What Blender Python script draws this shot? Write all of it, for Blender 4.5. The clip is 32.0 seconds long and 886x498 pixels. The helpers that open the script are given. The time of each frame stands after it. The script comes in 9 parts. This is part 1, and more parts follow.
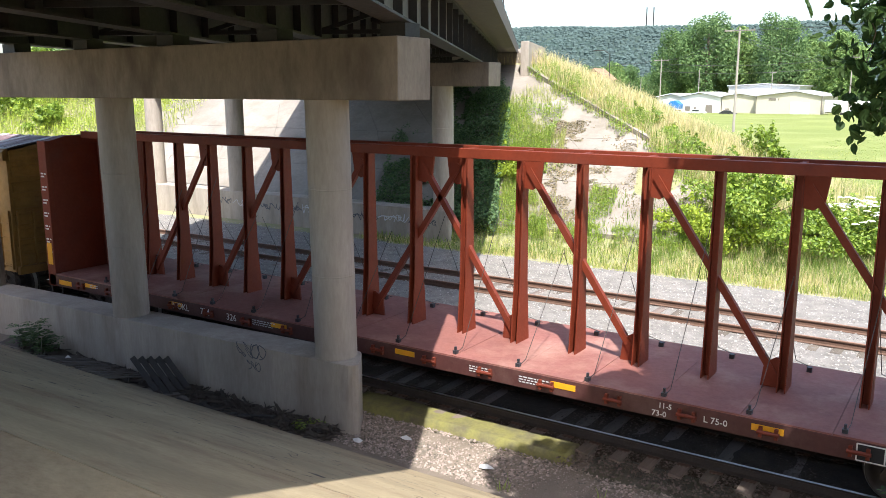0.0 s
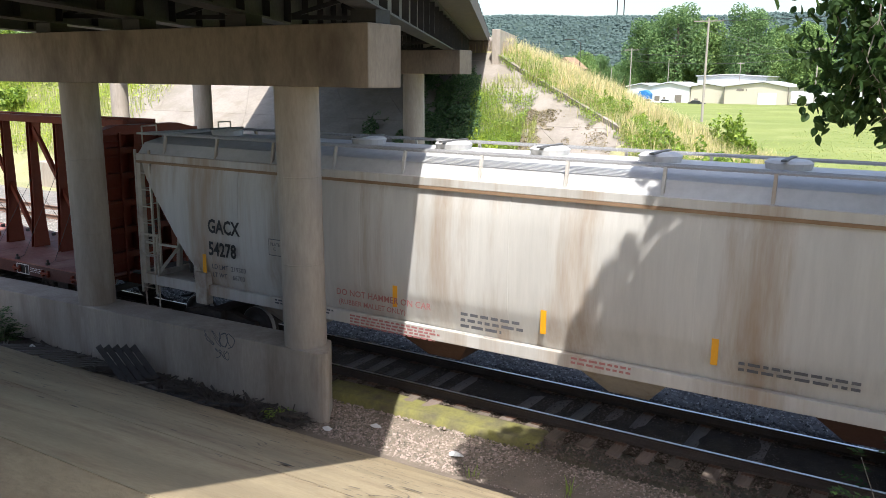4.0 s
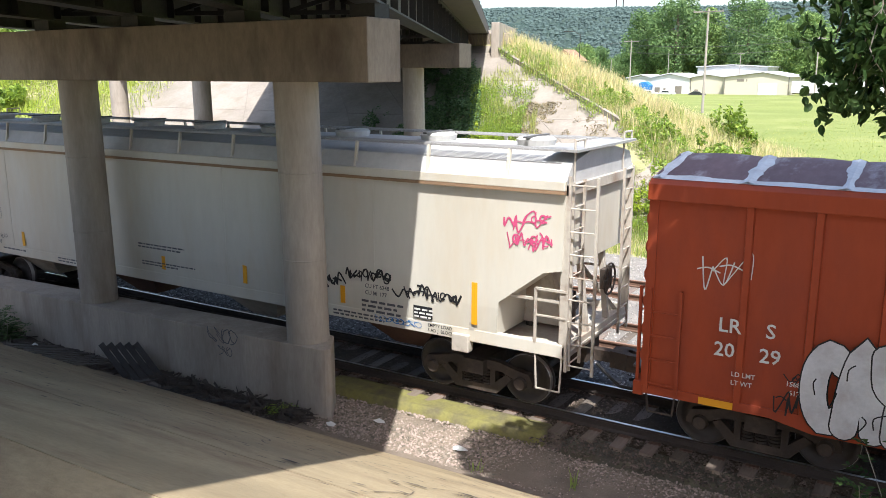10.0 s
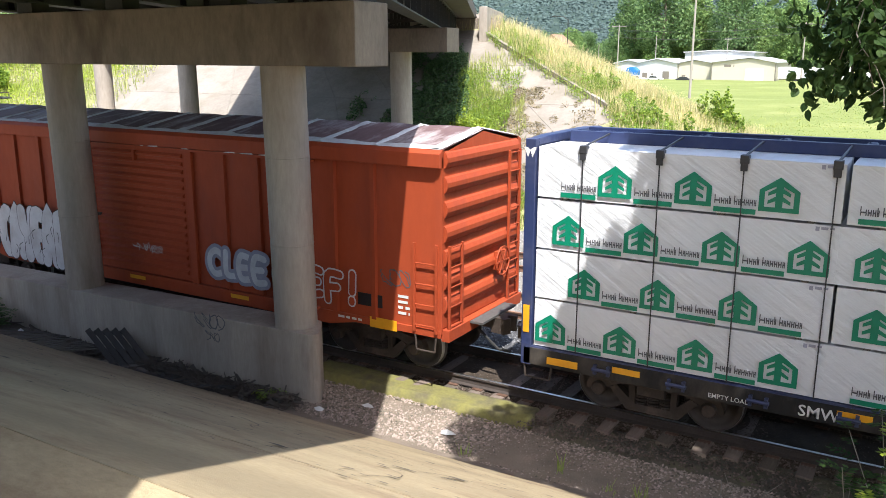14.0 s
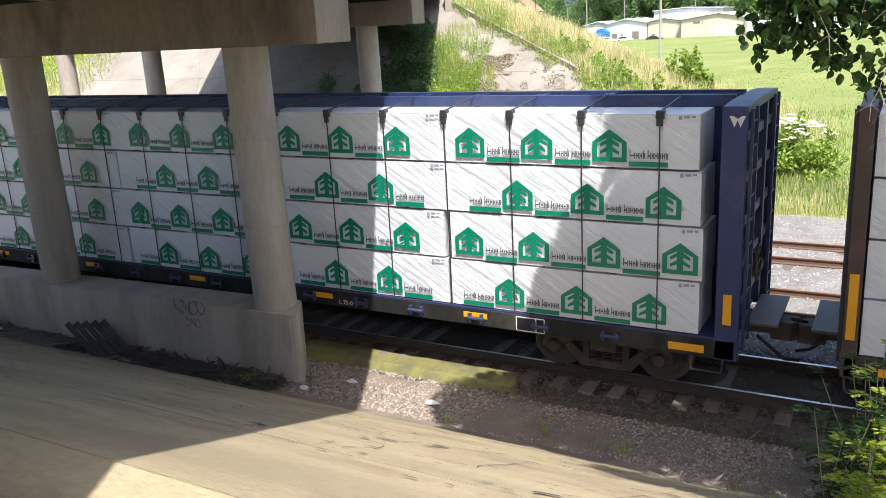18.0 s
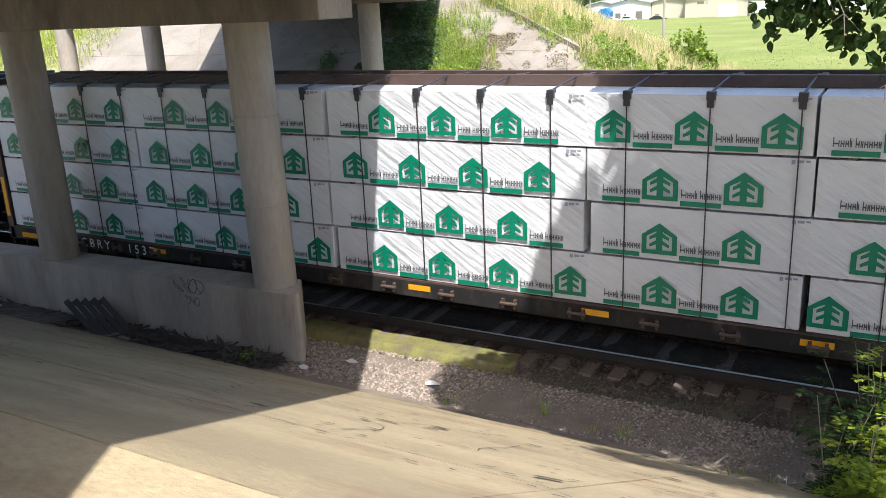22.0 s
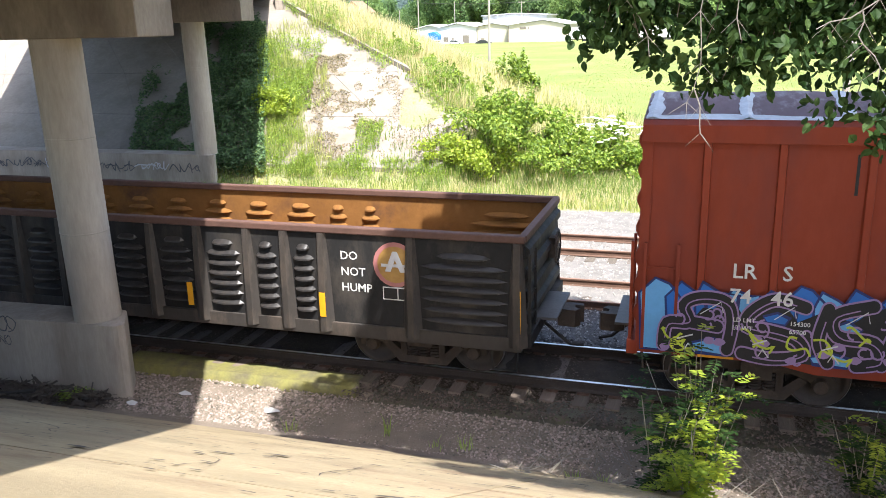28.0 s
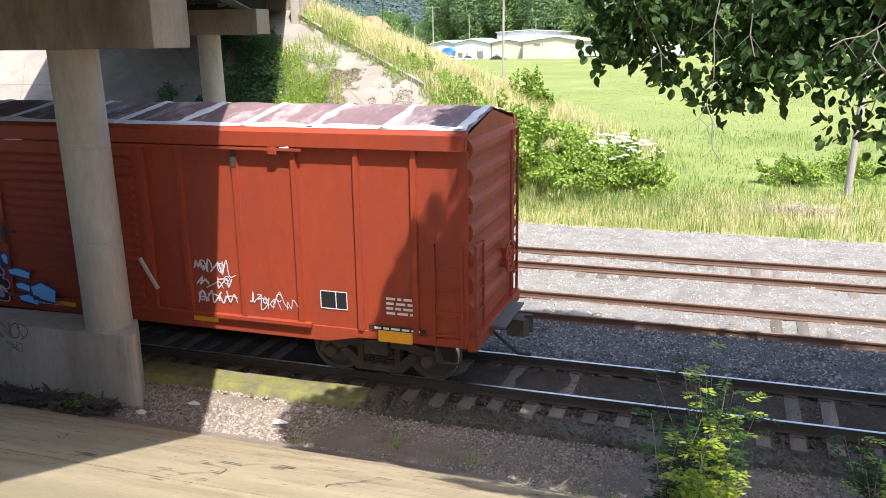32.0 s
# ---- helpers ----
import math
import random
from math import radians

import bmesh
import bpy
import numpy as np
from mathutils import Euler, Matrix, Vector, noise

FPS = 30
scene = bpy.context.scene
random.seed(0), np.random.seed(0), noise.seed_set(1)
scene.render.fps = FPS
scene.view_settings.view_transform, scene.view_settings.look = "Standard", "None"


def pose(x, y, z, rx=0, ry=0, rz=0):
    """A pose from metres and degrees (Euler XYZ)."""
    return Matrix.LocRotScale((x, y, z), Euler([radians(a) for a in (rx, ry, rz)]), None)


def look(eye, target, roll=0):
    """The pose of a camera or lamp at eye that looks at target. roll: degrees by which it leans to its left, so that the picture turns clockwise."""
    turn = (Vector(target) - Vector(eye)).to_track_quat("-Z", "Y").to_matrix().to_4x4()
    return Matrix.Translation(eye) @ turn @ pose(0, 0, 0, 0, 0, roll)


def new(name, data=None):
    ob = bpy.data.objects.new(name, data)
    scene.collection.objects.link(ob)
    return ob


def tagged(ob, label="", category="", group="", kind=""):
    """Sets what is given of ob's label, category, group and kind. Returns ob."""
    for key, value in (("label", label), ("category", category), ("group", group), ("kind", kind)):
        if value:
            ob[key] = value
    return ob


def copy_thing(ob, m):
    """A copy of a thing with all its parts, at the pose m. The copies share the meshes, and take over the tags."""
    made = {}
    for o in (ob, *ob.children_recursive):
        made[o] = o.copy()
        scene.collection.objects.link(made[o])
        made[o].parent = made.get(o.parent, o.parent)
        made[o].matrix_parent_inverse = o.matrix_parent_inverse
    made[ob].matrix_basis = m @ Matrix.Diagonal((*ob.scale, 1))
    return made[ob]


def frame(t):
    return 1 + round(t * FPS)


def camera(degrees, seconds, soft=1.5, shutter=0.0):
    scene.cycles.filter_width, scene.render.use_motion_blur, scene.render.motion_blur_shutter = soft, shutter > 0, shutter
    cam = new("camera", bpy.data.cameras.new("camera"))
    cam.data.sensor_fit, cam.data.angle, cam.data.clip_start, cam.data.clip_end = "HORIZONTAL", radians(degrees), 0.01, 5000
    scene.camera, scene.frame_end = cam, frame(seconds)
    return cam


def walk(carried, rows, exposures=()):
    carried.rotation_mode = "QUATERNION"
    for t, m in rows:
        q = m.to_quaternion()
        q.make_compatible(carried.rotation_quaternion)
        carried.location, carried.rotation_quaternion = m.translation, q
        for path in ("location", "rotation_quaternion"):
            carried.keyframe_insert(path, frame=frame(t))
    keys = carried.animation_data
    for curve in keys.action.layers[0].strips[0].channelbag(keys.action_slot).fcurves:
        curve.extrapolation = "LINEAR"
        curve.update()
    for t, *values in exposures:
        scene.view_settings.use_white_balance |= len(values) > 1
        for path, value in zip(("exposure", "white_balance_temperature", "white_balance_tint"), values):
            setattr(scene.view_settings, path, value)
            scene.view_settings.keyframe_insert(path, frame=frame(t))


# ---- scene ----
# the hand-held camera, on the paved slope beside the bridge
EXPOSURES = [(t, e + 0.12, 6250, 10.5) for t, e in ((0.0, 1.12), (2.0, 1.05), (3.0, 0.90), (6.0, 0.98), (8.5, 0.87), (10.5, 1.05), (14.0, 1.08), (16.5, 0.95), (19.0, 1.0), (20.0, 0.88), (22.5, 0.92), (24.0, 1.05), (25.5, 1.25), (28.5, 1.42), (30.5, 1.34), (32.0, 1.08))]
cam = camera(56.24, 32.0, soft=0.6)
walk(cam, [
    (0.0, pose(-0.039, -13.539, 5.804, 79.20, -0.03, 33.47)),
    (0.5, pose(-0.042, -13.538, 5.811, 79.03, -0.10, 33.34)),
    (1.0, pose(-0.044, -13.526, 5.807, 78.93, -0.18, 33.23)),
    (1.5, pose(-0.052, -13.528, 5.812, 78.80, -0.42, 32.79)),
    (2.0, pose(-0.053, -13.526, 5.808, 78.75, -0.73, 32.02)),
    (2.5, pose(-0.051, -13.525, 5.817, 78.59, -1.08, 31.63)),
    (3.0, pose(-0.028, -13.537, 5.804, 78.44, -1.02, 31.44)),
    (3.5, pose(-0.029, -13.535, 5.808, 78.36, -0.80, 31.43)),
    (5.5, pose(-0.054, -13.511, 5.803, 78.46, -0.10, 31.84)),
    (6.0, pose(-0.051, -13.512, 5.801, 78.43, -0.03, 31.89)),
    (6.5, pose(-0.051, -13.521, 5.812, 78.39, -0.10, 31.81)),
    (7.0, pose(-0.055, -13.517, 5.816, 78.31, -0.15, 31.74)),
    (7.5, pose(-0.042, -13.533, 5.809, 78.25, -0.13, 31.75)),
    (8.0, pose(-0.051, -13.526, 5.811, 78.21, -0.12, 31.72)),
    (8.5, pose(-0.052, -13.527, 5.810, 78.18, -0.09, 31.69)),
    (9.0, pose(-0.057, -13.524, 5.815, 78.12, -0.06, 31.67)),
    (9.5, pose(-0.050, -13.522, 5.809, 78.02, 0.02, 31.53)),
    (10.0, pose(-0.052, -13.511, 5.810, 77.96, 0.03, 31.49)),
    (10.5, pose(-0.053, -13.511, 5.807, 77.93, 0.07, 31.43)),
    (11.0, pose(-0.056, -13.516, 5.806, 77.84, 0.09, 31.33)),
    (11.5, pose(-0.056, -13.506, 5.806, 77.67, 0.17, 31.25)),
    (12.0, pose(-0.050, -13.514, 5.803, 77.47, 0.18, 31.08)),
    (12.5, pose(-0.054, -13.513, 5.807, 77.35, 0.01, 31.03)),
    (13.0, pose(-0.058, -13.512, 5.810, 77.21, 0.03, 30.95)),
    (13.5, pose(-0.053, -13.530, 5.801, 77.11, 0.02, 30.76)),
    (14.0, pose(-0.053, -13.519, 5.806, 76.95, -0.12, 30.65)),
    (14.5, pose(-0.047, -13.520, 5.807, 76.85, -0.28, 30.40)),
    (16.5, pose(0.074, -13.578, 5.893, 76.70, 2.18, 30.02)),
    (16.6, pose(0.070, -13.568, 5.887, 76.98, 2.42, 30.27)),
    (16.7, pose(0.065, -13.558, 5.880, 76.95, 2.65, 30.35)),
    (16.8, pose(0.061, -13.548, 5.874, 76.83, 2.89, 30.06)),
    (16.9, pose(0.057, -13.538, 5.867, 76.88, 3.13, 30.06)),
    (17.0, pose(0.053, -13.528, 5.861, 76.74, 3.37, 29.85)),
    (17.1, pose(0.058, -13.517, 5.850, 76.41, 3.22, 29.36)),
    (17.2, pose(0.063, -13.506, 5.840, 75.58, 3.08, 29.50)),
    (17.3, pose(0.067, -13.495, 5.830, 74.52, 2.94, 29.42)),
    (17.4, pose(0.072, -13.484, 5.820, 74.50, 2.80, 29.40)),
    (17.5, pose(0.077, -13.473, 5.809, 74.44, 2.65, 29.23)),
    (17.6, pose(0.078, -13.483, 5.808, 74.43, 2.70, 29.09)),
    (17.7, pose(0.078, -13.493, 5.807, 74.43, 2.74, 28.99)),
    (17.8, pose(0.079, -13.504, 5.805, 74.64, 2.78, 28.77)),
    (17.9, pose(0.080, -13.514, 5.804, 74.74, 2.82, 28.60)),
    (18.0, pose(0.080, -13.524, 5.802, 75.02, 2.86, 28.58)),
    (18.5, pose(0.068, -13.483, 5.789, 75.29, 3.17, 27.77)),
    (19.0, pose(0.075, -13.487, 5.764, 75.93, 3.14, 27.19)),
    (19.5, pose(0.059, -13.488, 5.790, 76.96, 2.91, 26.78)),
    (19.6, pose(0.051, -13.481, 5.792, 77.27, 2.89, 26.52)),
    (19.7, pose(0.043, -13.474, 5.794, 77.75, 2.87, 26.61)),
    (19.8, pose(0.036, -13.467, 5.796, 78.28, 2.85, 26.70)),
    (19.9, pose(0.028, -13.459, 5.799, 78.39, 2.83, 26.76)),
    (20.0, pose(0.020, -13.452, 5.801, 78.51, 2.81, 27.05)),
    (20.2, pose(0.016, -13.460, 5.814, 78.44, 2.70, 27.10)),
    (20.4, pose(0.012, -13.467, 5.828, 78.45, 2.60, 27.44)),
    (20.5, pose(0.010, -13.470, 5.835, 78.45, 2.55, 28.35)),
    (20.6, pose(0.013, -13.474, 5.830, 78.68, 2.57, 30.02)),
    (20.8, pose(0.021, -13.480, 5.820, 78.64, 2.62, 30.68)),
    (21.0, pose(0.028, -13.487, 5.810, 78.73, 2.66, 30.70)),
    (21.1, pose(0.023, -13.477, 5.803, 78.66, 2.68, 30.70)),
    (21.2, pose(0.018, -13.467, 5.796, 78.49, 2.70, 30.59)),
    (21.3, pose(0.012, -13.458, 5.790, 77.77, 2.72, 30.61)),
    (21.4, pose(0.007, -13.448, 5.783, 76.95, 2.74, 30.24)),
    (21.5, pose(0.002, -13.439, 5.776, 76.22, 2.75, 29.78)),
    (21.6, pose(0.005, -13.440, 5.778, 74.85, 2.68, 28.98)),
    (21.7, pose(0.008, -13.442, 5.779, 74.19, 2.61, 28.89)),
    (21.8, pose(0.011, -13.444, 5.780, 73.82, 2.54, 28.87)),
    (21.9, pose(0.014, -13.445, 5.782, 73.75, 2.47, 28.81)),
    (22.0, pose(0.017, -13.447, 5.783, 73.63, 2.40, 28.72)),
    (22.1, pose(0.019, -13.445, 5.782, 73.68, 2.38, 28.64)),
    (22.5, pose(0.026, -13.439, 5.777, 73.88, 2.29, 27.57)),
    (23.0, pose(0.030, -13.426, 5.781, 73.84, 2.24, 26.79)),
    (23.5, pose(0.020, -13.424, 5.769, 73.80, 2.44, 26.41)),
    (23.6, pose(0.017, -13.421, 5.766, 73.89, 2.39, 26.27)),
    (23.7, pose(0.014, -13.418, 5.764, 73.82, 2.34, 26.05)),
    (23.8, pose(0.011, -13.415, 5.761, 73.76, 2.29, 25.02)),
    (23.9, pose(0.008, -13.412, 5.758, 73.67, 2.24, 24.15)),
    (24.0, pose(0.005, -13.409, 5.755, 73.70, 2.19, 23.43)),
    (24.1, pose(0.010, -13.413, 5.756, 73.63, 2.06, 21.95)),
    (24.2, pose(0.015, -13.416, 5.757, 73.71, 1.92, 21.25)),
    (24.3, pose(0.020, -13.419, 5.757, 73.80, 1.79, 21.01)),
    (24.4, pose(0.026, -13.422, 5.758, 73.94, 1.66, 20.98)),
    (24.5, pose(0.031, -13.425, 5.758, 74.09, 1.53, 20.89)),
    (25.0, pose(0.034, -13.425, 5.754, 74.50, 1.77, 20.63)),
    (25.5, pose(0.031, -13.411, 5.750, 74.70, 1.50, 19.08)),
    (26.0, pose(0.020, -13.399, 5.763, 74.68, 1.18, 18.47)),
    (26.5, pose(0.030, -13.401, 5.753, 74.65, 1.14, 18.06)),
    (28.5, pose(0.038, -13.411, 5.754, 74.73, 1.40, 17.41)),
    (29.0, pose(0.043, -13.416, 5.756, 74.79, 1.30, 17.65)),
    (29.5, pose(0.046, -13.418, 5.758, 74.87, 1.26, 17.82)),
    (30.0, pose(0.033, -13.417, 5.761, 75.13, 1.04, 17.93)),
    (30.5, pose(0.034, -13.414, 5.760, 75.29, 0.80, 18.05)),
    (31.0, pose(0.033, -13.416, 5.768, 75.45, 0.48, 18.14)),
    (31.5, pose(0.032, -13.417, 5.757, 75.55, 0.54, 18.30)),
    (32.0, pose(0.044, -13.408, 5.739, 75.74, 0.78, 18.42)),
], exposures=EXPOSURES)

# ---- sky and sun ----
SUN_DOWN = Vector((-0.345, 0.440, -1.0))
world = bpy.data.worlds.new("sky")
scene.world = world
world.use_nodes = True
wn = world.node_tree.nodes
sky = wn.new("ShaderNodeTexSky")
sky.sky_type = "NISHITA"
sky.sun_disc = False
sky.sun_elevation = radians(60.8)
sky.sun_rotation = radians(140.9)
sky.air_density, sky.dust_density, sky.ozone_density = 1.1, 2.5, 1.0
world.node_tree.links.new(sky.outputs[0], wn["Background"].inputs[0])
wn["Background"].inputs[1].default_value = 0.15
sun_data = bpy.data.lights.new("sun", "SUN")
sun_data.energy, sun_data.angle, sun_data.color = 4.4, radians(0.53), (1.0, 0.965, 0.91)
sun = new("sun", sun_data)
sun.matrix_world = look((0, 0, 60), Vector((0, 0, 60)) + SUN_DOWN)


# ---- materials ----
def mat(name, color, rough=0.7, metal=0.0, vary=0.25, big=1.2, fine=14.0, bump=0.25, depth=0.01, tint=None, stain=None,
        stain_scale=0.8, stain_amount=0.35, stretch=(1, 1, 1), island=0.0, obj_random=0.0, spec=0.5, translucent=0.0):
    """A surface with two scales of variation, optional stains of another colour and fine relief."""
    m = bpy.data.materials.new(name)
    m.use_nodes = True
    nt = m.node_tree
    n, l = nt.nodes, nt.links
    bsdf = n["Principled BSDF"]
    tc = n.new("ShaderNodeTexCoord")
    mp = n.new("ShaderNodeMapping")
    mp.inputs["Scale"].default_value = stretch
    l.new(tc.outputs["Object"], mp.inputs["Vector"])

    def noise_tex(scale, detail=4.0, rough_=0.6):
        t = n.new("ShaderNodeTexNoise")
        t.inputs["Scale"].default_value, t.inputs["Detail"].default_value, t.inputs["Roughness"].default_value = scale, detail, rough_
        l.new(mp.outputs[0], t.inputs["Vector"])
        return t

    def ramp(src, lo, hi, a, b):
        r = n.new("ShaderNodeMapRange")
        r.inputs[1].default_value, r.inputs[2].default_value, r.inputs[3].default_value, r.inputs[4].default_value = lo, hi, a, b
        l.new(src, r.inputs[0])
        return r.outputs[0]

    def mix(fac, a, b, kind="MIX"):
        x = n.new("ShaderNodeMix")
        x.data_type, x.blend_type = "RGBA", kind
        for sock, v in ((x.inputs[0], fac), (x.inputs[6], a), (x.inputs[7], b)):
            if isinstance(v, bpy.types.NodeSocket):
                l.new(v, sock)
            else:
                sock.default_value = v
        return x.outputs[2]

    c = (*color, 1)
    other = (*tint, 1) if tint else (*[v * 0.62 for v in color], 1)
    n1, n2 = noise_tex(big), noise_tex(fine, 6.0, 0.7)
    col = mix(ramp(n1.outputs[0], 0.36, 0.66, 0.0, 1.0), c, other) if tint else mix(ramp(n1.outputs[0], 0.36, 0.66, 0.0, vary * 1.6), c, other)
    col = mix(ramp(n2.outputs[0], 0.3, 0.7, 0.0, vary), col, (*[v * 0.5 for v in color], 1))
    if stain:
        n3 = noise_tex(stain_scale, 7.0, 0.68)
        col = mix(ramp(n3.outputs[0], 0.5, 0.68, 0.0, stain_amount), col, (*stain, 1))
    if island or obj_random:
        if island:
            g = n.new("ShaderNodeNewGeometry")
            src, amount = g.outputs["Random Per Island"], island
        else:
            g = n.new("ShaderNodeObjectInfo")
            src, amount = g.outputs["Random"], obj_random
        hsv = n.new("ShaderNodeHueSaturation")
        l.new(ramp(src, 0, 1, 1 - amount, 1 + amount), hsv.inputs["Value"])
        l.new(ramp(src, 0, 1, 0.5 + amount * 0.05, 0.5 - amount * 0.05), hsv.inputs["Hue"])
        l.new(col, hsv.inputs["Color"])
        col = hsv.outputs[0]
    l.new(col, bsdf.inputs["Base Color"])
    l.new(ramp(n2.outputs[0], 0.2, 0.8, max(0.04, rough - 0.12), min(1.0, rough + 0.1)), bsdf.inputs["Roughness"])
    bsdf.inputs["Metallic"].default_value = metal
    bsdf.inputs["Specular IOR Level"].default_value = spec
    if bump:
        b = n.new("ShaderNodeBump")
        b.inputs["Strength"].default_value, b.inputs["Distance"].default_value = bump, depth
        l.new(n2.outputs[0], b.inputs["Height"])
        l.new(b.outputs[0], bsdf.inputs["Normal"])
    if translucent:
        tr = n.new("ShaderNodeBsdfTranslucent")
        bright = n.new("ShaderNodeHueSaturation")
        bright.inputs["Value"].default_value = 1.6
        l.new(col, bright.inputs["Color"])
        l.new(bright.outputs[0], tr.inputs["Color"])
        ms = n.new("ShaderNodeMixShader")
        ms.inputs[0].default_value = translucent
        l.new(bsdf.outputs[0], ms.inputs[1])
        l.new(tr.outputs[0], ms.inputs[2])
        l.new(ms.outputs[0], n["Material Output"].inputs["Surface"])
    return m


M = {}
M["concrete"] = mat("weathered_concrete", (0.45, 0.385, 0.315), 0.85, vary=0.4, big=1.3, fine=16, bump=0.35, depth=0.008, stain=(0.20, 0.155, 0.12), stain_scale=1.1, stain_amount=0.6, stretch=(1, 1, 0.22))
M["slope"] = mat("slope_paving_concrete", (0.435, 0.343, 0.205), 0.9, vary=0.55, big=0.7, fine=26, bump=0.8, depth=0.014, stain=(0.21, 0.138, 0.08), stain_scale=1.3, stain_amount=0.75, stretch=(0.6, 1.15, 1))
M["slope_far"] = mat("far_slope_concrete", (0.31, 0.27, 0.225), 0.9, vary=0.45, big=0.35, fine=6, bump=0.4, depth=0.02, stain=(0.20, 0.17, 0.12), stain_scale=0.7, stain_amount=0.65)
# girder steel: near-black base carries the shade under the deck
M["steel_girder"] = mat("shade_dark_steel", (0.024, 0.022, 0.021), 0.65, vary=0.3, big=0.9, fine=12, bump=0.08, stain=(0.07, 0.045, 0.03), stain_scale=0.7, stain_amount=0.4)
# deck base colour is lowered to stand in for shade on the soffit
M["shaded_deck_concrete"] = mat("shaded_deck_concrete", (0.10, 0.085, 0.07), 0.85, vary=0.25, big=0.8, fine=8, stain=(0.16, 0.12, 0.085), stain_amount=0.45)
# paler copy of the girder steel, standing in for light bounced onto it
M["girder_fascia"] = mat("bounce_lit_fascia", (0.17, 0.155, 0.135), 0.75, vary=0.35, big=0.9, fine=12, bump=0.08, stain=(0.09, 0.065, 0.05), stain_scale=0.8, stain_amount=0.5)
M["gravel"] = mat("dusty_gravel", (0.29, 0.235, 0.185), 0.97, spec=0.2, vary=0.55, big=1.6, fine=30, bump=0.9, depth=0.03, stain=(0.19, 0.155, 0.12), stain_scale=1.3, stain_amount=0.6)
M["ballast"] = mat("pale_ballast", (0.30, 0.275, 0.245), 0.95, vary=0.7, big=2.2, fine=26, bump=1.0, depth=0.04, stain=(0.25, 0.23, 0.21), stain_scale=0.9, stain_amount=0.5)
M["ballast_dark"] = mat("oily_ballast", (0.095, 0.073, 0.055), 0.97, spec=0.12, vary=0.6, big=2.5, fine=26, bump=1.0, depth=0.04, stain=(0.04, 0.034, 0.03), stain_scale=1.5, stain_amount=0.6)
M["stone"] = mat("ballast_stone", (0.31, 0.255, 0.21), 0.92, spec=0.2, vary=0.3, big=6, fine=40, bump=0.3, island=0.6)
M["stone_dark"] = mat("dark_ballast_stone", (0.135, 0.108, 0.088), 0.95, spec=0.15, vary=0.3, big=6, fine=40, bump=0.3, island=0.5)
M["stone_pale"] = mat("pale_ballast_stone", (0.33, 0.305, 0.275), 0.9, vary=0.3, big=6, fine=40, bump=0.3, island=0.45)
# ballast and stones in a darker blue-grey that stands in for tree shade
M["ballast_shaded"] = mat("shade_tinted_ballast", (0.125, 0.125, 0.13), 0.95, spec=0.2, vary=0.6, big=2.2, fine=26, bump=1.0, depth=0.04, stain=(0.06, 0.055, 0.055), stain_scale=1.2, stain_amount=0.5)
M["stone_shaded"] = mat("shade_tinted_ballast_stone", (0.185, 0.185, 0.19), 0.92, spec=0.25, vary=0.3, big=6, fine=40, bump=0.3, island=0.75)
M["tie"] = mat("old_timber_tie", (0.21, 0.165, 0.13), 0.9, vary=0.5, big=2, fine=22, bump=0.7, depth=0.02, stain=(0.09, 0.075, 0.065), stain_scale=2, stain_amount=0.6, stretch=(1, 0.12, 1), obj_random=0.3)
M["rail_side"] = mat("rusty_rail", (0.13, 0.07, 0.045), 0.8, vary=0.4, big=3, fine=30, bump=0.25, depth=0.005)
M["rail_rust"] = mat("rusty_rail_head", (0.27, 0.15, 0.10), 0.7, vary=0.3, big=3, fine=30, bump=0.2, depth=0.005)
M["rail_head"] = mat("polished_rail_head", (0.70, 0.69, 0.68), 0.36, metal=1.0, vary=0.1, big=3, fine=30, bump=0.02)
M["grass_ground"] = mat("meadow", (0.180, 0.215, 0.066), 0.97, spec=0.1, vary=0.45, big=0.06, fine=3.5, bump=0.8, depth=0.1, tint=(0.235, 0.262, 0.085), stain=(0.30, 0.30, 0.13), stain_scale=0.1, stain_amount=0.45)
M["dry_ground"] = mat("dry_grassy_soil", (0.33, 0.30, 0.16), 0.95, vary=0.4, big=0.4, fine=6, bump=0.8, depth=0.08, tint=(0.25, 0.265, 0.11), stain=(0.42, 0.36, 0.2), stain_scale=0.5, stain_amount=0.5)
M["blade_green"] = mat("green_grass_blade", (0.20, 0.28, 0.06), 0.7, vary=0.2, big=0.5, fine=5, bump=0, island=0.35, translucent=0.45)
M["blade_dry"] = mat("dry_grass_blade", (0.60, 0.52, 0.28), 0.8, vary=0.2, big=0.3, fine=5, bump=0, island=0.3, translucent=0.45)
M["blade_mid"] = mat("yellow_green_grass_blade", (0.37, 0.40, 0.12), 0.8, vary=0.2, big=0.3, fine=5, bump=0, island=0.3, translucent=0.45)
M["leaf"] = mat("broad_leaf", (0.040, 0.080, 0.021), 0.6, spec=0.22, vary=0.2, big=0.7, fine=9, bump=0.1, island=0.4, translucent=0.4)
M["leaf_bright"] = mat("sunny_leaf", (0.21, 0.30, 0.038), 0.55, vary=0.2, big=0.7, fine=9, bump=0.1, island=0.4, translucent=0.35)
M["leaf_lime"] = mat("lime_leaf", (0.30, 0.38, 0.04), 0.55, vary=0.2, big=0.7, fine=9, bump=0, island=0.3, translucent=0.4)
M["leaf_tree"] = mat("tree_leaf", (0.125, 0.205, 0.075), 0.7, spec=0.2, vary=0.25, big=0.15, fine=2, bump=0, island=0.4, translucent=0.25)
M["leaf_tree_b"] = mat("pale_tree_leaf", (0.175, 0.27, 0.085), 0.7, spec=0.2, vary=0.25, big=0.15, fine=2, bump=0, island=0.4, translucent=0.25)
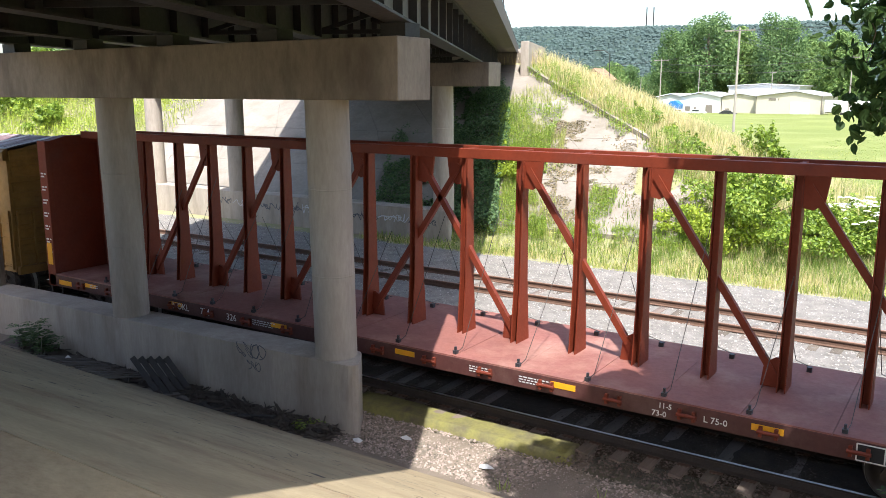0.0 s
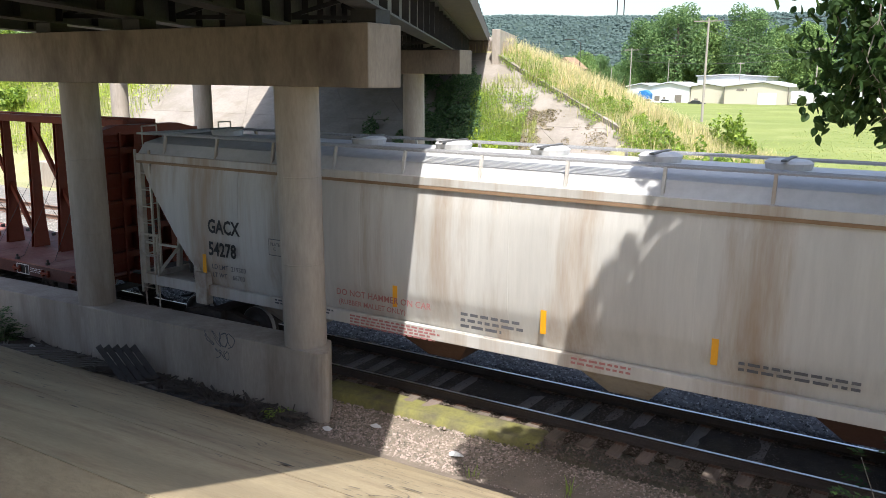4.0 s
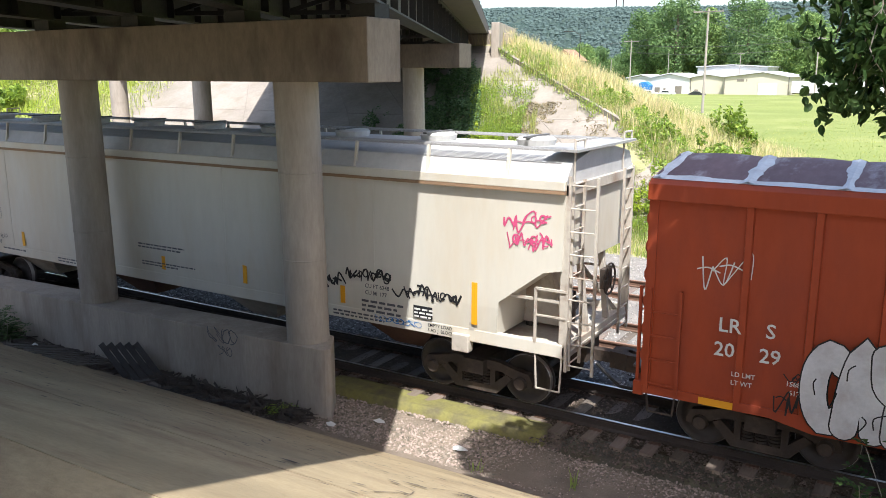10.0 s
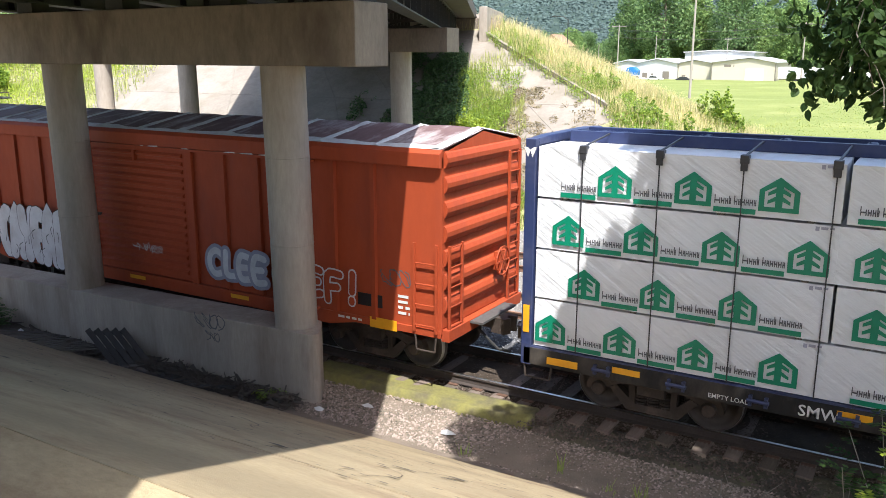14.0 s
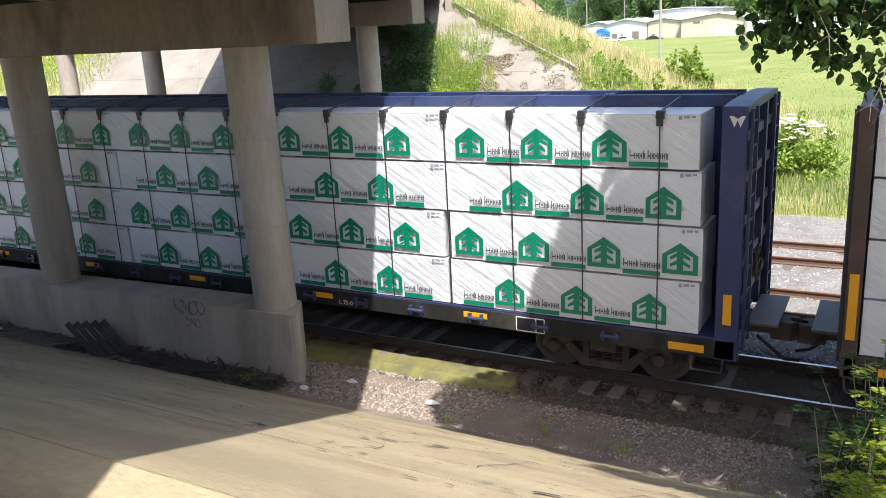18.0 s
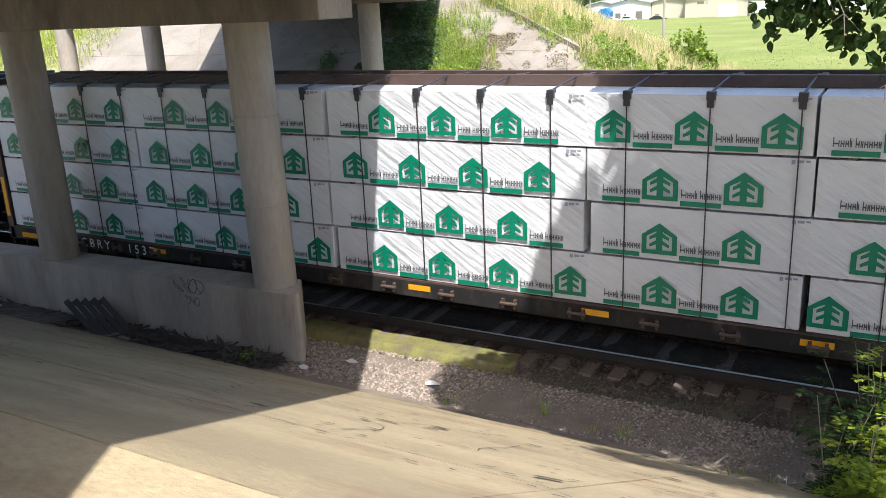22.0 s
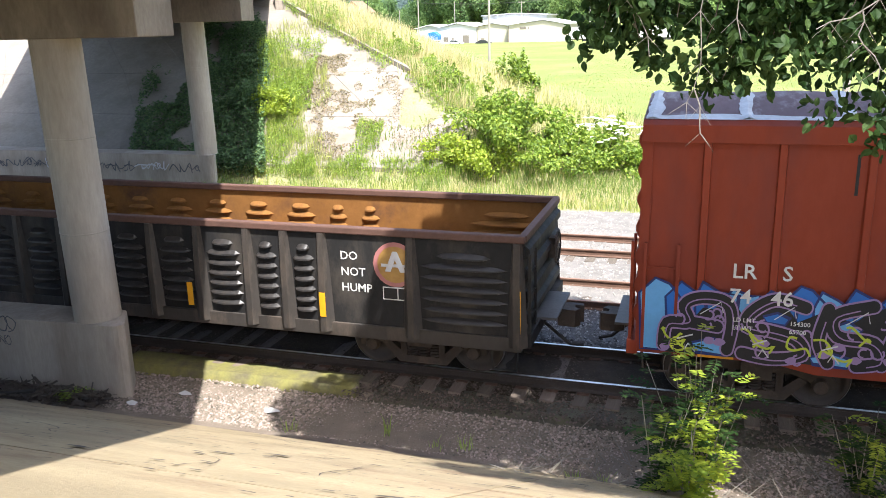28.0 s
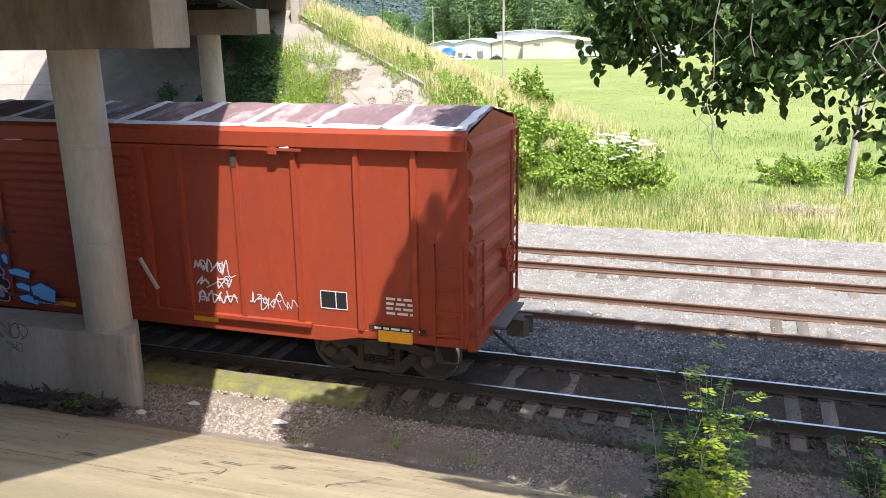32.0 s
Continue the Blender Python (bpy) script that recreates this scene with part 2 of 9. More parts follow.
M["ivy"] = mat("creeper_leaf", (0.078, 0.148, 0.046), 0.6, vary=0.2, big=0.7, fine=6, bump=0, island=0.5, translucent=0.2)
M["straw"] = mat("brown_straw", (0.22, 0.18, 0.10), 0.9, vary=0.3, big=1, fine=8, bump=0, island=0.4)
M["straw_pale"] = mat("bleached_straw", (0.42, 0.36, 0.27), 0.9, vary=0.3, big=1, fine=8, bump=0, island=0.3)
M["flower"] = mat("white_blossom", (0.80, 0.79, 0.68), 0.8, vary=0.12, big=2, fine=12, bump=0.2)
M["bark"] = mat("bark", (0.19, 0.145, 0.11), 0.95, vary=0.4, big=2, fine=14, bump=0.8, depth=0.03, stretch=(1, 1, 0.25))
M["twig"] = mat("pale_twig", (0.25, 0.225, 0.19), 0.85, vary=0.3, big=3, fine=20, bump=0.2)
# hill green is shifted to blue-grey: distance haze mixed into the colour
M["hill"] = mat("haze_blue_hill", (0.045, 0.072, 0.062), 0.95, vary=0.5, big=0.02, fine=0.11, bump=1.0, depth=5.0, tint=(0.075, 0.105, 0.085), spec=0.1)
M["pole"] = mat("weathered_pole", (0.36, 0.32, 0.28), 0.9, vary=0.3, big=1, fine=14, bump=0.4, stretch=(1, 1, 0.15))
M["wire"] = mat("cable", (0.06, 0.06, 0.06), 0.6, vary=0.1, bump=0)
M["white_wall"] = mat("white_metal_siding", (0.58, 0.58, 0.56), 0.6, vary=0.1, big=0.2, fine=2, bump=0.05)
M["cream_wall"] = mat("cream_metal_siding", (0.52, 0.47, 0.37), 0.6, vary=0.1, big=0.2, fine=2, bump=0.05)
M["roof_metal"] = mat("pale_metal_roof", (0.55, 0.55, 0.56), 0.5, vary=0.12, big=0.2, fine=2, bump=0.05)
M["trim_dark"] = mat("dark_trim", (0.20, 0.17, 0.14), 0.6, vary=0.2, bump=0.05)
M["blue_tarp"] = mat("blue_tarpaulin", (0.03, 0.18, 0.45), 0.5, vary=0.2, bump=0.3)
M["glass"] = mat("dark_glass", (0.03, 0.035, 0.04), 0.08, vary=0.1, bump=0)
M["car_dark"] = mat("dark_car_paint", (0.03, 0.03, 0.035), 0.25, vary=0.1, bump=0)
M["car_silver"] = mat("silver_car_paint", (0.5, 0.5, 0.5), 0.3, vary=0.1, bump=0)
M["rubber"] = mat("black_rubber", (0.03, 0.03, 0.03), 0.85, vary=0.2, bump=0.1)
M["wood_old"] = mat("grey_pallet_wood", (0.16, 0.135, 0.115), 0.9, vary=0.45, big=2, fine=24, bump=0.6, depth=0.01, stretch=(0.15, 1, 1), obj_random=0.25)
M["wood_black"] = mat("blackened_pallet_wood", (0.055, 0.047, 0.042), 0.9, vary=0.45, big=2, fine=24, bump=0.6, depth=0.01, obj_random=0.25)
M["debris"] = mat("drift_debris", (0.095, 0.075, 0.06), 0.95, vary=0.5, big=3, fine=25, bump=0.8, depth=0.02)
M["litter"] = mat("white_litter", (0.72, 0.72, 0.70), 0.7, vary=0.1, bump=0.2)
M["mud_moss"] = mat("mossy_mud", (0.20, 0.185, 0.055), 0.9, vary=0.4, big=2.5, fine=20, bump=0.4, depth=0.01, tint=(0.11, 0.095, 0.06))
# wet mud, its colour also deepened for the shade it lies in
M["mud_dark"] = mat("shade_dark_wet_mud", (0.085, 0.075, 0.05), 0.6, vary=0.5, big=2.5, fine=20, bump=0.6, depth=0.02, stain=(0.15, 0.14, 0.06), stain_scale=1.5, stain_amount=0.5)
M["rail_dark"] = mat("dark_rail_side", (0.055, 0.042, 0.036), 0.8, vary=0.4, big=3, fine=30, bump=0.25, depth=0.005)
M["cap_concrete"] = mat("brown_stained_concrete", (0.30, 0.24, 0.18), 0.85, vary=0.5, big=0.9, fine=14, bump=0.3, depth=0.008, stain=(0.10, 0.07, 0.05), stain_scale=0.9, stain_amount=0.7, stretch=(1, 1, 0.4))
# train
M["red_deck"] = mat("oxide_red_deck", (0.26, 0.100, 0.080), 0.75, vary=0.35, big=0.9, fine=12, bump=0.2, stain=(0.42, 0.26, 0.20), stain_scale=0.6, stain_amount=0.5)
M["red_beam"] = mat("oxide_red_steel", (0.20, 0.034, 0.013), 0.6, spec=0.3, vary=0.35, big=1.5, fine=14, bump=0.1, stain=(0.12, 0.04, 0.03), stain_amount=0.5)
M["boxcar_red"] = mat("boxcar_red_paint", (0.39, 0.066, 0.022), 0.62, spec=0.3, vary=0.2, big=0.45, fine=7, bump=0.12, depth=0.006, stain=(0.21, 0.045, 0.030), stain_scale=0.7, stain_amount=0.5, stretch=(1, 1, 0.35))
M["boxcar_red_b"] = mat("boxcar_red_paint_worn", (0.30, 0.048, 0.019), 0.62, spec=0.3, vary=0.25, big=0.45, fine=7, bump=0.12, depth=0.006, stain=(0.20, 0.045, 0.034), stain_scale=0.9, stain_amount=0.65, stretch=(1, 1, 0.35))
M["car_roof"] = mat("weathered_boxcar_roof", (0.21, 0.125, 0.125), 0.75, vary=0.45, big=0.8, fine=8, bump=0.2, stain=(0.48, 0.44, 0.44), stain_scale=1.8, stain_amount=0.85, stretch=(1, 0.35, 1))
M["sealant"] = mat("white_roof_sealant", (0.74, 0.74, 0.74), 0.7, vary=0.25, big=2, fine=16, bump=0.3, stain=(0.40, 0.34, 0.33), stain_scale=3, stain_amount=0.4)
M["hopper_white"] = mat("dirty_white_hopper_paint", (0.575, 0.55, 0.505), 0.6, spec=0.35, vary=0.3, big=0.9, fine=7, bump=0.06, stain=(0.29, 0.185, 0.10), stain_scale=0.65, stain_amount=0.85, stretch=(1, 1, 0.10))
M["hopper_cream"] = mat("cream_hopper_paint", (0.60, 0.565, 0.485), 0.6, spec=0.35, vary=0.14, big=0.5, fine=5, bump=0.06, stain=(0.52, 0.40, 0.24), stain_scale=0.5, stain_amount=0.4, stretch=(1, 1, 0.25))
M["hopper_roof"] = mat("grey_hopper_roof", (0.54, 0.53, 0.51), 0.75, vary=0.3, big=0.8, fine=6, bump=0.05)
M["hopper_frame"] = mat("dusty_white_frame", (0.52, 0.47, 0.40), 0.6, vary=0.3, big=1.5, fine=10, bump=0.1, stain=(0.24, 0.15, 0.10), stain_scale=1.5, stain_amount=0.7)
M["grating"] = mat("steel_grating", (0.13, 0.125, 0.12), 0.6, metal=0.3, vary=0.2, bump=0.1)
M["walkway"] = mat("pale_walkway_grating", (0.40, 0.39, 0.38), 0.6, metal=0.2, vary=0.25, bump=0.1)
M["rust_band"] = mat("brown_seam", (0.30, 0.19, 0.11), 0.8, vary=0.3, bump=0.1)
M["blue_steel"] = mat("dark_blue_car_paint", (0.022, 0.036, 0.11), 0.5, vary=0.25, big=1, fine=9, bump=0.08, stain=(0.09, 0.09, 0.12), stain_amount=0.4)
M["slate_steel"] = mat("faded_slate_car_paint", (0.13, 0.13, 0.185), 0.6, vary=0.35, big=1, fine=9, bump=0.1, stain=(0.11, 0.085, 0.075), stain_amount=0.5)
M["slate_dark"] = mat("dark_slate_steel", (0.055, 0.055, 0.068), 0.6, vary=0.35, big=1, fine=9, bump=0.1, stain=(0.10, 0.08, 0.07), stain_amount=0.5)
M["brown_steel"] = mat("dark_brown_car_paint", (0.075, 0.045, 0.036), 0.6, vary=0.35, big=1, fine=9, bump=0.1, stain=(0.13, 0.085, 0.06), stain_amount=0.5)
M["maroon_sill"] = mat("dark_maroon_sill", (0.085, 0.028, 0.024), 0.6, vary=0.35, big=1.2, fine=12, bump=0.12, stain=(0.16, 0.09, 0.075), stain_scale=1.2, stain_amount=0.5)
M["black_steel"] = mat("faded_black_gondola_paint", (0.022, 0.021, 0.021), 0.7, vary=0.3, big=1.2, fine=9, bump=0.15, stain=(0.12, 0.10, 0.08), stain_scale=0.9, stain_amount=0.5, stretch=(1, 1, 0.5), spec=0.25)
M["black_sheen"] = mat("rubbed_black_paint", (0.028, 0.025, 0.024), 0.44, vary=0.3, big=1.2, fine=9, bump=0.2, stain=(0.13, 0.10, 0.08), stain_scale=1.1, stain_amount=0.45, spec=0.5)
M["worn_black"] = mat("dusty_worn_black_paint", (0.050, 0.043, 0.038), 0.55, vary=0.4, big=1.4, fine=10, bump=0.2, stain=(0.17, 0.13, 0.10), stain_scale=1.4, stain_amount=0.55, stretch=(1, 1, 0.4), spec=0.4)
M["rust_inside"] = mat("rust_interior", (0.27, 0.125, 0.036), 0.9, spec=0.2, vary=0.4, big=0.9, fine=10, bump=0.3, stain=(0.075, 0.036, 0.03), stain_scale=1.0, stain_amount=0.75)
M["rust_edge"] = mat("brown_rust_rim", (0.13, 0.066, 0.048), 0.8, vary=0.35, big=2, fine=14, bump=0.2)
M["ochre"] = mat("ochre_car_paint", (0.44, 0.25, 0.065), 0.65, vary=0.35, big=1, fine=8, bump=0.15, stain=(0.20, 0.11, 0.05), stain_amount=0.6)
M["truck"] = mat("grimy_cast_steel", (0.058, 0.043, 0.034), 0.75, vary=0.4, big=2, fine=14, bump=0.3, stain=(0.14, 0.10, 0.075), stain_scale=3, stain_amount=0.5)
M["wheel"] = mat("wheel_steel", (0.060, 0.050, 0.046), 0.65, vary=0.3, big=4, fine=20, bump=0.15)
M["tread"] = mat("wheel_tread", (0.42, 0.41, 0.40), 0.42, metal=1.0, vary=0.1, bump=0.02)
M["yellow"] = mat("reflector_yellow", (0.80, 0.37, 0.012), 0.45, vary=0.15, big=4, fine=30, bump=0.05)
M["ink_white"] = mat("white_lettering", (0.72, 0.71, 0.68), 0.6, vary=0.25, big=6, fine=40, bump=0)
M["ink_black"] = mat("black_lettering", (0.012, 0.012, 0.014), 0.6, vary=0.15, big=6, fine=40, bump=0)
M["ink_grey"] = mat("grey_lettering", (0.10, 0.10, 0.11), 0.6, vary=0.2, big=6, fine=40, bump=0)
M["ink_red"] = mat("faded_red_lettering", (0.42, 0.17, 0.16), 0.6, vary=0.2, big=6, fine=40, bump=0)
M["ink_blue"] = mat("blue_emblem", (0.025, 0.17, 0.46), 0.55, vary=0.15, big=3, fine=30, bump=0)
M["paint_pink"] = mat("pink_spray_paint", (0.60, 0.08, 0.20), 0.6, vary=0.2, bump=0)
M["paint_white"] = mat("white_spray_paint", (0.62, 0.62, 0.63), 0.6, vary=0.25, big=2, fine=14, bump=0, stain=(0.40, 0.32, 0.32), stain_scale=2, stain_amount=0.35)
M["paint_grey_blue"] = mat("grey_blue_spray_haze", (0.34, 0.33, 0.40), 0.65, vary=0.35, big=3, fine=14, bump=0)
M["paint_blue"] = mat("blue_spray_paint", (0.02, 0.16, 0.55), 0.5, vary=0.2, bump=0)
M["paint_navy"] = mat("dark_blue_spray_paint", (0.015, 0.03, 0.16), 0.5, vary=0.2, bump=0)
M["paint_sky"] = mat("pale_blue_spray_paint", (0.15, 0.42, 0.75), 0.5, vary=0.2, bump=0)
M["paint_lilac"] = mat("lilac_spray_paint", (0.33, 0.22, 0.42), 0.5, vary=0.2, bump=0)
M["paint_lime"] = mat("lime_spray_paint", (0.50, 0.58, 0.05), 0.5, vary=0.2, bump=0)
M["wrap"] = mat("white_lumber_wrap", (0.68, 0.685, 0.70), 0.40, vary=0.08, big=1.2, fine=5, bump=0.5, depth=0.03, stretch=(0.8, 1, 1.2))
M["wrap_green"] = mat("green_print", (0.0, 0.20, 0.11), 0.45, vary=0.1, big=3, fine=20, bump=0)
M["strap"] = mat("black_strap", (0.035, 0.035, 0.04), 0.5, vary=0.1, bump=0)
M["chain"] = mat("cable_steel", (0.10, 0.088, 0.08), 0.5, metal=0.6, vary=0.2, bump=0)



def crease(m, scale, strength, depth):
    """Long diagonal folds, as in slack plastic film."""
    n, l = m.node_tree.nodes, m.node_tree.links
    old = next(x for x in n if x.type == "BUMP")
    tc = next(x for x in n if x.type == "TEX_COORD")
    turn = n.new("ShaderNodeMapping")
    turn.inputs["Rotation"].default_value = (0, radians(-33), 0)
    l.new(tc.outputs["Object"], turn.inputs["Vector"])
    mp = n.new("ShaderNodeMapping")
    mp.inputs["Scale"].default_value = (0.16, 0.5, 2.2)
    wv = n.new("ShaderNodeTexNoise")
    wv.inputs["Scale"].default_value, wv.inputs["Detail"].default_value, wv.inputs["Distortion"].default_value = scale, 2.0, 0.35
    b = n.new("ShaderNodeBump")
    b.inputs["Strength"].default_value, b.inputs["Distance"].default_value = strength, depth
    l.new(turn.outputs[0], mp.inputs["Vector"])
    l.new(mp.outputs[0], wv.inputs["Vector"])
    l.new(wv.outputs[0], b.inputs["Height"])
    l.new(old.outputs[0], b.inputs["Normal"])
    l.new(b.outputs[0], n["Principled BSDF"].inputs["Normal"])


crease(M["wrap"], 4.5, 0.75, 0.035)

# ---- mesh helpers ----
class Geo:
    """Collects vertices and faces of one part."""

    def __init__(self):
        self.v, self.f = [], []

    def add(self, verts, faces):
        k = len(self.v)
        self.v += [tuple(p) for p in verts]
        self.f += [tuple(i + k for i in f) for f in faces]
        return self

    def box(self, x0, x1, y0, y1, z0, z1):
        return self.add([(x0, y0, z0), (x1, y0, z0), (x1, y1, z0), (x0, y1, z0), (x0, y0, z1), (x1, y0, z1), (x1, y1, z1), (x0, y1, z1)],
                        [(3, 2, 1, 0), (4, 5, 6, 7), (0, 1, 5, 4), (1, 2, 6, 5), (2, 3, 7, 6), (3, 0, 4, 7)])

    def prism(self, pts, axis, a, b):
        """A closed outline of (p, q) pairs drawn out from a to b along an axis; pairs are the other two axes in order."""
        n = len(pts)
        put = {"x": lambda p, q, r: (r, p, q), "y": lambda p, q, r: (p, r, q), "z": lambda p, q, r: (p, q, r)}[axis]
        return self.add([put(*p, a) for p in pts] + [put(*p, b) for p in pts],
                        [tuple(range(n - 1, -1, -1)), tuple(range(n, 2 * n))] + [(i, (i + 1) % n, n + (i + 1) % n, n + i) for i in range(n)])

    def bar(self, p, q, w, h=None, seg=4):
        """A bar from p to q, of square or round section."""
        p, q = Vector(p), Vector(q)
        h = h or w
        d = (q - p).normalized()
        side = d.cross(Vector((0, 0, 1)))
        if side.length < 1e-3:
            side = Vector((1, 0, 0))
        side.normalize()
        up = side.cross(d)
        ring = []
        for i in range(seg):
            a = 2 * math.pi * (i + 0.5) / seg
            k = 1 / math.cos(math.pi / seg) if seg == 4 else 1
            ring.append(side * (math.cos(a) * w / 2 * k) + up * (math.sin(a) * h / 2 * k))
        return self.add([p + r for r in ring] + [q + r for r in ring],
                        [tuple(range(seg - 1, -1, -1)), tuple(range(seg, 2 * seg))] + [(i, (i + 1) % seg, seg + (i + 1) % seg, seg + i) for i in range(seg)])

    def tube(self, pts, r, seg=6):
        for a, b in zip(pts, pts[1:]):
            self.bar(a, b, 2 * r, seg=seg)
        return self

    def lathe(self, prof, axis_p, axis="z", seg=20):
        """A profile of (radius, height) turned about an axis through axis_p."""
        n = len(prof)
        vs = []
        for i in range(seg):
            a = 2 * math.pi * i / seg
            for r, h in prof:
                c, s = r * math.cos(a), r * math.sin(a)
                o = {"z": (c, s, h), "y": (c, h, s), "x": (h, c, s)}[axis]
                vs.append((axis_p[0] + o[0], axis_p[1] + o[1], axis_p[2] + o[2]))
        fs = [(i * n + j, ((i + 1) % seg) * n + j, ((i + 1) % seg) * n + j + 1, i * n + j + 1) for i in range(seg) for j in range(n - 1)]
        fs += [tuple(i * n for i in range(seg - 1, -1, -1)), tuple(i * n + n - 1 for i in range(seg))]
        return self.add(vs, fs)

    def mesh(self, name, material=None, smooth=False, fix=True):
        me = bpy.data.meshes.new(name)
        me.from_pydata(self.v, [], self.f)
        if fix:
            bm = bmesh.new()
            bm.from_mesh(me)
            bmesh.ops.recalc_face_normals(bm, faces=bm.faces)
            bm.to_mesh(me)
            bm.free()
        if material:
            me.materials.append(M[material])
        if smooth:
            me.shade_smooth()
        return me


def part(name, geo, material, parent=None, label="", bevel=0.0, smooth=False, fix=True):
    """One mesh object, under a thing or under a part."""
    ob = new(name, geo if isinstance(geo, bpy.types.Mesh) else geo.mesh(name, material, smooth, fix))
    ob.parent = parent
    if label:
        tagged(ob, label)
    if bevel:
        b = ob.modifiers.new("bevel", "BEVEL")
        b.width, b.segments, b.limit_method, b.angle_limit = bevel, 2, "ANGLE", radians(35)
    return ob


def thing(name, label, category, at=(0, 0, 0), group="", kind=""):
    ob = new(name)
    ob.location = at
    return tagged(ob, label, category, group, kind)


FONT_CACHE = {}


def lettering(text, size, material, parent, at, turn=(90, 0, 0), name="lettering", squeeze=1.0, align="LEFT", bold=0.012):
    """Raised words in the built-in font, as a mesh."""
    key = (text, size, material, align, bold)
    if key not in FONT_CACHE:
        cu = bpy.data.curves.new("text", "FONT")
        cu.body, cu.size, cu.align_x, cu.resolution_u, cu.offset = text, size, align, 2, size * bold
        tmp = bpy.data.objects.new("text", cu)
        me = bpy.data.meshes.new_from_object(tmp)
        me.materials.clear()
        me.materials.append(M[material])
        bpy.data.objects.remove(tmp)
        bpy.data.curves.remove(cu)
        FONT_CACHE[key] = me
    ob = tagged(new(name, FONT_CACHE[key]), kind="stuff")
    ob.parent = parent
    ob.matrix_basis = pose(*at, *turn) @ Matrix.Diagonal((squeeze, 1, 1, 1))
    return ob


def bars(rows, material, parent, at, height=0.06, gap=0.5, name="small_print"):
    """Lines of print too small to read: bars of word length, facing the near side."""
    g = Geo()
    rng = random.Random(hash((at[0] * 100 // 1, len(rows))) & 255)
    x0, y0, z0 = at
    for r, length in enumerate(rows):
        x, z = x0, z0 - r * height * (1 + gap)
        while x < x0 + length - 0.02:
            w = min(rng.uniform(1.2, 3.4) * height, x0 + length - x)
            g.add([(x, y0, z), (x + w, y0, z), (x + w, y0, z + height * 0.75), (x, y0, z + height * 0.75)], [(0, 1, 2, 3)])
            x += w + height * 0.7
    return part(name, g, material, parent, fix=False)


def stroke(g, pts, width, y, closed=False):
    """A flat painted ribbon through (x, z) points on a side that faces the near side."""
    pts = [Vector((p[0], p[1])) for p in pts]
    keep = [pts[0]]
    for p in pts[1:]:
        if (p - keep[-1]).length > 1e-4:
            keep.append(p)
    pts = keep
    n = len(pts)
    if n < 2:
        return g
    k = len(g.v)
    verts = []
    for i in range(n):
        pa, pb = (pts[i - 1], pts[(i + 1) % n]) if closed else (pts[max(0, i - 1)], pts[min(n - 1, i + 1)])
        d = pb - pa
        d = d.normalized() if d.length > 1e-6 else Vector((1, 0))
        s1 = pts[i] - pa if pts[i] != pa else pb - pts[i]
        c = max(0.55, abs(s1.normalized().dot(d)))
        nrm = Vector((-d.y, d.x)) * (width / 2 / c)
        yy = y - 0.00008 * i
        verts += [(pts[i].x - nrm.x, yy, pts[i].y - nrm.y), (pts[i].x + nrm.x, yy, pts[i].y + nrm.y)]
    m_ = n if closed else n - 1
    g.add(verts, [(2 * i, 2 * ((i + 1) % n), 2 * ((i + 1) % n) + 1, 2 * i + 1) for i in range(m_)])
    return g


def blob(g, pts, y):
    g.add([(p[0], y, p[1]) for p in pts], [tuple(range(len(pts)))])
    return g


# ---- the lie of the land ----
D = Vector((-0.4587, 0.8886, 0.0))          # along the bridge, away from the camera
N = Vector((0.8886, 0.4587, 0.0))           # across it, to the right
EDGE = Vector((-8.03, -2.30, 0.0))          # foot of the bridge's right-hand girder line


def wl(w, l, z):
    p = EDGE + N * w + D * l
    return (p.x, p.y, z)


def spine(y):
    """Right crest of the road embankment: x and height."""
    if y < 31:
        return -23.6, 7.8
    k = (y - 31) / 62
    return -23.6 - 7.0 * k, max(-1.0, 7.8 * (1 - k))


def land(x, y):
    base = -0.36 + 0.36 * min(1, max(0, (y - 13) / 30))
    if 5.9 < y < 13.5:
        base = -0.3
    if y > 15:
        xs, zs = spine(y)
        front = (y - 16.9) * 0.54
        right = zs - 0.42 * max(0, x - xs)
        left = 8.1 - 0.12 * max(0, (xs - 15) - x)
        h = min(front, right, left, 8.1)
        h += 0.25 * noise.noise((x * 0.3, y * 0.3, 0)) if y > 17 and x > xs + 1.0 else 0
        base = max(base, h)
    if y < -3.0:
        base = min(4.0, -0.42 + 0.535 * (-3.0 - y)) - 0.12
    d = max(0, math.hypot(x, y) - 300)
    return base + min(30, 0.012 * d)


